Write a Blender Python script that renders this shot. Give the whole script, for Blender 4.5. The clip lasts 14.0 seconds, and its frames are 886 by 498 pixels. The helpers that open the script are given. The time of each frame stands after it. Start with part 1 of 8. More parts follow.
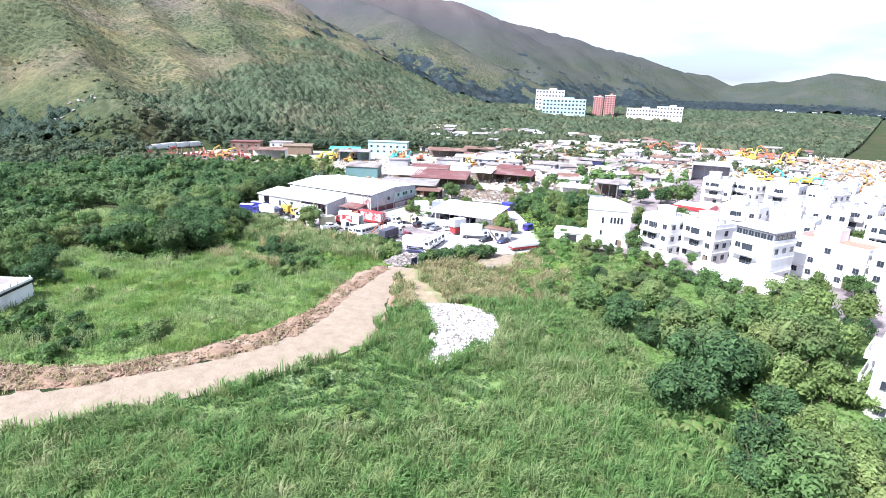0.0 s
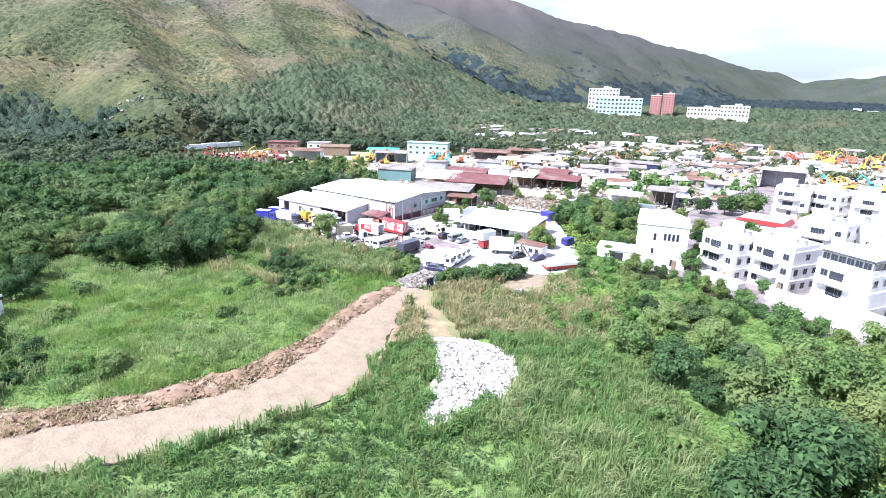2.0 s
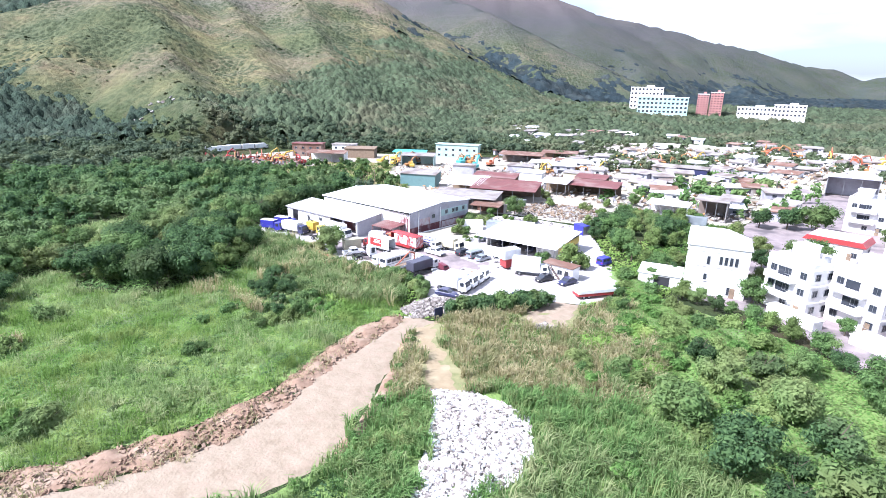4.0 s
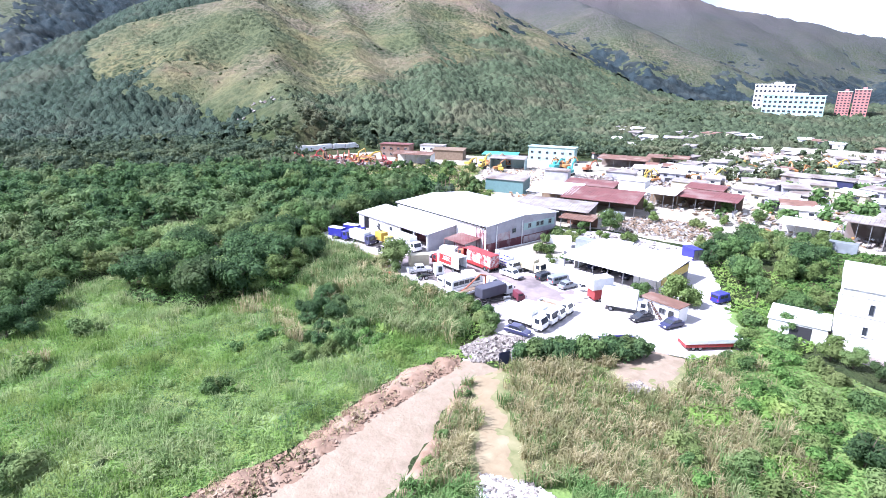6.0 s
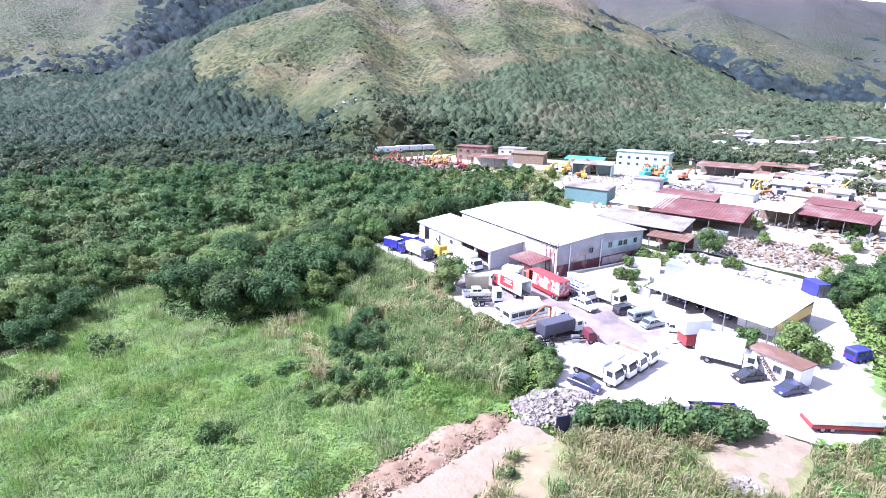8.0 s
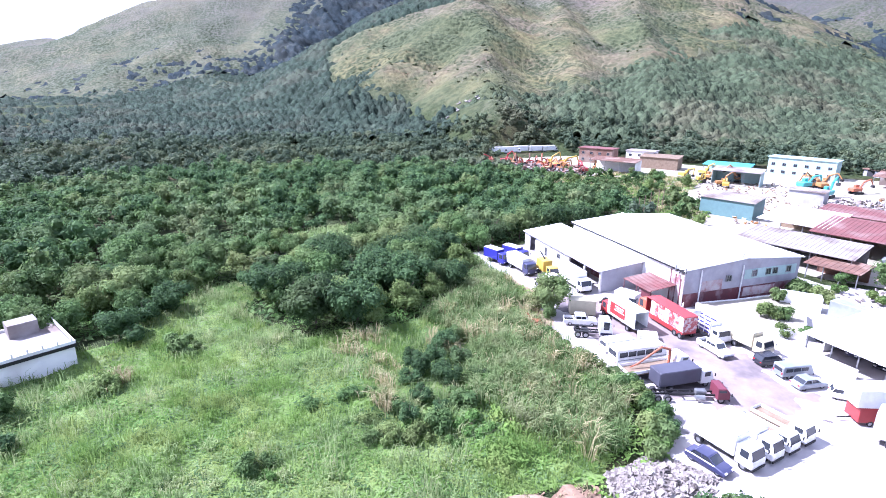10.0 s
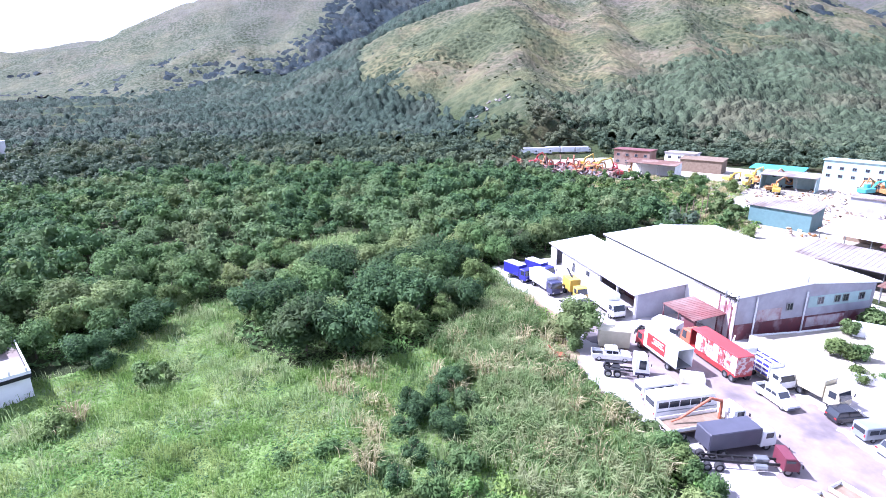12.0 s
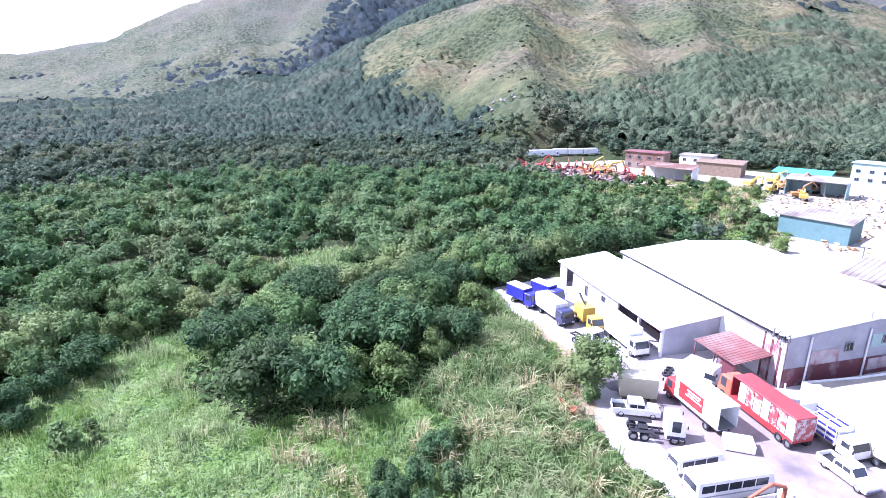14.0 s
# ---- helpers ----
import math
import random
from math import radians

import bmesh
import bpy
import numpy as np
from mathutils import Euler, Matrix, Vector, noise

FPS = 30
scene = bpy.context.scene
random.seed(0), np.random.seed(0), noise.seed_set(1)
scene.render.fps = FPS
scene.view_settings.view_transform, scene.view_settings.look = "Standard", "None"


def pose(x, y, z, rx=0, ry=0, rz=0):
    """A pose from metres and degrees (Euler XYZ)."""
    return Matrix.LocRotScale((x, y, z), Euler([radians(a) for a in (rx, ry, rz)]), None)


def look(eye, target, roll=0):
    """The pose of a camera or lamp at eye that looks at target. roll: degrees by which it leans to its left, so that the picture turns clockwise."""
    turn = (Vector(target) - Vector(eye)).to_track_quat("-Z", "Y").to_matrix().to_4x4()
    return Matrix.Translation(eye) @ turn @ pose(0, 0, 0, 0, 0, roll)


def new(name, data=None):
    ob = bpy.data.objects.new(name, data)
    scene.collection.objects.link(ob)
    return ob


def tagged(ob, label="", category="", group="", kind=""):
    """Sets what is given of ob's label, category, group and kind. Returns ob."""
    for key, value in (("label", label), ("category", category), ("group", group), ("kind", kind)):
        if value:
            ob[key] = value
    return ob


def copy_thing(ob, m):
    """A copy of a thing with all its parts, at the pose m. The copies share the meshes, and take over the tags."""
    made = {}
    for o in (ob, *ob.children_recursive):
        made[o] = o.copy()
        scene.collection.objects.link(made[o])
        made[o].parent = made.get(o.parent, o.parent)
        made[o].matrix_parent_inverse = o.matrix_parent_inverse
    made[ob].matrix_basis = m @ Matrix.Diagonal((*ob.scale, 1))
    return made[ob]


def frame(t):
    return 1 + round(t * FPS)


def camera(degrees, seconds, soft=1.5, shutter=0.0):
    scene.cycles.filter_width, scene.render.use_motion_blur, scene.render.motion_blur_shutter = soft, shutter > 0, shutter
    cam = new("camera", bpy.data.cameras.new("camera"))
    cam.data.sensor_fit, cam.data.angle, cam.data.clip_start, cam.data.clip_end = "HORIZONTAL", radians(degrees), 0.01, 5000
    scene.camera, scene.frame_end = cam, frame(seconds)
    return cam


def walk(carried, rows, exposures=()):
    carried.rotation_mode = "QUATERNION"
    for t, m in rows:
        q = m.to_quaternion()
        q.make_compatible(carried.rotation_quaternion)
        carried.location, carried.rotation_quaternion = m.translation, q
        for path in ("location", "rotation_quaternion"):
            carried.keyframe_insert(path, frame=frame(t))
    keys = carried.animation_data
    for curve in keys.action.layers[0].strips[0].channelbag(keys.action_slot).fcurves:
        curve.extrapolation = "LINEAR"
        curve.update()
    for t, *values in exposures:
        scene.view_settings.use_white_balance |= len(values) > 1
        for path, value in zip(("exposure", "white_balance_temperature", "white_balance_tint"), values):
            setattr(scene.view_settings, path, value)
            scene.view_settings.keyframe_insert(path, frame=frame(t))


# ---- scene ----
cam = camera(78.9, 14.0, soft=0.9)
METRES, EYE, TILT, LEAN, TURN = 105.7, 39.2, 0.0, 0.0, 26.5
ROWS = [
    (0.0, 0.0, 0.0, 0.0, 0.5, -16.25, -1.71),
    (0.5, 0.0173, 0.0391, -0.0014, 3.17, -16.33, -1.63),
    (1.0, 0.0325, 0.079, -0.0027, 4.73, -16.39, -1.54),
    (1.5, 0.0443, 0.12, -0.0044, 5.32, -16.41, -1.47),
    (2.0, 0.0535, 0.1614, -0.0056, 5.91, -16.41, -1.42),
    (2.5, 0.0615, 0.2022, -0.0063, 6.34, -16.41, -1.36),
    (5.0, 0.0819, 0.4057, -0.0105, 14.76, -16.62, -0.97),
    (5.5, 0.0821, 0.447, -0.0112, 17.81, -16.69, -0.86),
    (6.0, 0.0803, 0.4882, -0.0122, 20.14, -16.72, -0.79),
    (6.5, 0.0774, 0.5287, -0.0132, 22.39, -16.73, -0.72),
    (7.0, 0.0738, 0.5664, -0.0141, 24.57, -16.72, -0.67),
    (7.5, 0.0696, 0.6015, -0.0155, 26.8, -16.73, -0.61),
    (8.0, 0.0653, 0.6332, -0.0173, 29.21, -16.74, -0.57),
    (8.5, 0.0599, 0.6628, -0.0194, 32.63, -16.78, -0.48),
    (9.0, 0.0536, 0.6904, -0.0213, 36.64, -16.83, -0.4),
    (11.5, 0.0004, 0.8175, -0.0281, 45.51, -16.96, -0.07),
    (12.0, -0.0152, 0.8427, -0.0292, 45.75, -16.97, -0.02),
    (12.5, -0.0329, 0.8684, -0.0307, 45.98, -16.97, 0.03),
    (13.0, -0.0518, 0.894, -0.0315, 46.19, -16.96, 0.07),
    (13.5, -0.0717, 0.9196, -0.0325, 46.29, -16.95, 0.13),
    (14.0, -0.0924, 0.945, -0.0336, 46.36, -16.94, 0.17),
]
walk(cam, [(t, pose(0, 0, EYE, TILT, LEAN, TURN) @ pose(METRES * x, METRES * y, METRES * z, 90 + pitch, roll, yaw)) for t, x, y, z, yaw, pitch, roll in ROWS],
     exposures=[(0.0, 1.55, 5540, 16), (5.0, 1.60, 5400, 20), (9.0, 1.75, 5200, 29), (14.0, 1.83, 5100, 32)])

# ---- light ----
SUN = Vector((-0.50, -0.87, 1.08)).normalized()
world = bpy.data.worlds.new("sky")
scene.world = world
world.use_nodes = True
wt = world.node_tree
sky = wt.nodes.new("ShaderNodeTexSky")
sky.sky_type, sky.sun_disc = "NISHITA", False
sky.sun_elevation = math.asin(SUN.z)
sky.sun_rotation = math.atan2(SUN.x, SUN.y)
sky.air_density, sky.dust_density, sky.ozone_density = 1.0, 2.2, 1.0
# thin broken cloud over the whole sky
tc = wt.nodes.new("ShaderNodeTexCoord")
mp = wt.nodes.new("ShaderNodeMapping")
mp.inputs["Scale"].default_value = (1.6, 1.6, 7.0)
cl = wt.nodes.new("ShaderNodeTexNoise")
cl.inputs["Scale"].default_value, cl.inputs["Detail"].default_value = 1.7, 7.0
cr = wt.nodes.new("ShaderNodeMapRange")
cr.inputs[1].default_value, cr.inputs[2].default_value, cr.inputs[3].default_value, cr.inputs[4].default_value = 0.40, 0.68, 0.25, 0.9
mx = wt.nodes.new("ShaderNodeMix")
mx.data_type = "RGBA"
mx.inputs[7].default_value = (9.6, 10.0, 10.6, 1)
wt.links.new(tc.outputs["Generated"], mp.inputs["Vector"])
wt.links.new(mp.outputs[0], cl.inputs["Vector"])
wt.links.new(cl.outputs["Fac"], cr.inputs[0])
wt.links.new(cr.outputs[0], mx.inputs[0])
wt.links.new(sky.outputs[0], mx.inputs[6])
bg = wt.nodes["Background"]
wt.links.new(mx.outputs[2], bg.inputs["Color"])
bg.inputs["Strength"].default_value = 0.060

sun_data = bpy.data.lights.new("sun", "SUN")
sun_data.energy, sun_data.angle, sun_data.color = 5.0, radians(0.55), (1.0, 0.95, 0.87)
sun = new("sun", sun_data)
sun.matrix_world = look(SUN * 200, (0, 0, 0))


# ---- materials ----
def lin(c):
    return (c[0], c[1], c[2], 1.0)


def deep(c, k=0.70):
    return tuple(v * k for v in c)


def surface(name, a, b, scale=0.5, rough=0.8, metal=0.0, bump=0.3, fine=9.0, third=None, third_scale=0.08, spread=(0.35, 0.65), obj_var=0.0, dist=0.02):
    """Two colours mixed by noise at one scale, a third in larger stains, fine relief."""
    m = bpy.data.materials.new(name)
    m.use_nodes = True
    t = m.node_tree
    n, l = t.nodes, t.links
    p = n["Principled BSDF"]
    p.inputs["Roughness"].default_value, p.inputs["Metallic"].default_value = rough, metal
    geo = n.new("ShaderNodeNewGeometry")
    no = n.new("ShaderNodeTexNoise")
    no.inputs["Scale"].default_value, no.inputs["Detail"].default_value, no.inputs["Roughness"].default_value = scale, 6.0, 0.65
    l.new(geo.outputs["Position"], no.inputs["Vector"])
    mr = n.new("ShaderNodeMapRange")
    mr.inputs[1].default_value, mr.inputs[2].default_value = spread
    l.new(no.outputs["Fac"], mr.inputs[0])
    mix = n.new("ShaderNodeMix")
    mix.data_type = "RGBA"
    mix.inputs[6].default_value, mix.inputs[7].default_value = lin(a), lin(b)
    l.new(mr.outputs[0], mix.inputs[0])
    out = mix.outputs[2]
    if third:
        n3 = n.new("ShaderNodeTexNoise")
        n3.inputs["Scale"].default_value, n3.inputs["Detail"].default_value = third_scale, 4.0
        l.new(geo.outputs["Position"], n3.inputs["Vector"])
        m3 = n.new("ShaderNodeMapRange")
        m3.inputs[1].default_value, m3.inputs[2].default_value = 0.5, 0.66
        l.new(n3.outputs["Fac"], m3.inputs[0])
        x3 = n.new("ShaderNodeMix")
        x3.data_type = "RGBA"
        x3.inputs[7].default_value = lin(third)
        l.new(m3.outputs[0], x3.inputs[0])
        l.new(out, x3.inputs[6])
        out = x3.outputs[2]
    if obj_var:
        oi = n.new("ShaderNodeObjectInfo")
        hs = n.new("ShaderNodeHueSaturation")
        vr = n.new("ShaderNodeMapRange")
        vr.inputs[3].default_value, vr.inputs[4].default_value = 1 - obj_var, 1 + obj_var
        l.new(oi.outputs["Random"], vr.inputs[0])
        l.new(vr.outputs[0], hs.inputs["Value"])
        l.new(out, hs.inputs["Color"])
        out = hs.outputs[0]
    l.new(out, p.inputs["Base Color"])
    if bump:
        nb = n.new("ShaderNodeTexNoise")
        nb.inputs["Scale"].default_value, nb.inputs["Detail"].default_value = fine, 5.0
        l.new(geo.outputs["Position"], nb.inputs["Vector"])
        bp = n.new("ShaderNodeBump")
        bp.inputs["Strength"].default_value, bp.inputs["Distance"].default_value = bump, dist
        l.new(nb.outputs["Fac"], bp.inputs["Height"])
        l.new(bp.outputs[0], p.inputs["Normal"])
    return m


def foliage(name, dark, light, dry, rough=0.5, thin=0.45, dryness=0.12, patch=0.06):
    """Leaves: each leaf its own shade, with drier patches, partly let through by light."""
    dark, light, dry = deep(dark), deep(light), deep(dry)
    m = bpy.data.materials.new(name)
    m.use_nodes = True
    t = m.node_tree
    n, l = t.nodes, t.links
    p = n["Principled BSDF"]
    p.inputs["Roughness"].default_value, p.inputs["Specular IOR Level"].default_value = max(rough, 0.7), 0.12
    geo = n.new("ShaderNodeNewGeometry")
    mix = n.new("ShaderNodeMix")
    mix.data_type = "RGBA"
    mix.inputs[6].default_value, mix.inputs[7].default_value = lin(dark), lin(light)
    l.new(geo.outputs["Random Per Island"], mix.inputs[0])
    no = n.new("ShaderNodeTexNoise")
    no.inputs["Scale"].default_value, no.inputs["Detail"].default_value = patch, 5.0
    l.new(geo.outputs["Position"], no.inputs["Vector"])
    mr = n.new("ShaderNodeMapRange")
    mr.inputs[1].default_value, mr.inputs[2].default_value = 0.62 - dryness, 0.86 - dryness
    l.new(no.outputs["Fac"], mr.inputs[0])
    mix2 = n.new("ShaderNodeMix")
    mix2.data_type = "RGBA"
    mix2.inputs[7].default_value = lin(dry)
    l.new(mr.outputs[0], mix2.inputs[0])
    l.new(mix.outputs[2], mix2.inputs[6])
    oi = n.new("ShaderNodeObjectInfo")
    hs = n.new("ShaderNodeHueSaturation")
    vr = n.new("ShaderNodeMapRange")
    vr.inputs[3].default_value, vr.inputs[4].default_value = 0.78, 1.25
    l.new(oi.outputs["Random"], vr.inputs[0])
    l.new(vr.outputs[0], hs.inputs["Value"])
    l.new(mix2.outputs[2], hs.inputs["Color"])
    l.new(hs.outputs[0], p.inputs["Base Color"])
    tr = n.new("ShaderNodeBsdfTranslucent")
    l.new(hs.outputs[0], tr.inputs["Color"])
    ms = n.new("ShaderNodeMixShader")
    ms.inputs[0].default_value = thin
    l.new(p.outputs[0], ms.inputs[1])
    l.new(tr.outputs[0], ms.inputs[2])
    l.new(ms.outputs[0], n["Material Output"].inputs["Surface"])
    return m


def canopy_leaves(name, dark, light, dry):
    """A wood's leafy roof seen from afar: every tree its own shade, fine leaf clumps as relief."""
    m = surface(name, dark, light, 0.30, 0.85, 0, 1.0, 0.8, dry, 0.018, spread=(0.3, 0.7), dist=2.2)
    t = m.node_tree
    n, l = t.nodes, t.links
    p = n["Principled BSDF"]
    p.inputs["Specular IOR Level"].default_value = 0.08
    base = p.inputs["Base Color"].links[0].from_socket
    at = n.new("ShaderNodeAttribute")
    at.attribute_name = "tint"
    mr = n.new("ShaderNodeMapRange")
    mr.inputs[3].default_value, mr.inputs[4].default_value = 0.62, 1.42
    l.new(at.outputs["Fac"], mr.inputs[0])
    hs = n.new("ShaderNodeHueSaturation")
    l.new(mr.outputs[0], hs.inputs["Value"])
    l.new(base, hs.inputs["Color"])
    l.new(hs.outputs[0], p.inputs["Base Color"])
    return m


def plain(name, c, rough=0.5, metal=0.0, var=0.12, scale=1.3, bump=0.05):
    """Paint, metal or plastic with slight dirt."""
    return surface(name, c, tuple(v * (1 - var) for v in c), scale, rough, metal, bump, 6.0, tuple(v * (1 - 1.8 * var) for v in c), 0.35)


def terrain_material():
    """Low ground of weeds and soil; hillsides of olive grass, dotted with scrub, drying to brown heath near the tops."""
    m = surface("scrub_ground", (0.034, 0.050, 0.020), (0.052, 0.066, 0.026), 0.25, 0.9, 0, 0.0, 1.2, (0.070, 0.063, 0.032), 0.05)
    t = m.node_tree
    n, l = t.nodes, t.links
    p = n["Principled BSDF"]
    p.inputs["Specular IOR Level"].default_value = 0.08
    low = p.inputs["Base Color"].links[0].from_socket
    geo = n.new("ShaderNodeNewGeometry")
    sep = n.new("ShaderNodeSeparateXYZ")
    l.new(geo.outputs["Position"], sep.inputs[0])

    def noise_of(scale, detail, rough=0.6):
        q = n.new("ShaderNodeTexNoise")
        q.inputs["Scale"].default_value, q.inputs["Detail"].default_value, q.inputs["Roughness"].default_value = scale, detail, rough
        l.new(geo.outputs["Position"], q.inputs["Vector"])
        return q.outputs["Fac"]

    def ranged(sock, a, b, c=0.0, d=1.0):
        q = n.new("ShaderNodeMapRange")
        q.inputs[1].default_value, q.inputs[2].default_value, q.inputs[3].default_value, q.inputs[4].default_value = a, b, c, d
        l.new(sock, q.inputs[0])
        return q.outputs[0]

    def mixed(fac, a, b):
        q = n.new("ShaderNodeMix")
        q.data_type = "RGBA"
        for s, v in ((6, a), (7, b)):
            if isinstance(v, tuple):
                q.inputs[s].default_value = lin(v)
            else:
                l.new(v, q.inputs[s])
        l.new(fac, q.inputs[0])
        return q.outputs[2]

    def maths(op, a, b):
        q = n.new("ShaderNodeMath")
        q.operation, q.use_clamp = op, True
        for s, v in ((0, a), (1, b)):
            if isinstance(v, float):
                q.inputs[s].default_value = v
            else:
                l.new(v, q.inputs[s])
        return q.outputs[0]

    grass = mixed(ranged(noise_of(0.02, 9.0, 0.72), 0.38, 0.6), (0.084, 0.094, 0.042), (0.195, 0.172, 0.082))
    grass = mixed(ranged(noise_of(0.05, 7.0, 0.7), 0.48, 0.72), grass, (0.125, 0.088, 0.050))
    grass = mixed(ranged(noise_of(0.0065, 5.0, 0.6), 0.44, 0.60), grass, (0.086, 0.100, 0.050))
    heath = mixed(ranged(maths("ADD", ranged(sep.outputs[2], 90, 300), ranged(noise_of(0.008, 5.0), 0.35, 0.65, -0.3, 0.3)), 0.0, 1.0), grass, (0.170, 0.126, 0.122))
    # scrub: round bushes in drifts, fewer towards the tops
    vo = n.new("ShaderNodeTexVoronoi")
    vo.inputs["Scale"].default_value = 0.19
    l.new(geo.outputs["Position"], vo.inputs["Vector"])
    bush = ranged(vo.outputs["Distance"], 0.72, 0.34)
    drift = ranged(noise_of(0.013, 6.0, 0.65), 0.38, 0.60, 0.30, 1.0)
    drift = maths("MULTIPLY", drift, ranged(sep.outputs[2], 240, 120, 0.15, 1.0))
    scrub = maths("MULTIPLY", bush, drift)
    # forest floor; haze and cloud shade are coloured into the far north and west
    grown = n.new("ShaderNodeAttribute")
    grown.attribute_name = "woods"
    north_haze = maths("MULTIPLY", ranged(sep.outputs[1], 850, 1250, 0.0, 0.82), ranged(sep.outputs[2], 430, 250, 0.25, 1.0))
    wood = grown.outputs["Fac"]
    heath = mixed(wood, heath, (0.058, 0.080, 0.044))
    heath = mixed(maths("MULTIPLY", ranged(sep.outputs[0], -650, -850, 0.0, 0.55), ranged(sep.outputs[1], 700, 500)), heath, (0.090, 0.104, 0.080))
    heath = mixed(north_haze, heath, (0.046, 0.052, 0.056))
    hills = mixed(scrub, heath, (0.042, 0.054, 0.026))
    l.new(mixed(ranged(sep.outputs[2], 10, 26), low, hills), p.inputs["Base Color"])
    dome = maths("MULTIPLY", maths("SUBTRACT", 1.0, vo.outputs["Distance"]), drift)
    add = n.new("ShaderNodeMath")
    add.operation = "ADD"
    l.new(dome, add.inputs[0])
    l.new(noise_of(0.35, 6.0, 0.7), add.inputs[1])
    bp = n.new("ShaderNodeBump")
    bp.inputs["Strength"].default_value, bp.inputs["Distance"].default_value = 0.9, 3.0
    l.new(add.outputs[0], bp.inputs["Height"])
    l.new(bp.outputs[0], p.inputs["Normal"])
    return m


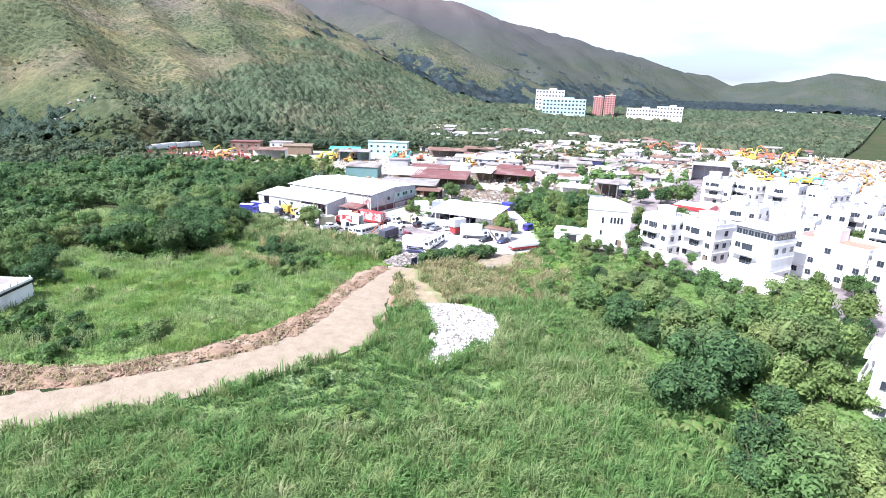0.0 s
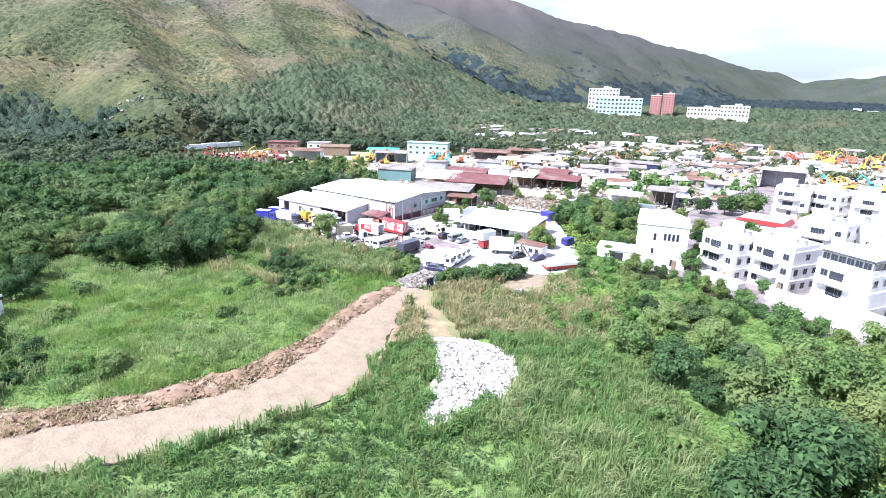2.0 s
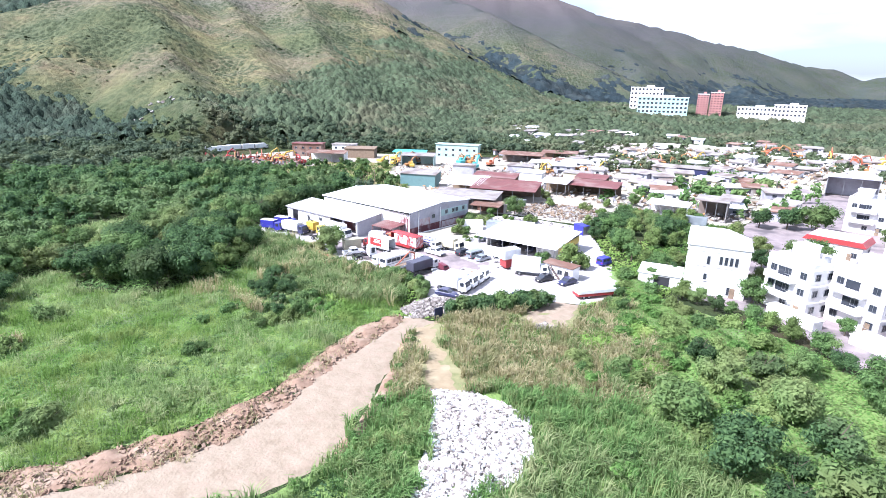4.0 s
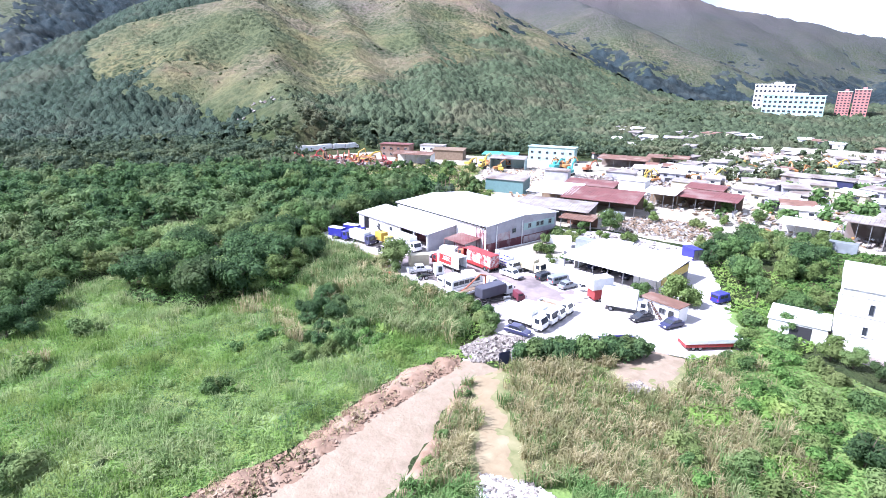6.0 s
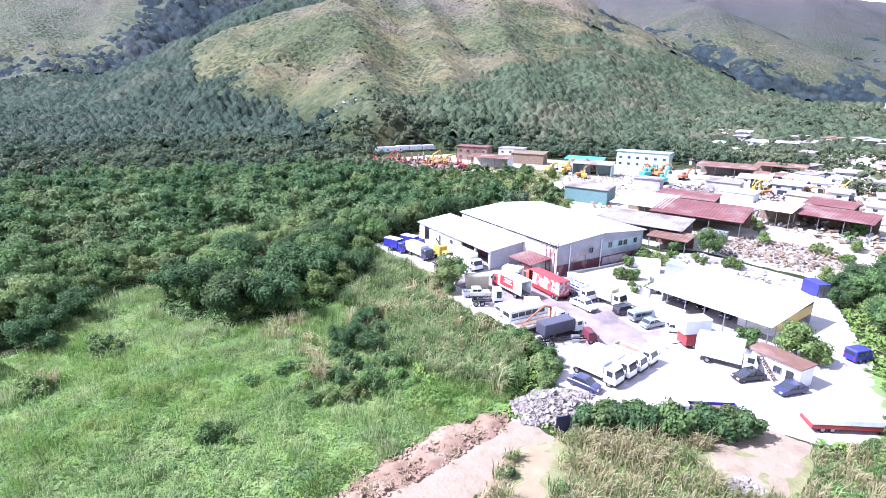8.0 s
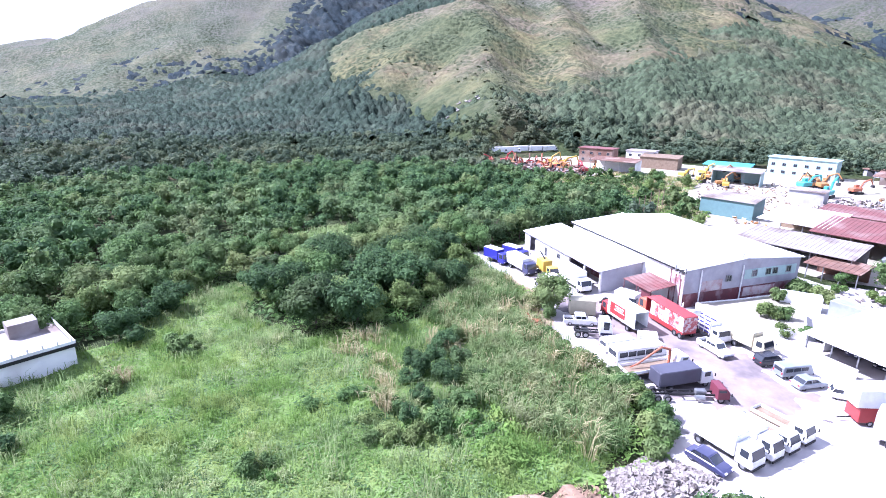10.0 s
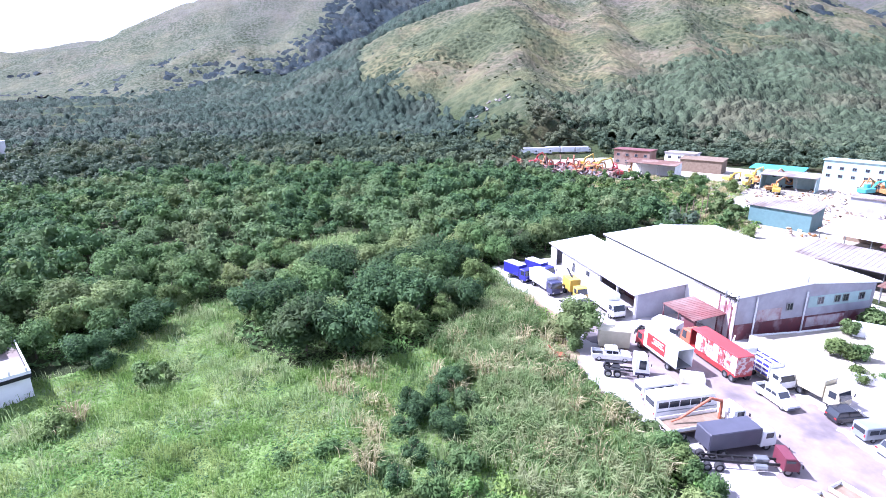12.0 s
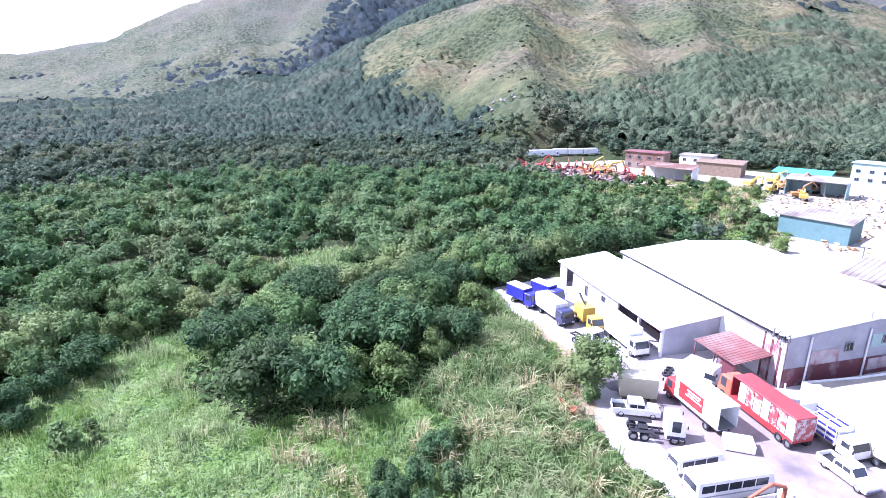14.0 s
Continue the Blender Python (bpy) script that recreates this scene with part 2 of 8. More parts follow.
M = {
    "terrain": terrain_material(),
    "dirt": surface("packed_dirt", (0.245, 0.198, 0.142), (0.180, 0.138, 0.094), 0.5, 0.95, 0, 0.8, 2.6, (0.231, 0.175, 0.126), 0.7, dist=0.14),
    "bank": surface("red_soil", (0.231, 0.150, 0.101), (0.154, 0.098, 0.063), 0.7, 0.95, 0, 0.7, 2.5, (0.266, 0.196, 0.140), 0.25, dist=0.12),
    "thatch": surface("dry_thatch", (0.175, 0.168, 0.077), (0.119, 0.126, 0.049), 0.9, 0.95, 0, 0.6, 3.0, (0.217, 0.196, 0.105), 0.3, dist=0.1),
    "trodden": surface("trodden_straw_earth", (0.238, 0.189, 0.115), (0.189, 0.143, 0.084), 0.6, 0.95, 0, 0.5, 3.0, (0.266, 0.224, 0.140), 0.3, dist=0.08),
    "turf": surface("weedy_turf", (0.095, 0.155, 0.036), (0.135, 0.205, 0.048), 0.7, 0.9, 0, 0.7, 3.0, (0.135, 0.180, 0.070), 0.12, dist=0.25),
    "oily": surface("oil_stained_concrete", (0.235, 0.195, 0.190), (0.165, 0.135, 0.132), 0.35, 0.8, 0, 0.2, 4.0, (0.091, 0.077, 0.081), 0.16),
    "reed_dark": foliage("deep_green_reed_grass", (0.105, 0.198, 0.062), (0.212, 0.352, 0.112), (0.305, 0.352, 0.140), dryness=0.14, patch=0.5),
    "concrete": surface("yard_concrete", (0.42, 0.395, 0.385), (0.35, 0.325, 0.32), 0.25, 0.85, 0, 0.2, 4.0, (0.27, 0.245, 0.245), 0.055),
    "gravel": surface("pale_dusty_ground", (0.36, 0.325, 0.27), (0.25, 0.22, 0.175), 0.3, 0.95, 0, 0.4, 3.0, (0.20, 0.19, 0.135), 0.05, dist=0.06),
    "rubble": surface("broken_white_plaster", (0.82, 0.81, 0.79), (0.66, 0.65, 0.635), 2.5, 0.85, 0, 0.3, 6.0, obj_var=0.12),
    "rubble_grey": surface("mixed_rubble", (0.280, 0.245, 0.217), (0.070, 0.059, 0.052), 2.2, 0.9, 0, 0.4, 6.0, (0.350, 0.322, 0.294), 1.2, obj_var=0.0),
    "white_roof": surface("white_metal_roof", (0.78, 0.78, 0.78), (0.68, 0.68, 0.69), 0.4, 0.45, 0, 0.05, 4.0, (0.60, 0.59, 0.58), 0.12),
    "white_wall": surface("white_painted_wall", (0.78, 0.77, 0.75), (0.70, 0.69, 0.68), 0.5, 0.7, 0, 0.08, 5.0, (0.60, 0.58, 0.56), 0.2),
    "tile_wall": surface("pale_tiled_wall", (0.74, 0.72, 0.71), (0.66, 0.64, 0.64), 0.8, 0.5, 0, 0.08, 5.0, (0.58, 0.55, 0.54), 0.15),
    "grey_sheet": surface("lilac_grey_metal_sheet", (0.350, 0.350, 0.392), (0.294, 0.294, 0.329), 0.6, 0.5, 0.1, 0.1, 4.0, (0.252, 0.238, 0.259), 0.25),
    "red_wall": surface("dark_red_paint_worn", (0.119, 0.025, 0.032), (0.084, 0.025, 0.032), 0.8, 0.6, 0, 0.1, 5.0, (0.210, 0.154, 0.161), 0.5),
    "rust_roof": surface("rusty_red_roof", (0.161, 0.056, 0.052), (0.112, 0.042, 0.038), 0.35, 0.75, 0.05, 0.15, 3.0, (0.196, 0.126, 0.112), 0.14),
    "brown_roof": surface("brown_rusted_sheet", (0.175, 0.091, 0.063), (0.112, 0.059, 0.042), 0.5, 0.8, 0.1, 0.15, 3.0, (0.231, 0.168, 0.133), 0.2),
    "old_roof": surface("weathered_sheet_roof", (0.280, 0.259, 0.245), (0.196, 0.175, 0.164), 0.4, 0.75, 0.1, 0.15, 3.0, (0.133, 0.101, 0.084), 0.15),
    "teal": plain("faded_teal_paint", (0.105, 0.189, 0.189), 0.6),
    "mint": plain("pale_mint_paint", (0.350, 0.476, 0.455), 0.6),
    "streaked": surface("white_wall_streaked_with_red", (0.420, 0.399, 0.399), (0.350, 0.238, 0.238), 0.9, 0.7, 0, 0.1, 5.0, (0.210, 0.070, 0.077), 0.45),
    "turquoise_wall": plain("turquoise_painted_wall", (0.36, 0.52, 0.50), 0.6),
    "tower_red": plain("brick_red_tower_paint", (0.38, 0.17, 0.15), 0.6),
    "glass": plain("dark_window_glass", (0.035, 0.04, 0.05), 0.08, 0.0, 0.1, 1.3, 0.0),
    # near-black for flat panels, in place of the shade inside openings and doorways
    "dark": plain("interior_shade_colour", (0.021, 0.021, 0.025), 0.8),
    "rubber": plain("black_rubber", (0.02, 0.02, 0.022), 0.85),
    "chassis": plain("black_chassis_steel", (0.021, 0.021, 0.023), 0.6, 0.3),
    "steel": plain("galvanised_steel", (0.315, 0.322, 0.329), 0.4, 0.7),
    "white_paint": plain("white_vehicle_paint", (0.80, 0.80, 0.79), 0.3),
    "maroon_paint": plain("faded_maroon_paint", (0.135, 0.030, 0.045), 0.5),
    "red_paint": plain("red_vehicle_paint", (0.322, 0.038, 0.038), 0.45),
    "orange_paint": plain("faded_orange_paint", (0.364, 0.112, 0.056), 0.45),
    "blue_paint": plain("deep_blue_paint", (0.032, 0.032, 0.252), 0.4),
    "navy_paint": plain("dark_navy_paint", (0.035, 0.038, 0.091), 0.35),
    "grey_paint": plain("dark_slate_paint", (0.070, 0.070, 0.095), 0.4),
    "silver_paint": plain("silver_blue_paint", (0.294, 0.322, 0.350), 0.3, 0.3),
    "black_paint": plain("black_car_paint", (0.021, 0.022, 0.028), 0.2),
    "yellow_paint": plain("yellow_machine_paint", (0.50, 0.35, 0.06), 0.4),
    "amber_paint": plain("dusty_orange_paint", (0.350, 0.168, 0.056), 0.5),
    "cream_paint": plain("cream_box_paint", (0.462, 0.420, 0.294), 0.5),
    "cyan_paint": plain("turquoise_machine_paint", (0.070, 0.364, 0.364), 0.45),
    "pink_panel": surface("red_and_white_side_panel", (0.462, 0.406, 0.399), (0.294, 0.056, 0.056), 1.4, 0.45, 0, 0.05, 6.0, spread=(0.46, 0.54)),
    "lamp_glass": plain("lamp_glass", (0.75, 0.72, 0.66), 0.15),
    "red_lamp": plain("red_lamp_glass", (0.5, 0.02, 0.02), 0.2),
    "wood": surface("weathered_timber", (0.210, 0.154, 0.105), (0.140, 0.098, 0.063), 1.2, 0.85, 0, 0.2, 8.0),
    "bark": surface("grey_brown_bark", (0.112, 0.084, 0.059), (0.063, 0.049, 0.035), 1.5, 0.95, 0, 0.5, 6.0),
    "terracotta": surface("terracotta_tiles", (0.364, 0.175, 0.119), (0.294, 0.133, 0.091), 0.8, 0.8, 0, 0.2, 4.0),
    "leaf": foliage("leaves_mid_green", (0.082, 0.152, 0.052), (0.200, 0.325, 0.108), (0.275, 0.335, 0.130), dryness=0.14),
    "leaf_dark": foliage("leaves_dark_green", (0.050, 0.100, 0.044), (0.135, 0.232, 0.086), (0.185, 0.240, 0.100), dryness=0.08),
    "leaf_yellow": foliage("leaves_yellow_green", (0.140, 0.205, 0.062), (0.295, 0.400, 0.132), (0.350, 0.380, 0.160)),
    "leaf_bright": foliage("leaves_bright_green", (0.085, 0.182, 0.044), (0.215, 0.375, 0.098), (0.29, 0.38, 0.12)),
    "canopy": canopy_leaves("olive_woodland_roof", (0.038, 0.054, 0.031), (0.066, 0.086, 0.047), (0.080, 0.084, 0.050)),
    "canopy_dark": canopy_leaves("dark_woodland_roof", (0.022, 0.036, 0.026), (0.040, 0.058, 0.038), (0.052, 0.062, 0.042)),
    # bluer, darker copy of canopy_dark: haze and shade put into the far forest's colour
    "canopy_hazed": canopy_leaves("hazed_far_forest_roof", (0.014, 0.023, 0.028), (0.026, 0.037, 0.040), (0.036, 0.044, 0.042)),
    "scrub": foliage("hillside_scrub", (0.085, 0.108, 0.050), (0.140, 0.162, 0.078), (0.160, 0.160, 0.085), thin=0.3, dryness=0.12, patch=0.02),
    "woods": foliage("far_woodland", (0.105, 0.138, 0.074), (0.155, 0.198, 0.104), (0.190, 0.192, 0.112), thin=0.3, dryness=0.14, patch=0.02),
    "woods_dark": foliage("dense_dark_woodland", (0.070, 0.104, 0.064), (0.112, 0.156, 0.086), (0.140, 0.158, 0.088), thin=0.3, dryness=0.08, patch=0.02),
    "leaf_pale": foliage("leaves_pale_green", (0.112, 0.182, 0.074), (0.242, 0.362, 0.142), (0.300, 0.350, 0.155)),
    "reed": foliage("tall_reed_grass", (0.205, 0.310, 0.108), (0.405, 0.540, 0.212), (0.540, 0.570, 0.290), dryness=0.14, patch=0.3),
    "straw": foliage("dry_straw_grass", (0.36, 0.33, 0.15), (0.68, 0.60, 0.36), (0.22, 0.28, 0.10), dryness=0.12, patch=0.3),
    "creeper": foliage("creeping_meadow_leaves", (0.185, 0.315, 0.070), (0.262, 0.420, 0.098), (0.360, 0.450, 0.140), dryness=0.18, patch=0.22),
}


# ---- building blocks ----
def thing(name, x, y, z=0.0, yaw=0.0, label="", category="", group="", kind=""):
    ob = new(name)
    ob.matrix_basis = pose(x, y, z, 0, 0, yaw)
    return tagged(ob, label, category, group, kind)


def part(name, bm, material, parent=None, label="", smooth=False, m=None):
    me = bpy.data.meshes.new(name)
    bm.normal_update()
    bm.to_mesh(me)
    bm.free()
    me.materials.append(M[material] if isinstance(material, str) else material)
    if smooth:
        me.polygons.foreach_set("use_smooth", [True] * len(me.polygons))
    ob = new(name, me)
    ob.parent = parent
    if m is not None:
        ob.matrix_basis = m
    return tagged(ob, label)


def again(name, me, parent, m):
    """Another part on a mesh that is there already."""
    ob = new(name, me)
    ob.parent, ob.matrix_basis = parent, m
    return ob


def arrays(name, verts, faces, material, parent=None, label="", smooth=False):
    """A mesh object from numpy arrays of corners and faces of one size."""
    me = bpy.data.meshes.new(name)
    verts, faces = np.asarray(verts, "f"), np.asarray(faces, "i")
    k = faces.shape[1]
    me.vertices.add(len(verts))
    me.vertices.foreach_set("co", verts.ravel())
    me.loops.add(faces.size)
    me.loops.foreach_set("vertex_index", faces.ravel())
    me.polygons.add(len(faces))
    me.polygons.foreach_set("loop_start", np.arange(0, faces.size, k, dtype="i"))
    me.polygons.foreach_set("use_smooth", [smooth] * len(faces))
    me.update(calc_edges=True)
    me.materials.append(M[material] if isinstance(material, str) else material)
    ob = new(name, me)
    ob.parent = parent
    return tagged(ob, label)


def box(bm, cx, cy, cz, sx, sy, sz, bevel=0.0, turn=None):
    """A block round a centre, edges rounded by bevel."""
    m = Matrix.Translation((cx, cy, cz))
    if turn is not None:
        m = m @ turn
    r = bmesh.ops.create_cube(bm, size=1.0, matrix=m @ Matrix.Diagonal((sx, sy, sz, 1)))
    if bevel:
        es = list({e for v in r["verts"] for e in v.link_edges})
        bmesh.ops.bevel(bm, geom=es, offset=bevel, segments=1, affect="EDGES")
    return bm


def one_box(*a, **k):
    return box(bmesh.new(), *a, **k)


def tube(bm, a, b, r, r2=None, n=8):
    """A round bar from a to b."""
    a, b = Vector(a), Vector(b)
    d = b - a
    m = Matrix.Translation((a + b) / 2) @ d.to_track_quat("Z", "Y").to_matrix().to_4x4()
    bmesh.ops.create_cone(bm, cap_ends=True, segments=n, radius1=r, radius2=r if r2 is None else r2, depth=d.length, matrix=m)
    return bm


def prism(bm, outline, y0, y1):
    """An outline in x and z, drawn out from y0 to y1."""
    a = [bm.verts.new((x, y0, z)) for x, z in outline]
    b = [bm.verts.new((x, y1, z)) for x, z in outline]
    bm.faces.new(a)
    bm.faces.new(b[::-1])
    for i in range(len(a)):
        j = (i + 1) % len(a)
        bm.faces.new((a[j], a[i], b[i], b[j]))
    bmesh.ops.recalc_face_normals(bm, faces=bm.faces)
    return bm


def inside(poly, x, y):
    """Which of the points lie in the polygon."""
    x, y = np.asarray(x, float), np.asarray(y, float)
    r = np.zeros(x.shape, bool)
    for (x0, y0), (x1, y1) in zip(poly, poly[1:] + poly[:1]):
        c = (y0 > y) != (y1 > y)
        r ^= c & (x < (x1 - x0) * (y - y0) / (y1 - y0 + 1e-12) + x0)
    return r


def edge_distance(poly, x, y, closed=True):
    """Distance of points from a polygon's outline, or from an open line."""
    x, y = np.asarray(x, float), np.asarray(y, float)
    best = np.full(x.shape, 1e9)
    pairs = zip(poly, poly[1:] + poly[:1]) if closed else zip(poly, poly[1:])
    for (x0, y0), (x1, y1) in pairs:
        dx, dy = x1 - x0, y1 - y0
        s = np.clip(((x - x0) * dx + (y - y0) * dy) / (dx * dx + dy * dy + 1e-9), 0, 1)
        best = np.minimum(best, np.hypot(x - x0 - s * dx, y - y0 - s * dy))
    return best


def lattice(ix, iy, seed):
    v = np.sin(ix * 127.1 + iy * 311.7 + seed * 74.7) * 43758.5453
    return v - np.floor(v)


def value_noise(x, y, seed=0):
    ix, iy = np.floor(x), np.floor(y)
    fx, fy = x - ix, y - iy
    fx, fy = fx * fx * (3 - 2 * fx), fy * fy * (3 - 2 * fy)
    a = lattice(ix, iy, seed) * (1 - fx) + lattice(ix + 1, iy, seed) * fx
    b = lattice(ix, iy + 1, seed) * (1 - fx) + lattice(ix + 1, iy + 1, seed) * fx
    return a * (1 - fy) + b * fy


def fbm(x, y, octaves=5, seed=0):
    s, a = 0.0, 0.5
    for k in range(octaves):
        s = s + a * (value_noise(x * 2 ** k, y * 2 ** k, seed + k) - 0.5)
        a *= 0.5
    return s

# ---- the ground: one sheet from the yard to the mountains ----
# a point on the camera's path, from which crests and woods are sighted
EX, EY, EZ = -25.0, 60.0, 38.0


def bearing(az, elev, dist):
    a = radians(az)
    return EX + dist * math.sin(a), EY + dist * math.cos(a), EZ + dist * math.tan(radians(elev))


def ridge(*pts):
    return [bearing(*p) for p in pts]


# crest lines: bearing from north (+y), height angle, distance; then the fall of the sides
RIDGES = [
    (ridge((-61.5, -2.5, 360), (-62.5, -0.3, 430), (-63.6, 2.2, 500), (-63.9, 4.0, 570), (-64.3, 5.8, 650), (-65.4, 7.9, 720), (-66, 9.6, 900), (-60, 11.5, 1150)), 0.56),
    (ridge((-66, 7.6, 740), (-68.2, 5.5, 670), (-70.9, 3.6, 600), (-73.6, 1.9, 560), (-76.4, -0.1, 528), (-78.6, -2.2, 505)), 0.56),
    (ridge((-66, 9.6, 900), (-60, 11.5, 1150), (-52, 12, 1150), (-46, 9.0, 1050), (-41, 6.6, 960), (-36, 3.6, 880), (-32, 1.0, 800), (-28, -1.2, 720)), 0.38),
    (ridge((-52, 10, 1000), (-50, 6.5, 780), (-48, 2.8, 600), (-47, -0.6, 470)), 0.42),
    (ridge((-58, 9.5, 950), (-56.5, 5.5, 720), (-55, 1.5, 540), (-54, -1.5, 430)), 0.44),
    (ridge((-44, 8.0, 980), (-42, 4.0, 760), (-40, 0.8, 600)), 0.40),
    (ridge((-40, 9.5, 1700), (-34, 8.2, 1500), (-31.6, 7.4, 1350), (-29.5, 5.2, 1200), (-27, 2.4, 1020), (-25, -0.2, 880)), 0.42),
    (ridge((-31.6, 7.4, 1350), (-26, 4.8, 1250), (-21, 2.6, 1150), (-17, 0.6, 1080)), 0.36),
    (ridge((-70, 13, 1900), (-55, 13, 2000), (-46, 12.2, 2000), (-35, 10.4, 2000), (-26.4, 8.9, 2000), (-24.5, 8.4, 2020), (-20.6, 7.0, 2060), (-17.4, 6.4, 2100), (-14, 5.6, 2160), (-10.8, 4.7, 2220),
            (-7.7, 4.1, 2300), (-4.6, 2.9, 2400), (-1.6, 2.4, 2500), (1.2, 1.0, 2600)), 0.42),
    (ridge((-20.6, 6.5, 2060), (-18, 3.2, 1650), (-15.5, 0.6, 1350)), 0.34),
    (ridge((-10.8, 4.3, 2220), (-9, 1.8, 1900), (-7, 0.2, 1700)), 0.34),
    (ridge((-3, 0.6, 2500), (0.8, 1.35, 2450), (2.4, 1.9, 2400), (3.8, 1.95, 2400), (6.2, 2.1, 2350), (8.1, 2.7, 2300), (9.6, 2.5, 2300), (12, 2.0, 2300), (20, 2.6, 2300), (32, 2.0, 2400), (50, 2.4, 2600), (75, 2, 2800)), 0.30),
    (ridge((-68, 12.5, 1500), (-78, 12, 1450), (-86, 10, 1400), (-92.6, 7.6, 1350), (-96, 5.9, 1320), (-100, 4.1, 1300), (-102.4, 3.1, 1290), (-104.5, 3.0, 1280), (-108, 1.6, 1260), (-110.7, -0.2, 1240), (-114, -1.2, 1200)), 0.46),
    (ridge((-92.6, 7.6, 1350), (-91, 4.4, 1100), (-90, 1.4, 900), (-89, -0.8, 760)), 0.36),
    (ridge((-86, 10, 1400), (-84, 5.0, 1100), (-82, 1.2, 860), (-81, -1.0, 700)), 0.36),
    (ridge((-100, 4.1, 1300), (-99, 1.4, 1050), (-98, -0.8, 850)), 0.34),
    (ridge((-103, 3.6, 2600), (-108, 2.6, 2600), (-112, 2.2, 2600), (-116, 1.0, 2600), (-125, 0.8, 2700), (-150, 1.2, 2800), (-180, 1.5, 2900)), 0.25),
    (ridge((-24, -1.2, 640), (-17, -1.0, 700), (-8, -0.9, 740), (2, -0.9, 800), (12, -0.8, 900)), 0.10),
    (ridge((75, 2, 2800), (110, 1.6, 2900), (150, 1.6, 2900), (180, 1.5, 2900)), 0.25),
]


def height(x, y):
    """The land's height: hills that fall away from their crest lines to a nearly level plain."""
    x, y = np.asarray(x, float), np.asarray(y, float)
    d = np.hypot(x - EX, y - EY)
    west = np.clip((-(x + 250) * 0.75 + (y - 330) * 0.35) / 300, 0, 1)
    base = 14 * west ** 1.4 + np.clip((d - 500) / 1500, 0, 1) * 20
    tops = []
    warp = 40 * fbm(x / 160, y / 160, 4, 3)
    for pts, fall in RIDGES:
        best = np.full(x.shape, -1e3)
        for (x0, y0, z0), (x1, y1, z1) in zip(pts, pts[1:]):
            dx, dy = x1 - x0, y1 - y0
            s = np.clip(((x - x0) * dx + (y - y0) * dy) / (dx * dx + dy * dy), 0, 1)
            q = np.hypot(x - x0 - s * dx, y - y0 - s * dy)
            soft = np.sqrt(q * q + 16) - 4
            best = np.maximum(best, z0 + s * (z1 - z0) - fall * soft * (1 + 0.25 * np.clip(q / 300, 0, 1)))
        tops.append(best)
    k = 5.0
    stack = np.stack(tops + [base])
    big = stack.max(0)
    h = big + k * np.log(np.exp((stack - big) / k).sum(0)) - k * 0.3
    hill = np.clip((h - 14) / 40, 0, 1)
    gully = np.abs(fbm(x / 75, y / 75, 4, 13)) * 2
    h = h + hill * (warp * 0.22 + 7 * fbm(x / 30, y / 30, 4, 9) - 28 * (0.25 - np.minimum(gully, 0.25)))
    near = np.clip((d - 170) / 160, 0, 1)
    bumps = 0.5 * fbm(x / 9, y / 9, 4, 5) + 0.8 * fbm(x / 31, y / 31, 2, 6)
    return near * np.maximum(h, 0) + bumps * (1 - hill) * (0.35 + 0.65 * near) - 0.15


FLAT = [(-141, 118), (-120, 119), (-105, 115), (-92, 113), (-80, 115), (-68, 109), (-57, 108), (-46, 120), (-34, 134), (-36, 146), (-40, 170), (-30, 180), (-30, 290), (-180, 320), (-262, 268), (-330, 258), (-328, 200), (-276, 168), (-232, 196), (-200, 195), (-150, 190), (-143, 175)]


def gz(x, y):
    """Height of the ground, levelled where it is built on."""
    x, y = np.asarray(x, float), np.asarray(y, float)
    soft = 3 + np.clip(-(x + 205) * 0.14, 0, 15)
    f = np.where(inside(FLAT, x, y), np.clip(edge_distance(FLAT, x, y) / soft, 0, 1), 0)
    f = f * f * (3 - 2 * f)
    town = np.clip(np.minimum(x + 40, y - 115) / 8, 0, 1) * np.clip((330 - y) / 20, 0, 1)
    f = np.maximum(f, town)
    return height(x, y) * (1 - f) - 0.06 * f


# woods' upper edge by bearing and height angle, fitted to the camera's view
VIEW_TREELINE = {"bearing": (-130, -102.7, -95.3, -89.6, -85.5, -82.7, -79.6, -79.2, -78, -72.5, -69, -64, -58, -53, -50, -48, -45, -40, -35, -30, -24, -15, 15),
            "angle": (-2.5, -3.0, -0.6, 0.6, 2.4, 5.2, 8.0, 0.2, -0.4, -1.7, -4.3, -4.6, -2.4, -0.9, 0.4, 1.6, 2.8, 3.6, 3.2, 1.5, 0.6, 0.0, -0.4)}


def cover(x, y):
    """How closed the woods are: whole at the foot of the hills and in gullies, ending at a ragged line fitted to the
    camera's view.
    """
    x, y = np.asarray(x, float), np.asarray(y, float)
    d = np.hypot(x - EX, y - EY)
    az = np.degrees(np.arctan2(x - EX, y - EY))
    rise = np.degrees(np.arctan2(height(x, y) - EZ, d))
    line = np.interp(az, VIEW_TREELINE["bearing"], VIEW_TREELINE["angle"])
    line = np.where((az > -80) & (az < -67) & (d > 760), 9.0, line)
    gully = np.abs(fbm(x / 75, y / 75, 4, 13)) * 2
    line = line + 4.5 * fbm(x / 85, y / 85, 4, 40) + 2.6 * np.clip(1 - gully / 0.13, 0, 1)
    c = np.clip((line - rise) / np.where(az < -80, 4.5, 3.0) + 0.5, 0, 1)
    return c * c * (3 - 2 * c)


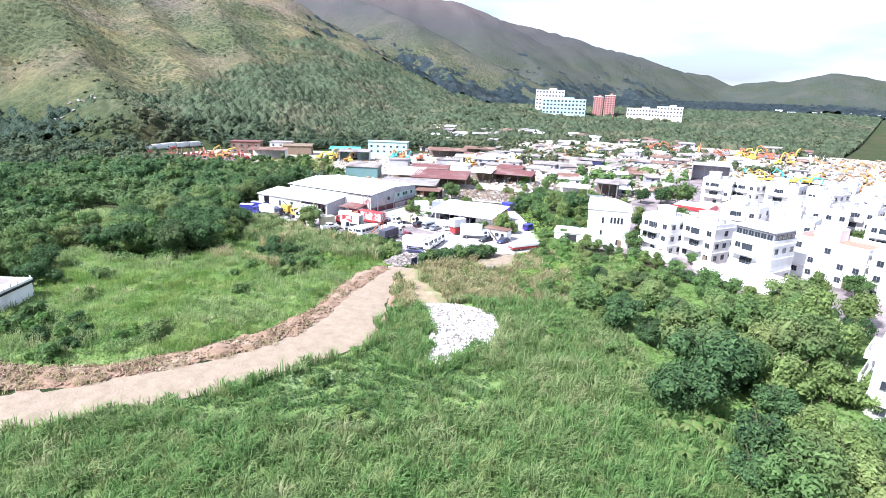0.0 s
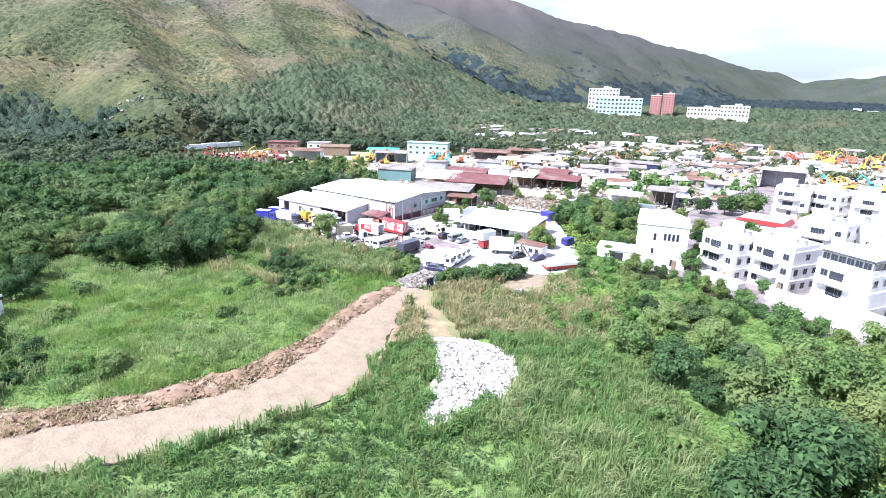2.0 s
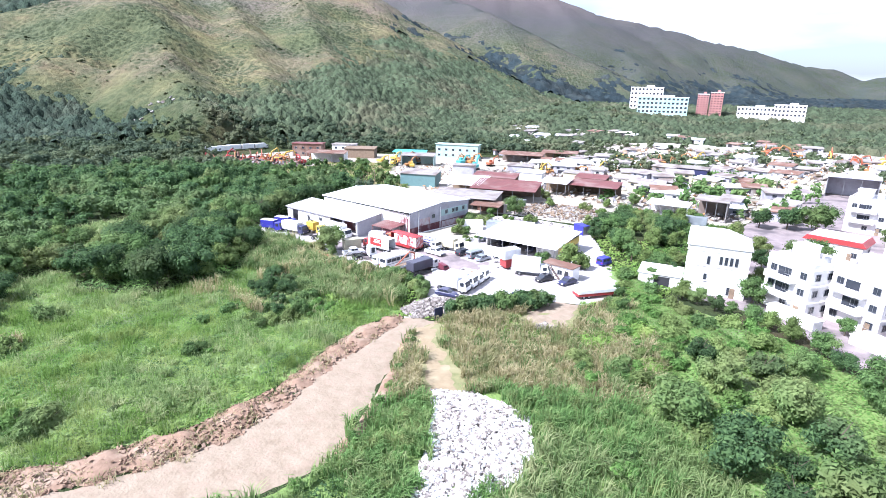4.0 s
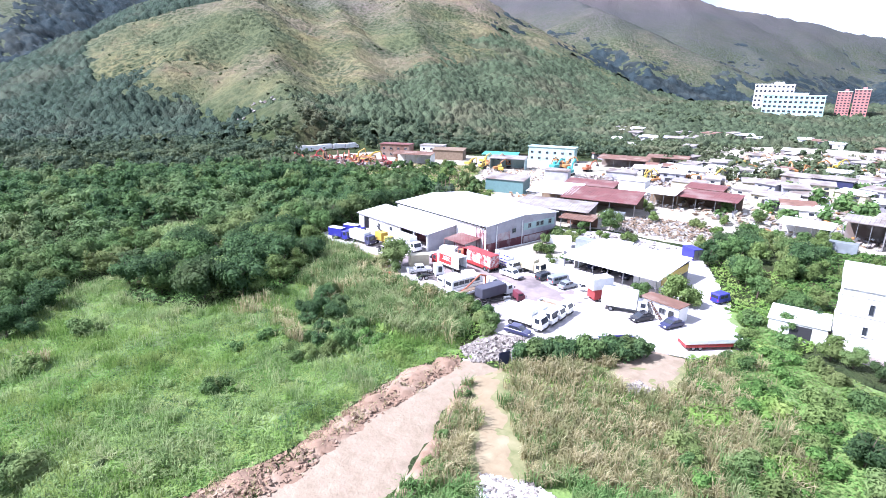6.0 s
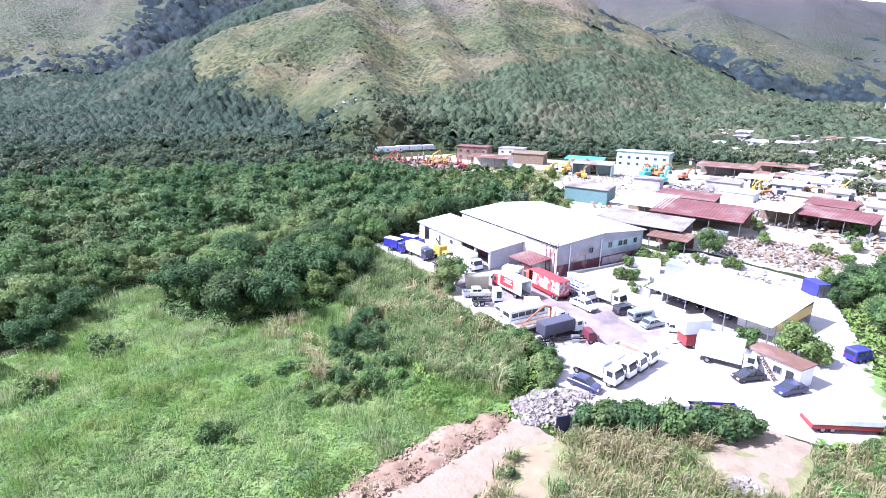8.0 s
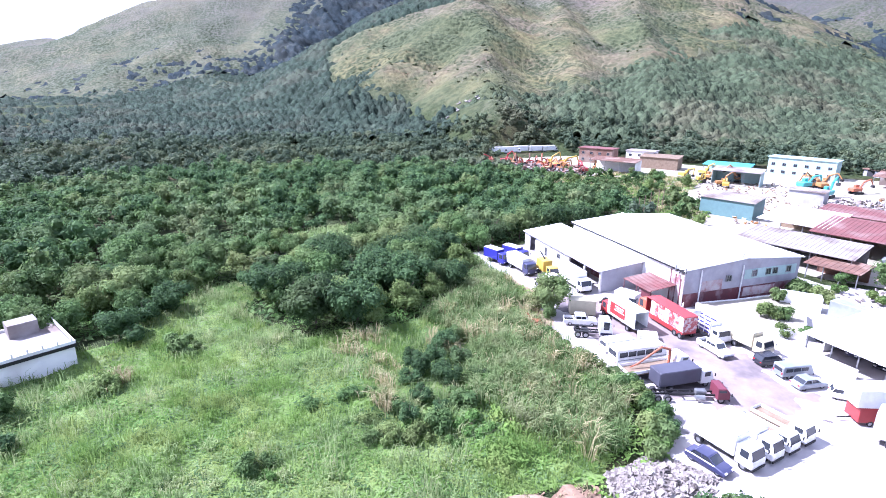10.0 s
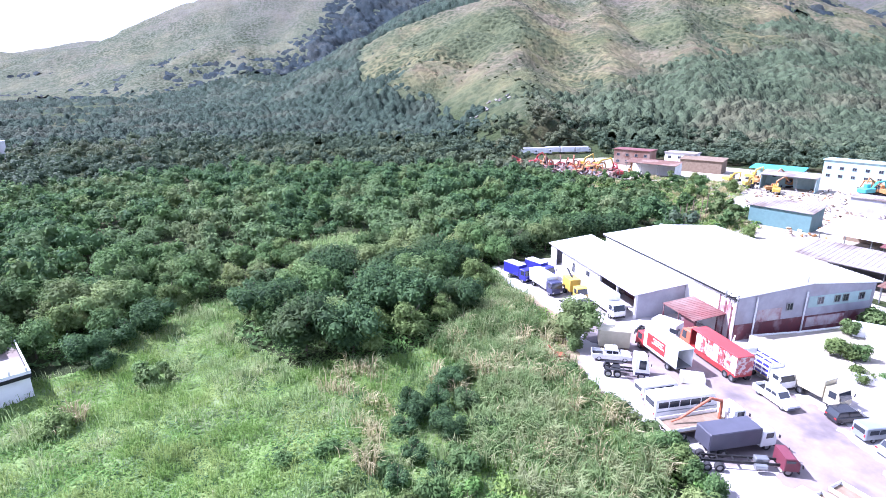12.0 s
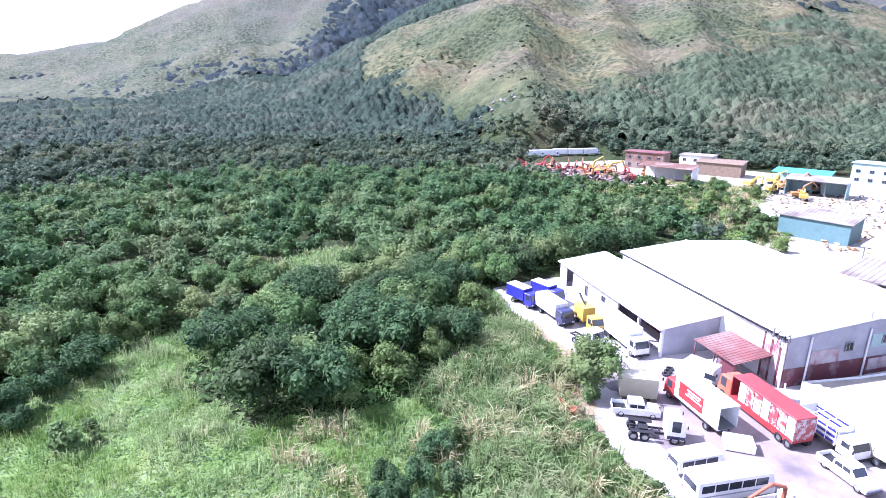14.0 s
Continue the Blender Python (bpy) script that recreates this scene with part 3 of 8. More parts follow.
def ground_sheet():
    az = np.concatenate([np.arange(-128, 18, 0.6), np.arange(18, 232, 4.0)])
    rad = np.concatenate([np.arange(0.5, 60, 3.0), np.arange(60, 150, 2.5), np.arange(150, 380, 4), np.arange(380, 1000, 9), np.arange(1000, 2700, 22), np.arange(2700, 4600, 140)])
    a, r = np.meshgrid(np.radians(az), rad, indexing="ij")
    x, y = EX + r * np.sin(a), EY + r * np.cos(a)
    z = gz(x, y)
    n, k = a.shape
    idx = np.arange(n * k).reshape(n, k)
    nxt = np.roll(idx, -1, axis=0)
    f = np.stack([idx[:, :-1], idx[:, 1:], nxt[:, 1:], nxt[:, :-1]], -1).reshape(-1, 4)[:, ::-1]
    centre = len(idx.ravel())
    v = np.concatenate([np.stack([x, y, z], -1).reshape(-1, 3), [[EX, EY, float(gz(EX, EY))]]])
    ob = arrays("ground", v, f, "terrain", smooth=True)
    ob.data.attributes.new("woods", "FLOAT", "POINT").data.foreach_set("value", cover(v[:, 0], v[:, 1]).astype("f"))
    return tagged(ob, "scrubby green plain rising to grassy brown mountains", "ground", kind="structure")


ground = ground_sheet()

ROAD = [(-105, 19), (-90, 24.5), (-79, 28.8), (-73, 34), (-67, 42.5), (-61.5, 51.5), (-57.5, 62), (-59, 72), (-61.7, 82), (-62.8, 91), (-64.3, 101.5), (-58.5, 103.5), (-60, 96),
        (-55.2, 87), (-50.5, 77.5), (-46.5, 67), (-46.8, 61), (-49.2, 56), (-53.5, 45.8), (-59, 37.6), (-65.5, 29.8), (-72, 23), (-85, 17.5), (-103, 11)]
PATH = [(-59, 103.5), (-60.2, 98.5), (-57, 95), (-51, 88.7), (-45, 83), (-41, 86), (-46, 90.5), (-53.6, 97)]
TURNOFF = [(-47.5, 124), (-50, 118.5), (-47.7, 112), (-43.6, 109.5), (-40.2, 114), (-39.8, 121), (-42.5, 126)]
YARD = [(-141, 131.5), (-139, 121), (-127, 119.5), (-112, 122), (-103, 117), (-93, 114.8), (-86, 115.6), (-79.5, 117), (-72, 114.5), (-66.5, 110.5), (-59.5, 106.5), (-57, 109.5), (-52.8, 117),
        (-47.6, 123.2), (-42, 126.3), (-37.3, 134), (-39.5, 141.5), (-44, 149), (-50, 160), (-57, 172), (-66, 184), (-90, 184), (-96, 176), (-141, 176)]
WORKS = [(-141, 180), (-98, 178.5), (-92, 185), (-67, 186), (-60, 190), (-52, 205), (-30, 215), (-12, 300), (-60, 370), (-130, 345), (-180, 310), (-262, 264), (-284, 244), (-284, 206), (-266, 178), (-238, 200), (-205, 228), (-160, 215)]
FAR_WORKS = [(-60, 352), (-125, 350), (-160, 390), (-165, 450), (-110, 500), (-20, 520), (120, 500), (160, 420), (200, 332), (-12, 305)]
TOWN = [(-30, 145), (-12, 141), (4, 124), (22, 121), (34, 108), (30, 60), (90, 60), (200, 330), (-20, 330), (-28, 215), (-22, 190), (-30, 160)]


RUBBLE = [(-45, 84), (-40, 88.5), (-33, 86.5), (-28, 80), (-30, 75), (-32, 70.5), (-31.5, 65.5), (-35, 65.5), (-38.5, 74), (-42, 80)]
BANK = [(-94, 33.5), (-85, 34.5), (-74, 40.5), (-68, 49.5), (-63.2, 60), (-62.5, 73), (-66, 85), (-67.5, 94), (-66, 101), (-63.4, 100), (-62.3, 91), (-61, 82), (-58.4, 72), (-57, 62), (-61, 51.5), (-66.5, 43), (-72.5, 34.5), (-79, 29.4), (-90, 25.5)]


def relief(x, y):
    """Soft humps of matted growth, in metres."""
    return 3.2 * np.clip(fbm(x / 9.5, y / 9.5, 3, 201) + 0.10, 0, 1) + 0.85 * np.clip(fbm(x / 2.4, y / 2.4, 3, 202) + 0.1, 0, 1)


def patch(name, poly, material, lift, step, label, rough=0.0, edge=0.8, seed=0, kind="structure", category="ground", hump=0.0):
    """A strip of other ground, laid over the sheet, sinking into it at its ragged border."""
    xs = [p[0] for p in poly]
    ys = [p[1] for p in poly]
    gx = np.arange(min(xs) - 2, max(xs) + 2 + step, step)
    gy = np.arange(min(ys) - 2, max(ys) + 2 + step, step)
    x, y = np.meshgrid(gx, gy, indexing="ij")
    ins = inside(poly, x, y)
    d = np.where(ins, 1, -1) * edge_distance(poly, x, y) + edge * 2.2 * fbm(x / 2.3, y / 2.3, 3, seed + 20)
    up = np.clip(d / max(edge, 0.05), -1, 1)
    z = gz(x, y) + lift * up + rough * fbm(x / 1.7, y / 1.7, 4, seed) * np.clip(d, 0, 1)
    if hump:
        keep_off = np.ones(x.shape)
        for q in (ROAD, PATH, TURNOFF, YARD, RUBBLE, BANK):
            keep_off *= np.where(inside(q, x, y), 0, np.clip(edge_distance(q, x, y) / 2.0, 0, 1))
        z = z + hump * np.clip(d / 2.5, 0, 1) * relief(x, y) * keep_off
    n, k = x.shape
    idx = np.arange(n * k).reshape(n, k)
    keep = ((up[:-1, :-1] > -0.9) | (up[1:, :-1] > -0.9) | (up[1:, 1:] > -0.9) | (up[:-1, 1:] > -0.9))
    f = np.stack([idx[:-1, :-1], idx[1:, :-1], idx[1:, 1:], idx[:-1, 1:]], -1)[keep]
    used, inv = np.unique(f, return_inverse=True)
    v = np.stack([x, y, z], -1).reshape(-1, 3)[used]
    ob = arrays(name, v, inv.reshape(f.shape), material, smooth=True)
    return tagged(ob, label, category, kind=kind)


patch("dirt_road", ROAD, "dirt", 0.12, 0.6, "bare pale brown earth track with wheel ruts", 0.16, 1.1, 1, category="road")
patch("dirt_path", PATH, "trodden", 0.10, 0.5, "narrow trodden earth path through dry grass", 0.10, 1.0, 2, category="path")
patch("dirt_turnoff", TURNOFF, "dirt", 0.10, 0.6, "bare earth patch beside the yard gate", 0.12, 1.4, 3, category="path")
patch("yard", YARD, "concrete", 0.10, 1.0, "sunlit pale concrete truck yard", 0.0, 0.5, 4, category="yard")
patch("oily_yard", [(-112, 121), (-97, 116.5), (-86, 117), (-74, 117.5), (-66, 124), (-63, 133), (-69, 138), (-76, 140), (-88, 139.5), (-97, 138), (-110, 131)], "oily", 0.12, 0.5, "oil-darkened concrete between the parked trucks", 0.0, 3.5, 9, category="yard")
patch("works_ground", WORKS, "gravel", 0.10, 2.0, "dusty pale ground of the scrap works", 0.1, 1.5, 5, category="ground")
patch("far_works_ground", FAR_WORKS, "gravel", 0.35, 6.0, "pale dusty ground of distant works", 0.2, 5.0, 8)
patch("village_ground", TOWN, "oily", 0.10, 3.0, "paved ground between the village houses", 0.0, 1.5, 6, category="pavement")
patch("soil_bank", [(-60.2, 96.4), (-55.0, 87.2), (-50.3, 77.7), (-46.3, 67.2), (-45.0, 67.6), (-48.6, 78.6), (-53.2, 88.2), (-58.4, 97)], "bank", 0.45, 0.4, "low crumbling earth edge beside the track", 0.6, 0.5, 10, category="bank")
patch("soil_bank", BANK, "bank", 0.32, 0.5, "crumbling red-brown soil bank along the track", 1.5, 1.4, 7, category="bank")

# ---- plants ----
rs = np.random.RandomState(11)


def unit(v):
    return v / np.maximum(np.linalg.norm(v, axis=-1, keepdims=True), 1e-9)


def leaf_cards(r, pos, nrm, size, long=1.5):
    """Pointed leaves, one triangle each."""
    n = len(pos)
    nrm = unit(nrm)
    a = unit(np.cross(nrm, r.normal(size=(n, 3))))
    b = np.cross(nrm, a)
    s = size * r.uniform(0.65, 1.35, (n, 1))
    tip, tail = pos + a * s * long * 0.6, pos - a * s * long * 0.4
    v = np.stack([tail + b * s * 0.44, tip, tail - b * s * 0.44], 1).reshape(-1, 3)
    return v, np.arange(n * 3).reshape(-1, 3)


def ico(sub):
    bm = bmesh.new()
    bmesh.ops.create_icosphere(bm, subdivisions=sub, radius=1.0)
    bmesh.ops.triangulate(bm, faces=bm.faces)
    v = np.array([q.co[:] for q in bm.verts])
    f = np.array([[q.index for q in g.verts] for g in bm.faces])
    bm.free()
    return v, f


ICO1 = ico(1)


def join(pieces):
    vs, fs, o = [], [], 0
    for v, f in pieces:
        vs.append(v)
        fs.append(f + o)
        o += len(v)
    return np.concatenate(vs), np.concatenate(fs)


def crown(r, rx, rz, z0, lobes, leaves, leaf, core=ICO1):
    """A crown of uneven lobes, each hung with leaves: its corners and faces."""
    c = unit(r.normal(size=(lobes, 3))) * (r.uniform(0.15, 1, (lobes, 1)) ** 0.5)
    rad = rx * r.uniform(0.24, 0.50, lobes)
    cen = np.stack([c[:, 0] * rx * 0.76, c[:, 1] * rx * 0.76, z0 + rz * (0.5 + 0.36 * c[:, 2])], 1)
    out = []
    for k in range(lobes):
        v = core[0] * (0.56 + 0.22 * r.rand(len(core[0]), 1)) * rad[k] * (1, 1, 0.8)
        out.append((v + cen[k], core[1]))
    w = rad ** 2 / (rad ** 2).sum()
    k = r.choice(lobes, leaves, p=w)
    d = unit(r.normal(size=(leaves, 3)) + (0, 0, 0.35))
    pos = cen[k] + d * (rad[k] * r.uniform(0.62, 1.16, leaves))[:, None] * (1, 1, 0.82)
    out.append(leaf_cards(r, pos, d * 1.1 + r.normal(size=(leaves, 3)) * 0.42 + (0, 0, 0.3), leaf))
    return join(out)


def trunk_bm(r, h, rad, spread):
    bm = bmesh.new()
    lean = Vector((r.uniform(-0.1, 0.1), r.uniform(-0.1, 0.1), 1)) * h * 0.55
    tube(bm, (0, 0, -0.4), lean, rad, rad * 0.6, 7)
    for k in range(4):
        a = k * 1.6 + r.uniform(0, 0.9)
        tube(bm, lean * 0.9, lean + Vector((math.cos(a) * spread, math.sin(a) * spread, h * r.uniform(0.2, 0.36))), rad * 0.5, rad * 0.15, 5)
    return bm


def tree_kind(name, seed, rx, h, lobes, leaves, leaf, material, label, clear=0.10, rad=0.16):
    r = np.random.RandomState(seed)
    ob = thing(name, 0, 0, -500, 0, label, "tree" if h > 3.2 else "bush")
    part("trunk", trunk_bm(r, h, rad, rx * 0.5), "bark", ob)
    v, f = crown(r, rx, h * (1 - clear), h * clear, lobes, leaves, leaf)
    arrays("crown", v, f, material, ob)
    return ob


KINDS = {
    "a": tree_kind("tree", 1, 3.6, 7.0, 17, 2500, 0.31, "leaf", "broad mid-green tree with an uneven leafy crown"),
    "b": tree_kind("tree", 2, 3.0, 6.2, 15, 2300, 0.29, "leaf_dark", "dense dark green tree at the wood's edge"),
    "c": tree_kind("tree", 3, 3.2, 6.6, 16, 2200, 0.28, "leaf_yellow", "yellowish-green tree with a loose feathery crown"),
    "d": tree_kind("tree", 4, 4.2, 7.6, 20, 3000, 0.32, "leaf_dark", "large round-topped dark green tree"),
    "e": tree_kind("tree", 5, 2.4, 5.4, 12, 1600, 0.27, "leaf", "slim young green tree with open foliage"),
    "f": tree_kind("shrub", 6, 1.9, 2.4, 8, 1100, 0.24, "leaf", "mid-green spreading shrub in the meadow", 0.05, 0.06),
    "g": tree_kind("shrub", 7, 1.6, 2.0, 7, 950, 0.22, "leaf_bright", "bright green leafy shrub in tall grass", 0.05, 0.05),
    "h": tree_kind("shrub", 8, 2.2, 2.2, 8, 950, 0.24, "leaf_yellow", "dry yellow-green shrub among the reeds", 0.05, 0.05),
}
KINDS["k"] = tree_kind("shrub", 10, 1.7, 2.1, 7, 950, 0.22, "leaf_dark", "dense dark green hedge shrub beside the yard", 0.05, 0.05)
KINDS["v"] = tree_kind("vine_mound", 9, 3.7, 1.05, 12, 1100, 0.28, "creeper", "low mound of bright green creeper", 0.0, 0.04)
taken = []


def plant(kind, x, y, s=1.0, yaw=None, group=""):
    ob = copy_thing(KINDS[kind], pose(x, y, float(gz(x, y)) - 0.05, 0, 0, rs.uniform(0, 360) if yaw is None else yaw) @ Matrix.Diagonal((s * rs.uniform(0.9, 1.1), s * rs.uniform(0.9, 1.1), s, 1)))
    taken.append((x, y, s))
    return tagged(ob, group=group)


def scatter(poly, spacing, seed, avoid=()):
    """Points in a polygon on a jittered grid."""
    r = np.random.RandomState(seed)
    xs = [p[0] for p in poly]
    ys = [p[1] for p in poly]
    x, y = np.meshgrid(np.arange(min(xs), max(xs), spacing), np.arange(min(ys), max(ys), spacing))
    x = x.ravel() + r.uniform(-0.5, 0.5, x.size) * spacing
    y = y.ravel() + r.uniform(-0.5, 0.5, y.size) * spacing
    ok = inside(poly, x, y)
    for q in avoid:
        ok &= ~inside(q, x, y)
    return x[ok], y[ok]


CLEARING = [(-166, 80), (-174, 101), (-157, 102), (-147, 87)]
LEFT_PLOT = [(-116, 33), (-100, 33), (-99, 54), (-116, 56)]
WOOD_WEST = [(-128, 57), (-135, 66), (-137, 73), (-118, 72), (-109, 78), (-107, 87), (-109, 97), (-115, 106), (-123, 112), (-134, 117), (-143, 128), (-146, 160), (-152, 180), (-175, 186), (-210, 178),
             (-232, 180), (-262, 150), (-280, 60), (-230, -40), (-150, -60), (-122, 20), (-117, 52)]
WOOD_EAST = [(-33, 112), (-20, 99), (-12, 93), (-5, 80), (3, 73), (9, 64), (17, 52), (30, 50), (24, 70), (26, 95), (31, 106), (22, 116), (6, 119), (-10, 131), (-30, 136), (-38, 148), (-45, 160), (-44, 150), (-38, 130)]
WOOD_MID = [(-66, 182), (-57, 170), (-49, 157), (-43, 160), (-38, 185), (-44, 206), (-60, 210)]

# wood west of the meadow, nearest trees one by one
x, y = scatter(WOOD_WEST, 5.2, 21, (CLEARING, LEFT_PLOT))
near = np.hypot(x + 55, y - 85) + rs.uniform(-6, 6, x.size)
order = np.argsort(near)
WEST_REST = []
for n, i in enumerate(order):
    if n < 105:
        k = "dabcd"[rs.randint(5)] if inside([(-137, 70), (-105, 70), (-105, 112), (-150, 112)], x[i], y[i]) else "aceaecab"[rs.randint(8)]
        plant(k, x[i], y[i], rs.uniform(0.75, 1.25), group="trees of the west wood")
    else:
        WEST_REST.append((x[i], y[i]))
EAST_TREES = [("d", 3.3, 75.9, 1.45), ("d", 0.7, 68.4, 1.10), ("c", 12.5, 78.4, 1.35), ("d", -10.6, 91.1, 1.00), ("b", -2.7, 100.4, 1.00), ("a", -0.1, 86.5, 1.25), ("b", 8.9, 63.4, 1.20), ("c", 18.6, 105.8, 1.60), ("c", 22.1, 96.4, 1.30), ("c", 16.7, 62.2, 1.30), ("a", 7.5, 98.7, 1.20), ("a", -17.6, 96.2, 1.00), ("b", -11.0, 114.6, 0.90), ("c", 14.7, 68.5, 1.00), ("a", 14.6, 95.1, 1.20), ("c", 9.7, 89.9, 1.20), ("b", -19.3, 115.1, 0.80), ("a", 1.8, 118.5, 0.90),
              ("c", 22.8, 130.3, 1.00), ("a", 16.0, 120.3, 1.00), ("c", 27.5, 116.7, 1.20), ("a", 16.3, 90.7, 1.30), ("c", 18.5, 81.2, 1.20), ("c", 22.7, 81.7, 1.00), ("b", 11.6, 73.8, 1.00), ("a", 6.5, 79.6, 1.20), ("a", -6.7, 105.7, 0.90), ("b", -5.6, 87.9, 0.80), ("a", -15.7, 108.8, 0.80), ("c", 11.4, 107.9, 1.10), ("a", 12.2, 56.2, 1.20), ("b", 8.0, 57.4, 0.90), ("c", 17.8, 57.6, 1.20), ("e", -9.6, 80.4, 0.70)]
for k, px, py, sc in EAST_TREES:
    plant(k, px, py, sc, group="trees below the village")
x, y = scatter(WOOD_EAST, 6.4, 22)
for n in range(len(x)):
    if x[n] < -15 or (x[n] < -7 and y[n] > 98) or min(math.hypot(x[n] - q[1], y[n] - q[2]) / q[3] for q in EAST_TREES) < 4.0:
        continue
    s = 0.62 if y[n] > 118 and x[n] < 8 else 0.9
    plant("cbacafag"[rs.randint(8)], x[n], y[n], s * rs.uniform(0.7, 1.1), group="trees below the village")
SCRUB_EAST = [(-30, 112), (-24, 101), (-16, 95), (-9, 97), (-5, 110), (-8, 120), (-10, 131), (-30, 136), (-36, 144), (-41, 152), (-42, 146), (-37, 130)]
x, y = scatter(SCRUB_EAST, 4.0, 24)
for n in range(len(x)):
    plant("ghgfghg"[rs.randint(7)], x[n], y[n], rs.uniform(0.75, 1.35), group="bushes below the village")
x, y = scatter(WOOD_MID, 6.0, 23)
for n in range(len(x)):
    plant("baecd"[rs.randint(5)], x[n], y[n], rs.uniform(0.7, 1.0), group="trees behind the shed")
for k, px, py, s in [("a", -103.2, 119.2, 1.0), ("h", -105.8, 117.6, 1.2), ("f", -101.2, 117.4, 0.9), ("a", -146, 137, 1.2), ("d", -147, 146, 1.2), ("b", -145, 129, 1.2), ("a", -143.5, 122.5, 1.0), ("d", -146, 155, 1.1), ("b", -141, 117, 0.9), ("f", -58.6, 142.6, 1.3), ("c", -52.6, 144.6, 1.1), ("h", -50.4, 146.8, 1.3), ("a", -88.5, 183.5, 0.95), ("e", -94, 179, 0.7), ("b", -17, 222, 1.4), ("b", -24, 219, 1.2), ("a", -10, 224, 1.3),
                     ("d", -117.5, 53.5, 0.7), ("b", -121.5, 56.5, 0.85), ("b", -114.5, 56.0, 0.6), ("d", -125, 60, 0.8), ("g", -86, 176, 1.2), ("h", -80, 178, 1.2), ("g", -92, 174, 1.0), ("c", -86, 204, 0.6), ("h", -74, 206, 1.3), ("c", -70, 216, 0.6), ("g", -68, 204, 1.3), ("e", -92, 214, 0.7), ("h", -98, 222, 1.2), ("a", -64, 226, 0.7), ("d", 31, 176, 0.7), ("c", 33, 170, 0.6), ("h", -83, 148, 0.9), ("e", -80.5, 150, 0.5), ("b", -203, 222, 0.9), ("a", -196, 226, 0.8), ("b", -188, 232, 0.7), ("c", -182, 215, 0.6)]:
    plant(k, px, py, s)
# trees along the foot of the village
for n in range(16):
    s = n / 15
    px, py = np.interp(s, (0, 0.35, 0.65, 1), (-27, -11, 5, 27)), np.interp(s, (0, 0.35, 0.65, 1), (141, 135, 120.5, 114))
    plant("cabeac"[n % 6], px + rs.uniform(-1, 1), py + rs.uniform(-1, 1), rs.uniform(0.5, 0.8), group="trees along the foot of the village")
# shrubs in the meadow and beside the track
for k, px, py, s in [("d", -96.5, 97.5, 0.5), ("b", -93.5, 95, 0.62), ("d", -91.5, 92, 0.5), ("b", -95, 92, 0.5), ("b", -89.5, 90, 0.5), ("f", -98.5, 99.5, 1.2), ("h", -86.5, 85.5, 1.0), ("f", -87.5, 82, 1.0), ("f", -84, 86.5, 0.9), ("b", -82, 91.5, 0.45),
                     ("f", -79.3, 70.6, 0.9), ("f", -88.8, 77.8, 0.7), ("h", -101.5, 54.4, 1.0), ("f", -98, 44, 1.4), ("g", -93.5, 42, 1.6), ("g", -87, 43, 1.5), ("f", -82, 37, 1.2), ("g", -100, 38, 1.5), ("f", -75.5, 51.5, 1.1),
                     ("g", -79, 49, 1.0), ("f", -110, 62, 1.2), ("v", -78, 98, 1.1), ("v", -73, 94, 1.0),
                     ("b", -92, 98, 0.6), ("d", -88, 94.5, 0.5), ("b", -85, 90, 0.55), ("b", -82, 87.5, 0.5), ("f", -79.5, 90, 1.2), ("g", -78, 93, 1.2), ("f", -81, 94, 1.2), ("g", -84, 97.5, 1.3), ("h", -80, 84.5, 0.9), ("h", -83, 83, 0.8), ("b", -87, 98.5, 0.5),
                     ("g", -50, 62, 0.6), ("f", -53, 52, 0.6), ("g", -60, 34, 0.7), ("f", -44, 52, 0.7), ("g", -38, 58, 0.7), ("h", -36, 47, 0.8), ("g", -30, 66, 0.7), ("f", -24, 74, 0.8), ("g", -20, 84, 1.0), ("f", -46.4, 71, 0.5),
                     ("f", -49.2, 78.5, 0.45), ("f", -52.8, 86, 0.5), ("f", -57.2, 94.4, 0.4), ("h", -50.8, 82, 0.45), ("h", -55, 90.3, 0.4), ("g", -30, 100, 1.1), ("f", -27, 105, 1.1), ("h", -34, 104, 1.0), ("g", -36, 118, 1.1),
                     ("h", -36, 128, 1.0), ("v", -33, 112, 1.0), ("v", -30, 120, 1.0), ("v", -24, 108, 1.0)]:
    if inside(ROAD, px, py):
        px += 4.0
    plant(k, px, py, s)
    if s > 0.65 and k != "v" and not inside(ROAD, px - 3, py):
        for _ in range(2):
            a = rs.uniform(0, 6.28)
            plant("fghgf"[rs.randint(5)], px + math.cos(a) * 2.1 * s, py + math.sin(a) * 2.1 * s, s * rs.uniform(0.45, 0.8))
# growth along the yard's front edge
for n in range(26):
    s = n / 25
    hx, hy = np.interp(s, (0, 0.3, 0.55, 0.8, 1), (-97, -86, -78, -71, -67.5)), np.interp(s, (0, 0.3, 0.55, 0.8, 1), (113.6, 113.8, 115.4, 113.6, 110.6))
    plant("gfkhgf"[n % 6], hx + rs.uniform(-0.8, 0.8), hy + rs.uniform(-1.2, 0.8), rs.uniform(0.7, 1.25), group="bushes along the yard's edge")
# hedge between yard and dry grass
for n in range(16):
    s = n / 15
    hx, hy = np.interp(s, (0, 0.4, 0.7, 1), (-57.8, -55.2, -51.4, -47)), np.interp(s, (0, 0.4, 0.7, 1), (107.2, 111.6, 115.4, 121))
    plant("kkfk"[n % 4], hx + rs.uniform(-0.4, 0.4), hy + rs.uniform(-0.4, 0.4), rs.uniform(1.2, 1.65), group="hedge along the yard")


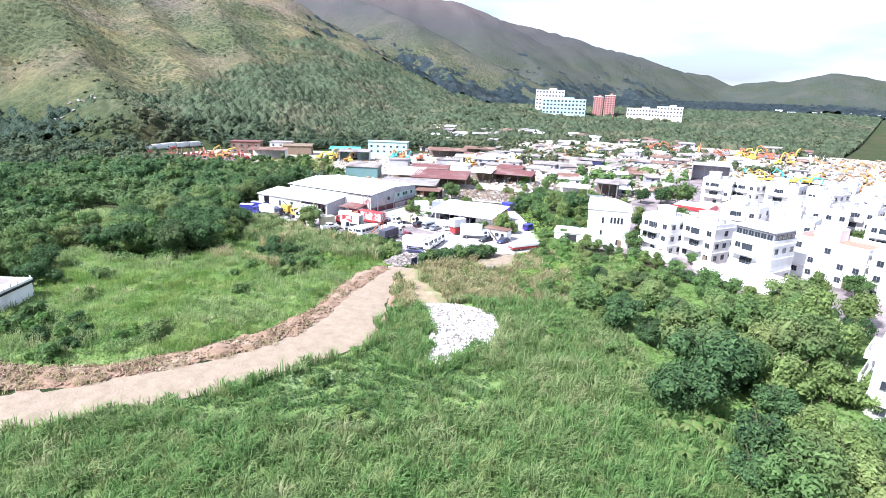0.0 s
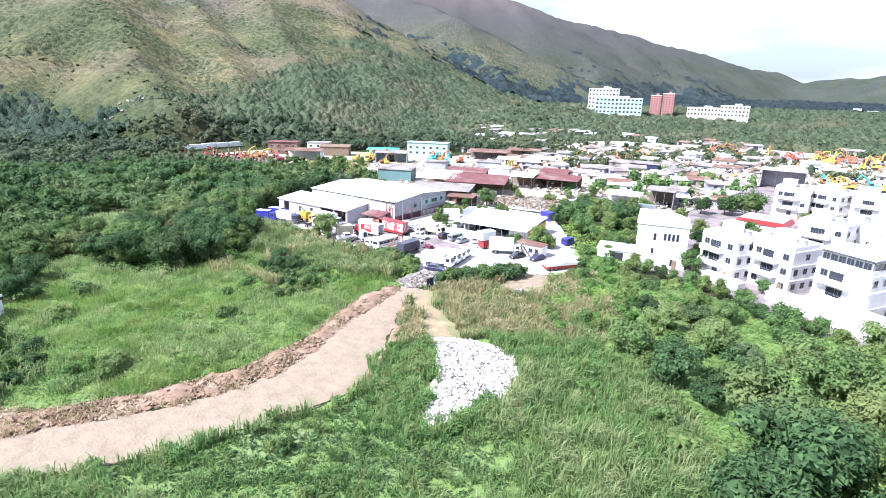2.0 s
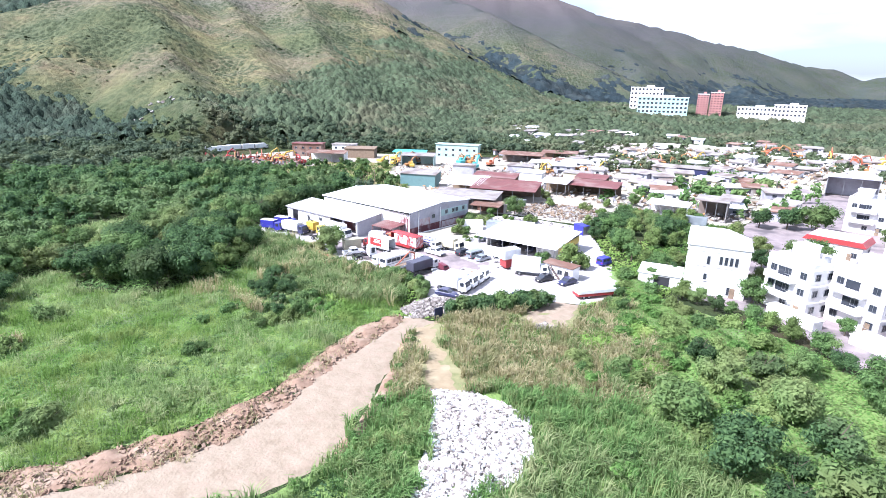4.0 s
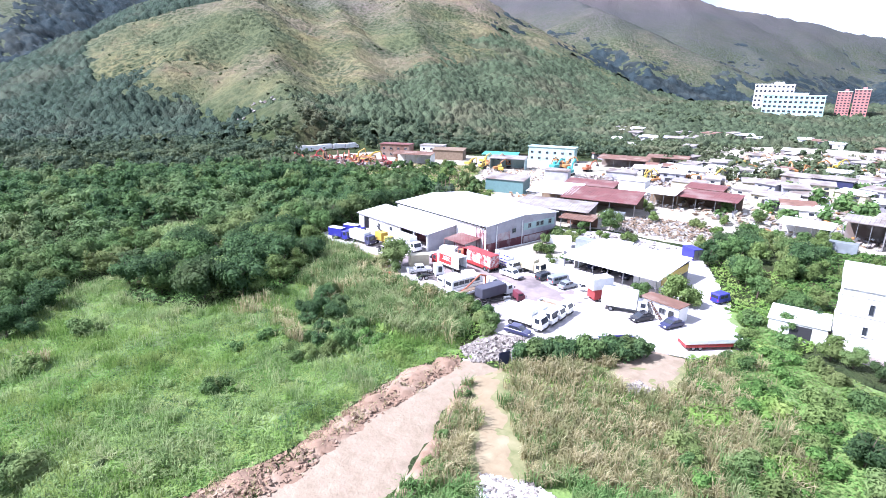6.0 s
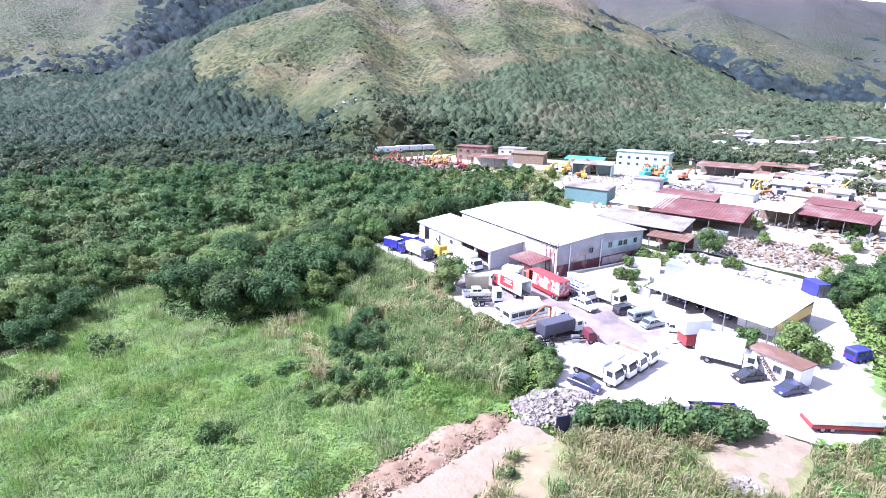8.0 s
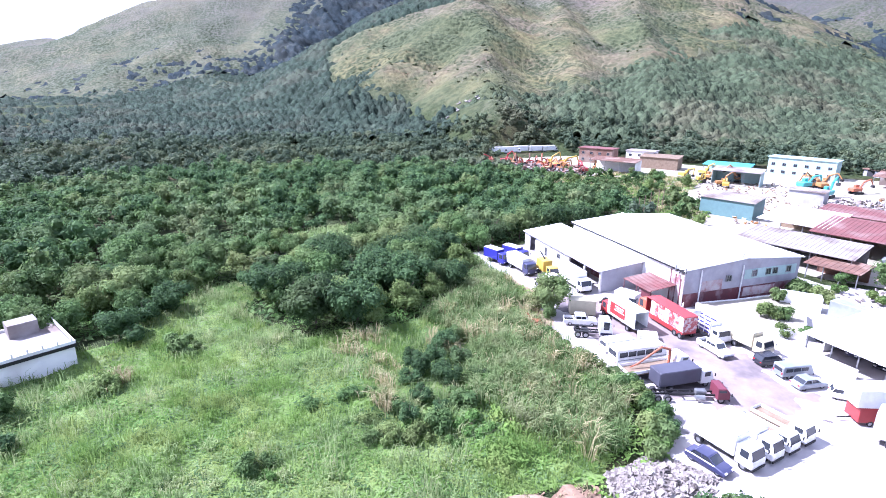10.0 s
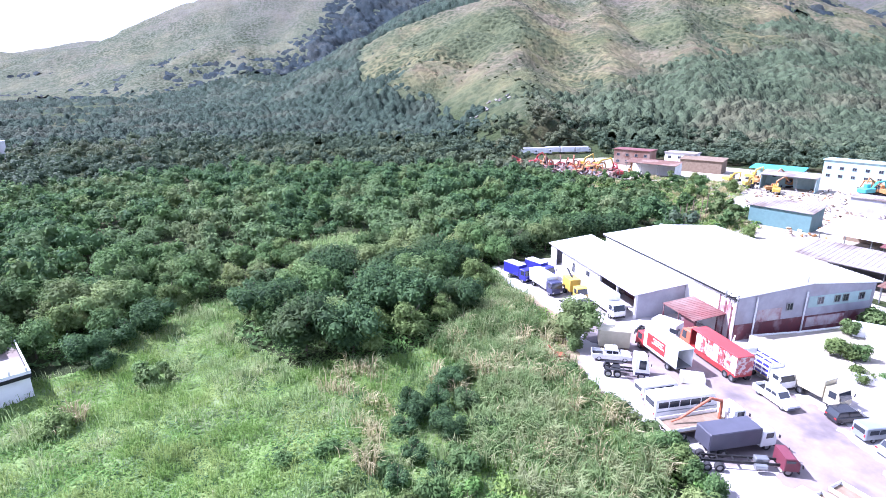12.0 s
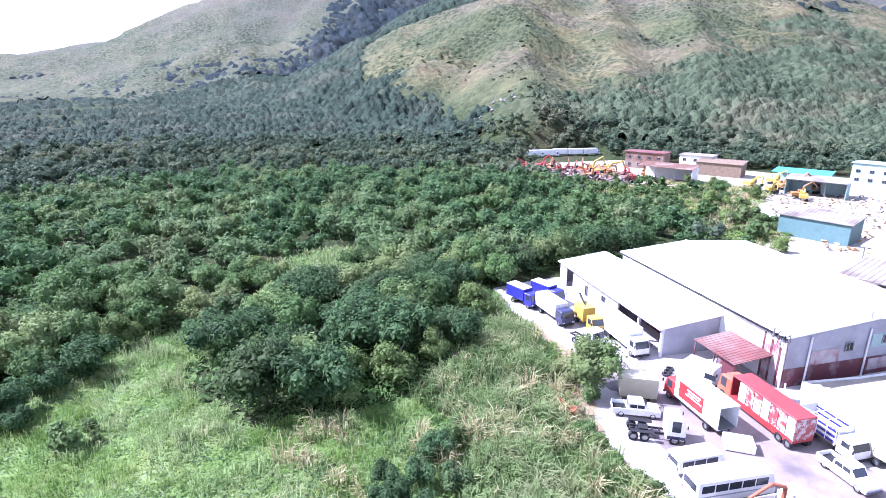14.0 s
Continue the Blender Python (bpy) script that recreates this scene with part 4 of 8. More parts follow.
def wood_mass(name, pts, size, leaves, leaf, lobes, material, label, seed):
    """Many tree crowns joined, for a wood in which nobody could count the trees."""
    r = np.random.RandomState(seed)
    forms = []
    for _ in range(7):
        if leaves:
            forms.append(crown(r, 1.15, 1.6, 0.05, lobes + 3, leaves, leaf, ICO1))
        else:
            forms.append(join([(ICO1[0] * (0.62 + 0.6 * r.rand(len(ICO1[0]), 1)) * (0.74, 0.74, 0.5) * r.uniform(0.6, 1.0) + (r.uniform(-0.7, 0.7), r.uniform(-0.7, 0.7), 0.1 + 0.5 * r.rand()), ICO1[1]) for _ in range(lobes)]))
    vs, fs, o = [], [], 0
    zz = gz(pts[:, 0], pts[:, 1])
    for i, (px, py) in enumerate(pts):
        v, f = forms[r.randint(len(forms))]
        a, s = r.uniform(0, 6.283), size[i]
        c, q = math.cos(a) * s, math.sin(a) * s
        w = np.stack([v[:, 0] * c - v[:, 1] * q + px, v[:, 0] * q + v[:, 1] * c + py, v[:, 2] * s * r.uniform(0.85, 1.2) + zz[i]], 1)
        vs.append(w)
        fs.append(f + o)
        o += len(v)
    ob = arrays(name, np.concatenate(vs), np.concatenate(fs), material, smooth=not leaves)
    return tagged(ob, label, "woodland", kind="stuff")


pts = np.array(WEST_REST)
tint = fbm(pts[:, 0] / 22, pts[:, 1] / 22, 3, 77) + rs.uniform(-0.16, 0.16, len(pts)) - 0.0012 * (np.hypot(pts[:, 0] + 60, pts[:, 1] - 80) - 110)
for side, mat, what in ((tint < -0.05, "leaf_dark", "dark green woodland beyond the meadow"), ((tint >= -0.05) & (tint < 0.06), "leaf", "mid-green woodland beyond the meadow"), (tint >= 0.06, "leaf_pale", "lighter feathery woodland beyond the meadow")):
    wood_mass("woodland", pts[side], 4.2 * rs.uniform(0.5, 1.2, side.sum()), 330, 0.13, 3, mat, what, 31)


def far_points(n, d0, d1, a0, a1, seed):
    r = np.random.RandomState(seed)
    a, d = np.radians(r.uniform(a0, a1, n)), r.uniform(d0, d1, n)
    return EX + d * np.sin(a), EY + d * np.cos(a), np.degrees(a), d, r


BUILT = [WORKS, [(-280, 202), (-280, 250), (-314, 252), (-314, 204)], TOWN, FAR_WORKS, WOOD_WEST, WOOD_EAST, WOOD_MID, [(-150, 178), (-150, 225), (-232, 205), (-235, 182)]]


def wooded(x, y, r):
    """Which places carry a tree, and how well grown it is."""
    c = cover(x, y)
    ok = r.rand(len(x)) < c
    for q in BUILT:
        ok &= ~inside(q, x, y)
    ok &= ~(inside(FLAT, x, y) & (x > -262))
    return ok & (edge_distance(WORKS, x, y) > 3) & ((x < -262) | (edge_distance(FLAT, x, y) > 3)), 0.35 + 0.65 * c


x, y, az, d, r = far_points(5600, 165, 400, -124, 14, 51)
ok, grown = wooded(x, y, r)
tint = fbm(x / 45, y / 45, 3, 61) + r.uniform(-0.14, 0.14, len(x))
for side, mat, what in ((ok & (tint < 0.03), "woods_dark", "dense dark woodland at the foot of the mountain"), (ok & (tint >= 0.03), "woods", "paler woodland at the foot of the mountain")):
    wood_mass("woodland", np.stack([x, y], 1)[side], (rs.uniform(2.6, 5.0, len(x)) * grown)[side], 96, 0.19, 1, mat, what, 32)
fx, fy = scatter([(-78, 214), (-15, 225), (-8, 335), (-80, 335)], 8.5, 57)
ok = fbm(fx / 22, fy / 22, 3, 48) > -0.03
wood_mass("woodland", np.stack([fx, fy], 1)[ok], rs.uniform(1.6, 3.6, ok.sum()), 70, 0.34, 4, "leaf", "trees and scrub between the works sheds", 37)
fx, fy, az, d, r = far_points(900, 255, 640, -32, 13, 54)
ok = (fbm(fx / 40, fy / 40, 3, 47) > -0.02) & ~inside(TOWN, fx, fy) & ~inside(FLAT, fx, fy)
wood_mass("woodland", np.stack([fx, fy], 1)[ok], rs.uniform(2.0, 4.2, ok.sum()), 46, 0.42, 3, "woods", "scattered trees between the distant works", 35)


def nearest_crown(x, y, spacing):
    """For each place the nearest tree of a jittered lattice: its distance, its middle and a number of its own."""
    ix, iy = np.floor(x / spacing), np.floor(y / spacing)
    best, mx, my, own = np.full(x.shape, 1e9), np.zeros(x.shape), np.zeros(x.shape), np.zeros(x.shape)
    for a in (-1, 0, 1):
        for b in (-1, 0, 1):
            jx, jy = ix + a, iy + b
            cx, cy = (jx + 0.15 + 0.7 * lattice(jx, jy, 5)) * spacing, (jy + 0.15 + 0.7 * lattice(jx, jy, 6)) * spacing
            q = np.hypot(x - cx, y - cy)
            near = q < best
            best, mx, my, own = np.where(near, q, best), np.where(near, cx, mx), np.where(near, cy, my), np.where(near, lattice(jx, jy, 7), own)
    return best, mx, my, own


def canopy(a0, a1, step, radii, spacing, tall, material, label):
    """The closed roof of a wood seen from afar: one sheet domed over every tree, broken where trees stand apart."""
    a, r = np.meshgrid(np.radians(np.arange(a0, a1, step)), radii, indexing="ij")
    x, y = EX + r * np.sin(a), EY + r * np.cos(a)
    x, y = x + 1.2 * fbm(x / 3.1, y / 3.1, 2, 71), y + 1.2 * fbm(x / 3.1, y / 3.1, 2, 72)
    dist, mx, my, own = nearest_crown(x, y, spacing)
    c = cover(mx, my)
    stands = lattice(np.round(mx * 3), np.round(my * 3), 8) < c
    for q in BUILT:
        stands &= ~inside(q, mx, my)
    stands &= ~(inside(FLAT, mx, my) & (mx > -262))
    wide = spacing * (0.46 + 0.22 * own) * (0.55 + 0.45 * c)
    dome = np.sqrt(np.clip(1 - (dist / wide) ** 2, 0, 1))
    top = tall * (0.45 + 0.75 * lattice(np.round(mx * 3), np.round(my * 3), 9)) * (0.45 + 0.55 * c)
    floor = np.where(c > 0.85, 0.04 * tall, -0.8)
    lift = np.where(stands, np.maximum(top * dome + 1.5 * fbm(x / 2.0, y / 2.0, 3, 73), floor), floor)
    z = gz(x, y) + lift
    n, k = x.shape
    idx = np.arange(n * k).reshape(n, k)
    up = lift > -0.5
    keep = up[:-1, :-1] | up[1:, :-1] | up[1:, 1:] | up[:-1, 1:]
    f = np.stack([idx[:-1, :-1], idx[:-1, 1:], idx[1:, 1:], idx[1:, :-1]], -1)[keep][:, ::-1]
    used, inv = np.unique(f, return_inverse=True)
    v = np.stack([x, y, z], -1).reshape(-1, 3)[used]
    ob = arrays("woodland", v, inv.reshape(f.shape), material, smooth=True)
    ob.data.attributes.new("tint", "FLOAT", "POINT").data.foreach_set("value", own.ravel()[used].astype("f"))
    return tagged(ob, label, "woodland", kind="stuff")


canopy(-124, -66, 0.19, np.concatenate([np.arange(372, 640, 1.9), np.arange(640, 900, 3.0)]), 5.6, 6.0, "canopy_dark", "dense dark forest below the western mountain")
canopy(-66, 14, 0.17, np.concatenate([np.arange(372, 640, 1.7), np.arange(640, 900, 2.7)]), 5.0, 4.8, "canopy", "olive-green woods on the lower slopes of the mountain")
canopy(-124, -60, 0.22, np.arange(885, 1560, 5.0), 8.5, 7.5, "canopy_hazed", "distant forest on the western mountain")
canopy(-60, 14, 0.24, np.arange(885, 2000, 8.0), 11.0, 7.5, "canopy_hazed", "distant woods along the valley's end")
# scattered bushes on the open slopes
x, y, az, d, r = far_points(10000, 330, 1050, -118, -20, 56)
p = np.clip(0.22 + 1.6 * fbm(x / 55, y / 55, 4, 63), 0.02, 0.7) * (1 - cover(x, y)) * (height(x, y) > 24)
ok = r.rand(len(x)) < p
wood_mass("hill_scrub", np.stack([x, y], 1)[ok], rs.uniform(0.9, 2.3, ok.sum()), 0, 0, 2, "scrub", "low bushes dotted over the grassy slopes", 58)


def ragged(x, y):
    """Places shifted about a little, so that growth ends in an uneven edge."""
    return x + 5.0 * fbm(x / 2.4, y / 2.4, 3, 7), y + 5.0 * fbm(x / 2.4, y / 2.4, 3, 8)


def blades(name, poly, per, h0, h1, wide, material, label, seed, avoid=(), lumps=4.0, bend=0.75, drift=None, tuft=0.0, mat=0.0):
    """Tall grass: bent tapering blades, three triangles each, standing in tufts."""
    r = np.random.RandomState(seed)
    xs = [p[0] for p in poly]
    ys = [p[1] for p in poly]
    n = int((max(xs) - min(xs)) * (max(ys) - min(ys)) * per)
    x, y = r.uniform(min(xs), max(xs), n), r.uniform(min(ys), max(ys), n)
    a = r.uniform(0, 6.283, n)
    high = np.ones(n)
    if tuft:
        k = max(1, n // 60)
        own = r.randint(0, k, n)
        cx, cy, ch = r.uniform(min(xs), max(xs), k), r.uniform(min(ys), max(ys), k), r.uniform(0.7, 1.25, k)
        loose = r.rand(n) < 0.2
        q = tuft * np.sqrt(r.rand(n)) * ch[own]
        x, y = np.where(loose, x, cx[own] + np.cos(a) * q), np.where(loose, y, cy[own] + np.sin(a) * q)
        high = np.where(loose, 0.75, ch[own] * (1.12 - 0.3 * (q / tuft) ** 2))
        a = a + r.normal(0, 0.5, n)
    jx, jy = ragged(x, y)
    ok = inside(poly, jx, jy) & (r.rand(n) < 0.45 + 1.6 * (fbm(x / lumps, y / lumps, 3, seed) + 0.25))
    for q in avoid:
        ok &= ~inside(q, jx, jy)
    if drift:
        ok &= (fbm(x / 11, y / 11, 4, 90) * drift + r.normal(0, 0.05, n)) > -0.02
    x, y, a, high = x[ok], y[ok], a[ok], high[ok]
    n = len(x)
    z = gz(x, y) - 0.08 + mat * relief(x, y) * np.clip(edge_distance(MEADOW, x, y) / 2.5, 0, 1)
    h = r.uniform(h0, h1, n) * high * (0.75 + 1.1 * (fbm(x / 6, y / 6, 3, seed + 3) + 0.25))
    bx, by = np.cos(a) * h * bend * r.uniform(0.3, 1, n) + 0.1 * h, np.sin(a) * h * bend * r.uniform(0.3, 1, n)
    t = a + 1.57 + r.uniform(-0.5, 0.5, n)
    wx, wy = np.cos(t) * wide / 2, np.sin(t) * wide / 2
    p = lambda sx, k, up: np.stack([x + sx * wx + bx * k, y + sx * wy + by * k, z + h * up], 1)
    v = np.stack([p(-1, 0, 0), p(1, 0, 0), p(0.9, 0.28, 0.72), p(-0.9, 0.28, 0.72), p(0, 1, 0.86)], 1).reshape(-1, 3)
    i = np.arange(n)[:, None] * 5
    f = np.concatenate([i + [0, 1, 2], i + [0, 2, 3], i + [3, 2, 4]], 1).reshape(-1, 3)
    return tagged(arrays(name, v, f, material), label, "grass", kind="stuff")


def carpet(name, poly, per, leaf, scale, material, label, seed, avoid=(), drift=None):
    """A closed mat of leaves lying over the humps, each leaf facing as the mat does."""
    r = np.random.RandomState(seed)
    xs = [p[0] for p in poly]
    ys = [p[1] for p in poly]
    n = int((max(xs) - min(xs)) * (max(ys) - min(ys)) * per)
    x, y = r.uniform(min(xs), max(xs), n), r.uniform(min(ys), max(ys), n)
    jx, jy = ragged(x, y)
    ok = inside(poly, jx, jy)
    for q in avoid:
        ok &= ~inside(q, jx, jy)
    if drift:
        ok &= fbm(x / drift[0], y / drift[0], 4, drift[1]) + r.normal(0, 0.03, n) > drift[2]
    x, y = x[ok], y[ok]
    e = 0.25
    h = relief(x, y)
    gx, gy = (relief(x + e, y) - h) / e * scale, (relief(x, y + e) - h) / e * scale
    fade = np.clip(edge_distance(poly, x, y) / 2.5, 0.15, 1)
    z = gz(x, y) + 0.12 + scale * fade * h + r.uniform(-0.1, 0.14, len(x))
    nrm = np.stack([r.normal(0, 0.24, len(x)) - gx, r.normal(0, 0.24, len(x)) - gy, np.ones(len(x))], 1)
    v, f = leaf_cards(r, np.stack([x, y, z], 1), nrm, leaf)
    return tagged(arrays(name, v, f, material), label, "undergrowth", kind="stuff")


def creepers(name, poly, per, leaf, top, material, label, seed, avoid=()):
    """Low leafy growth: a mat of small leaves in soft humps."""
    r = np.random.RandomState(seed)
    xs = [p[0] for p in poly]
    ys = [p[1] for p in poly]
    n = int((max(xs) - min(xs)) * (max(ys) - min(ys)) * per)
    x, y = r.uniform(min(xs), max(xs), n), r.uniform(min(ys), max(ys), n)
    jx, jy = ragged(x, y)
    ok = inside(poly, jx, jy)
    for q in avoid:
        ok &= ~inside(q, jx, jy)
    x, y = x[ok], y[ok]
    hump = np.clip(0.35 + 1.8 * fbm(x / 3.2, y / 3.2, 4, seed), 0.05, 1)
    z = gz(x, y) + top * hump * r.uniform(0.55, 1.05, len(x))
    v, f = leaf_cards(r, np.stack([x, y, z], 1), np.stack([r.normal(0, 0.55, len(x)), r.normal(0, 0.55, len(x)), np.ones(len(x))], 1), leaf)
    return tagged(arrays(name, v, f, material), label, "undergrowth", kind="stuff")


REEDS = [(-85, 15), (-72, 22.5), (-65, 29.5), (-59, 37.2), (-53.2, 45.5), (-49, 55.6), (-46, 61), (-46, 68), (-50, 78), (-46, 82.5), (-40, 89), (-26, 97), (-33, 110), (-22, 99), (-12, 93), (-5, 80), (3, 73), (10, 64), (17, 53), (0, 20), (-60, 5)]
STRAW = [(-60, 97), (-55, 88), (-50, 79), (-45, 82.5), (-40, 89), (-26, 97), (-20, 99), (-22, 110), (-30, 124), (-36, 134), (-40, 124), (-47, 122), (-51, 115), (-57, 107.5), (-58.5, 104)]
MEADOW = [(-94, 33.5), (-85, 35), (-74, 41), (-68, 50), (-63.5, 60), (-62.8, 73), (-66.3, 85), (-68, 94), (-67, 102), (-70, 106), (-76, 113), (-86, 114), (-95, 113), (-105, 114), (-113, 120), (-127, 119), (-138, 121), (-114, 107),
          (-108, 96), (-107, 80), (-118, 72), (-137, 74), (-135, 65), (-128, 57), (-116, 54), (-112, 30)]
REEDS_YARD = [(-114, 106), (-135, 118), (-121, 119), (-103, 115), (-88, 114), (-78, 114), (-69, 108), (-70, 100), (-84, 95), (-99, 102), (-108, 97)]
patch("meadow_turf", MEADOW, "turf", 0.07, 0.7, "weedy green turf of the meadow", 0.3, 1.0, 11, hump=1.0)
patch("reed_turf", REEDS, "turf", 0.07, 1.0, "weedy green turf under the reeds", 0.3, 1.0, 12, hump=0.15)
SCRUB_GROUND = [(-34, 112), (-22, 97), (-12, 91), (-4, 78), (4, 71), (10, 62), (19, 50), (32, 50), (28, 70), (30, 95), (32, 106), (22, 119), (6, 121), (-10, 133), (-30, 138), (-40, 152), (-47, 150), (-38, 130)]
patch("scrub_turf", SCRUB_GROUND, "turf", 0.08, 1.0, "green undergrowth below the village", 0.3, 1.0, 15, hump=1.3)
patch("dry_turf", STRAW, "thatch", 0.06, 1.0, "dry thatch under the straw grass", 0.2, 1.0, 13)
holes = [ROAD, PATH, TURNOFF, RUBBLE, YARD, BANK]
WEEDS = [(-58, 39), (-52.2, 42), (-47.5, 55.1), (-44, 66), (-41.3, 65.2), (-36, 62), (-32.5, 61.9), (-23.1, 69.4), (-20, 60), (-22.6, 55.8), (-32.3, 46), (-39.5, 43.4), (-50, 38)]
blades("reeds", REEDS, 20, 1.3, 2.6, 0.105, "reed", "tall pale green reed grass in the foreground", 61, holes + [WEEDS], tuft=1.15, drift=1)
blades("reeds", REEDS, 24, 1.2, 2.4, 0.105, "reed_dark", "fresh green reed grass in the foreground", 97, holes + [WEEDS], tuft=1.0, drift=-1)
blades("reeds", REEDS, 8, 1.2, 2.4, 0.105, "reed_dark", "fresh green reeds between the pale ones", 98, holes + [WEEDS], tuft=1.0)
blades("reeds", WEEDS, 22, 0.5, 1.5, 0.10, "reed_dark", "deep green grass between the pale reeds", 73, holes, tuft=0.6)
creepers("weeds", WEEDS, 9, 0.30, 1.1, "leaf_dark", "low dark broad-leaved weeds beside the track", 79, holes)
blades("dry_grass", BANK, 12, 0.4, 1.1, 0.08, "straw", "dry grass and roots on the soil bank", 74, (ROAD,), lumps=2.5, bend=1.0)
blades("meadow_grass", MEADOW, 15, 0.7, 1.5, 0.065, "creeper", "fine bright grass standing in the meadow", 75, holes, lumps=3.0, drift=1, tuft=1.3, mat=0.95)
blades("meadow_grass", MEADOW, 9, 0.9, 2.0, 0.07, "reed", "deeper green grass in drifts over the meadow", 87, holes, lumps=3.0, drift=-1, tuft=1.3, mat=0.95)
blades("dry_grass", STRAW, 30, 0.9, 2.2, 0.085, "straw", "straw-coloured tall dry grass beside the track", 62, holes, tuft=0.95)
blades("reeds", STRAW, 11, 0.8, 1.9, 0.09, "reed_dark", "green clumps growing through the dry grass", 82, holes, drift=-1, tuft=0.95)
blades("reeds", REEDS_YARD, 12, 1.5, 2.8, 0.11, "reed_dark", "green reeds between meadow and truck yard", 63, holes, tuft=1.1, drift=1, mat=0.9)
blades("reeds", REEDS_YARD, 20, 1.5, 2.9, 0.11, "reed", "pale reeds between meadow and truck yard", 88, holes, tuft=1.1, drift=-1, mat=0.9)
blades("reeds", REEDS_YARD, 10, 1.6, 3.0, 0.10, "reed", "taller pale reeds before the truck yard", 89, holes, tuft=0.8, mat=0.9)
blades("dry_grass", REEDS_YARD, 4, 1.6, 3.0, 0.10, "straw", "straw-coloured plumes among the reeds", 78, holes, tuft=0.6, mat=0.9)
WOOD_EDGE = [(-118, 50), (-130, 57), (-138, 73), (-119, 75), (-111, 79), (-106, 85), (-107, 99), (-116, 109), (-127, 116), (-141, 122), (-150, 124), (-130, 100), (-124, 86), (-150, 80), (-146, 56), (-124, 44)]
carpet("undergrowth", WOOD_EDGE, 11, 0.26, 1.1, "leaf_bright", "leafy green undergrowth along the wood's edge", 99, (LEFT_PLOT,))
blades("reeds", [(-84, 78), (-62.5, 70), (-64, 62), (-70, 47), (-78, 39), (-90, 37), (-88, 60)], 5, 0.5, 1.2, 0.10, "reed", "rough grass along the soil bank", 64, holes, tuft=0.6, mat=0.9)
blades("reeds", CLEARING, 8, 1.2, 2.2, 0.16, "reed", "pale reeds in a woodland clearing", 65)
BANK_SCRUB = [(-102, 36), (-87, 36), (-77, 42), (-70.5, 50), (-66.5, 60), (-66, 70), (-69, 70), (-72, 62), (-79, 55), (-86, 50), (-95, 50), (-102, 46)]
creepers("undergrowth", BANK_SCRUB, 11, 0.27, 1.9, "leaf", "rank bushy weeds behind the soil bank", 91, holes)
creepers("undergrowth", BANK_SCRUB, 5, 0.27, 2.1, "leaf_yellow", "yellow-green creepers behind the soil bank", 92, holes)
for px, py, sz in ((-92, 47, 1.1), (-86, 45, 1.2), (-80, 47, 1.0), (-75, 49, 0.9), (-98, 42, 1.2), (-72, 57, 0.8), (-83, 41, 1.1), (-90, 40, 1.2)):
    plant("kfgk"[int(sz * 10) % 4], px, py, sz, group="bushes behind the soil bank")
carpet("meadow_creepers", MEADOW, 26, 0.20, 1.0, "creeper", "bright green creeping weeds matted over the meadow", 66, holes)
carpet("meadow_creepers", MEADOW, 14, 0.23, 1.12, "leaf_pale", "paler leaves in drifts among the meadow creepers", 93, holes, (6.0, 301, 0.06))
carpet("meadow_creepers", MEADOW, 16, 0.23, 1.15, "leaf_bright", "dark broad-leaved weeds in drifts over the meadow", 95, holes, (4.5, 302, 0.08))
# dark leaves in noise drifts put the look of shaded hollows into the colour
carpet("meadow_creepers", MEADOW, 14, 0.23, 1.15, "leaf_dark", "dark leaves in drifts, standing in for shade in meadow hollows", 96, holes, (3.2, 303, 0.14))
BORDER = [(-143, 112), (-60, 98), (-44, 105), (-32, 118), (-30, 150), (-36, 175), (-52, 182), (-60, 172), (-46, 147), (-40, 140), (-38, 132), (-48, 122), (-60, 106), (-67, 110), (-80, 116), (-93, 114), (-103, 116), (-112, 121), (-127, 119), (-141, 121)]
creepers("weeds", BORDER, 7, 0.40, 1.0, "creeper", "rank weeds round the yard's edge", 71, holes)
for n, (cx, cy, rr) in enumerate(((-100, 86.5, 5.5), (-93, 87, 4.5), (-86, 85.5, 3.0), (-103, 55, 3.0), (-97, 97.5, 3.5))):
    ring = [(cx + rr * math.cos(k * 0.7) * (1 + 0.3 * math.sin(3 * k)), cy + rr * math.sin(k * 0.7) * (0.8 + 0.2 * math.cos(2 * k))) for k in range(9)]
    blades("dry_grass", ring, 8, 1.3, 2.6, 0.09, "straw", "tan drying reeds in the meadow", 210 + n, holes, tuft=0.8, mat=0.9)
patch("yard_verge", [(-128, 117.5), (-112, 119.5), (-103, 114.3), (-93, 111.8), (-85, 112.8), (-85, 116.5), (-93, 117), (-103, 119), (-112, 124), (-127, 121.5)], "trodden", 0.09, 0.8, "dry earth verge along the yard", 0.3, 1.2, 14)
blades("dry_grass", [(-112, 119), (-100, 114), (-92, 112.5), (-86, 113), (-84, 115), (-92, 116), (-101, 119.5), (-113, 124)], 22, 0.6, 1.5, 0.09, "straw", "dry grass at the yard's edge", 72, holes)
carpet("undergrowth", SCRUB_GROUND, 14, 0.25, 1.3, "leaf_bright", "matted green scrub below the houses", 83, (TOWN, YARD))
carpet("undergrowth", SCRUB_GROUND, 8, 0.25, 1.35, "leaf_yellow", "yellow-green leaves in the scrub below the houses", 94, (TOWN, YARD))
creepers("undergrowth", WOOD_WEST, 2.0, 0.6, 1.3, "leaf", "leafy undergrowth at the wood's edge", 70, ([(-150, 128), (-150, 200), (-300, 200), (-300, -70), (-150, -70)], LEFT_PLOT))
creepers("undergrowth", REEDS, 4.0, 0.22, 0.9, "leaf_bright", "broad-leaved weeds among the reeds", 68, holes + [WEEDS])
GARDEN = [(-45, 147), (-34, 142), (-29, 158), (-24, 190), (-28, 214), (-50, 212), (-46, 182), (-41, 162)]
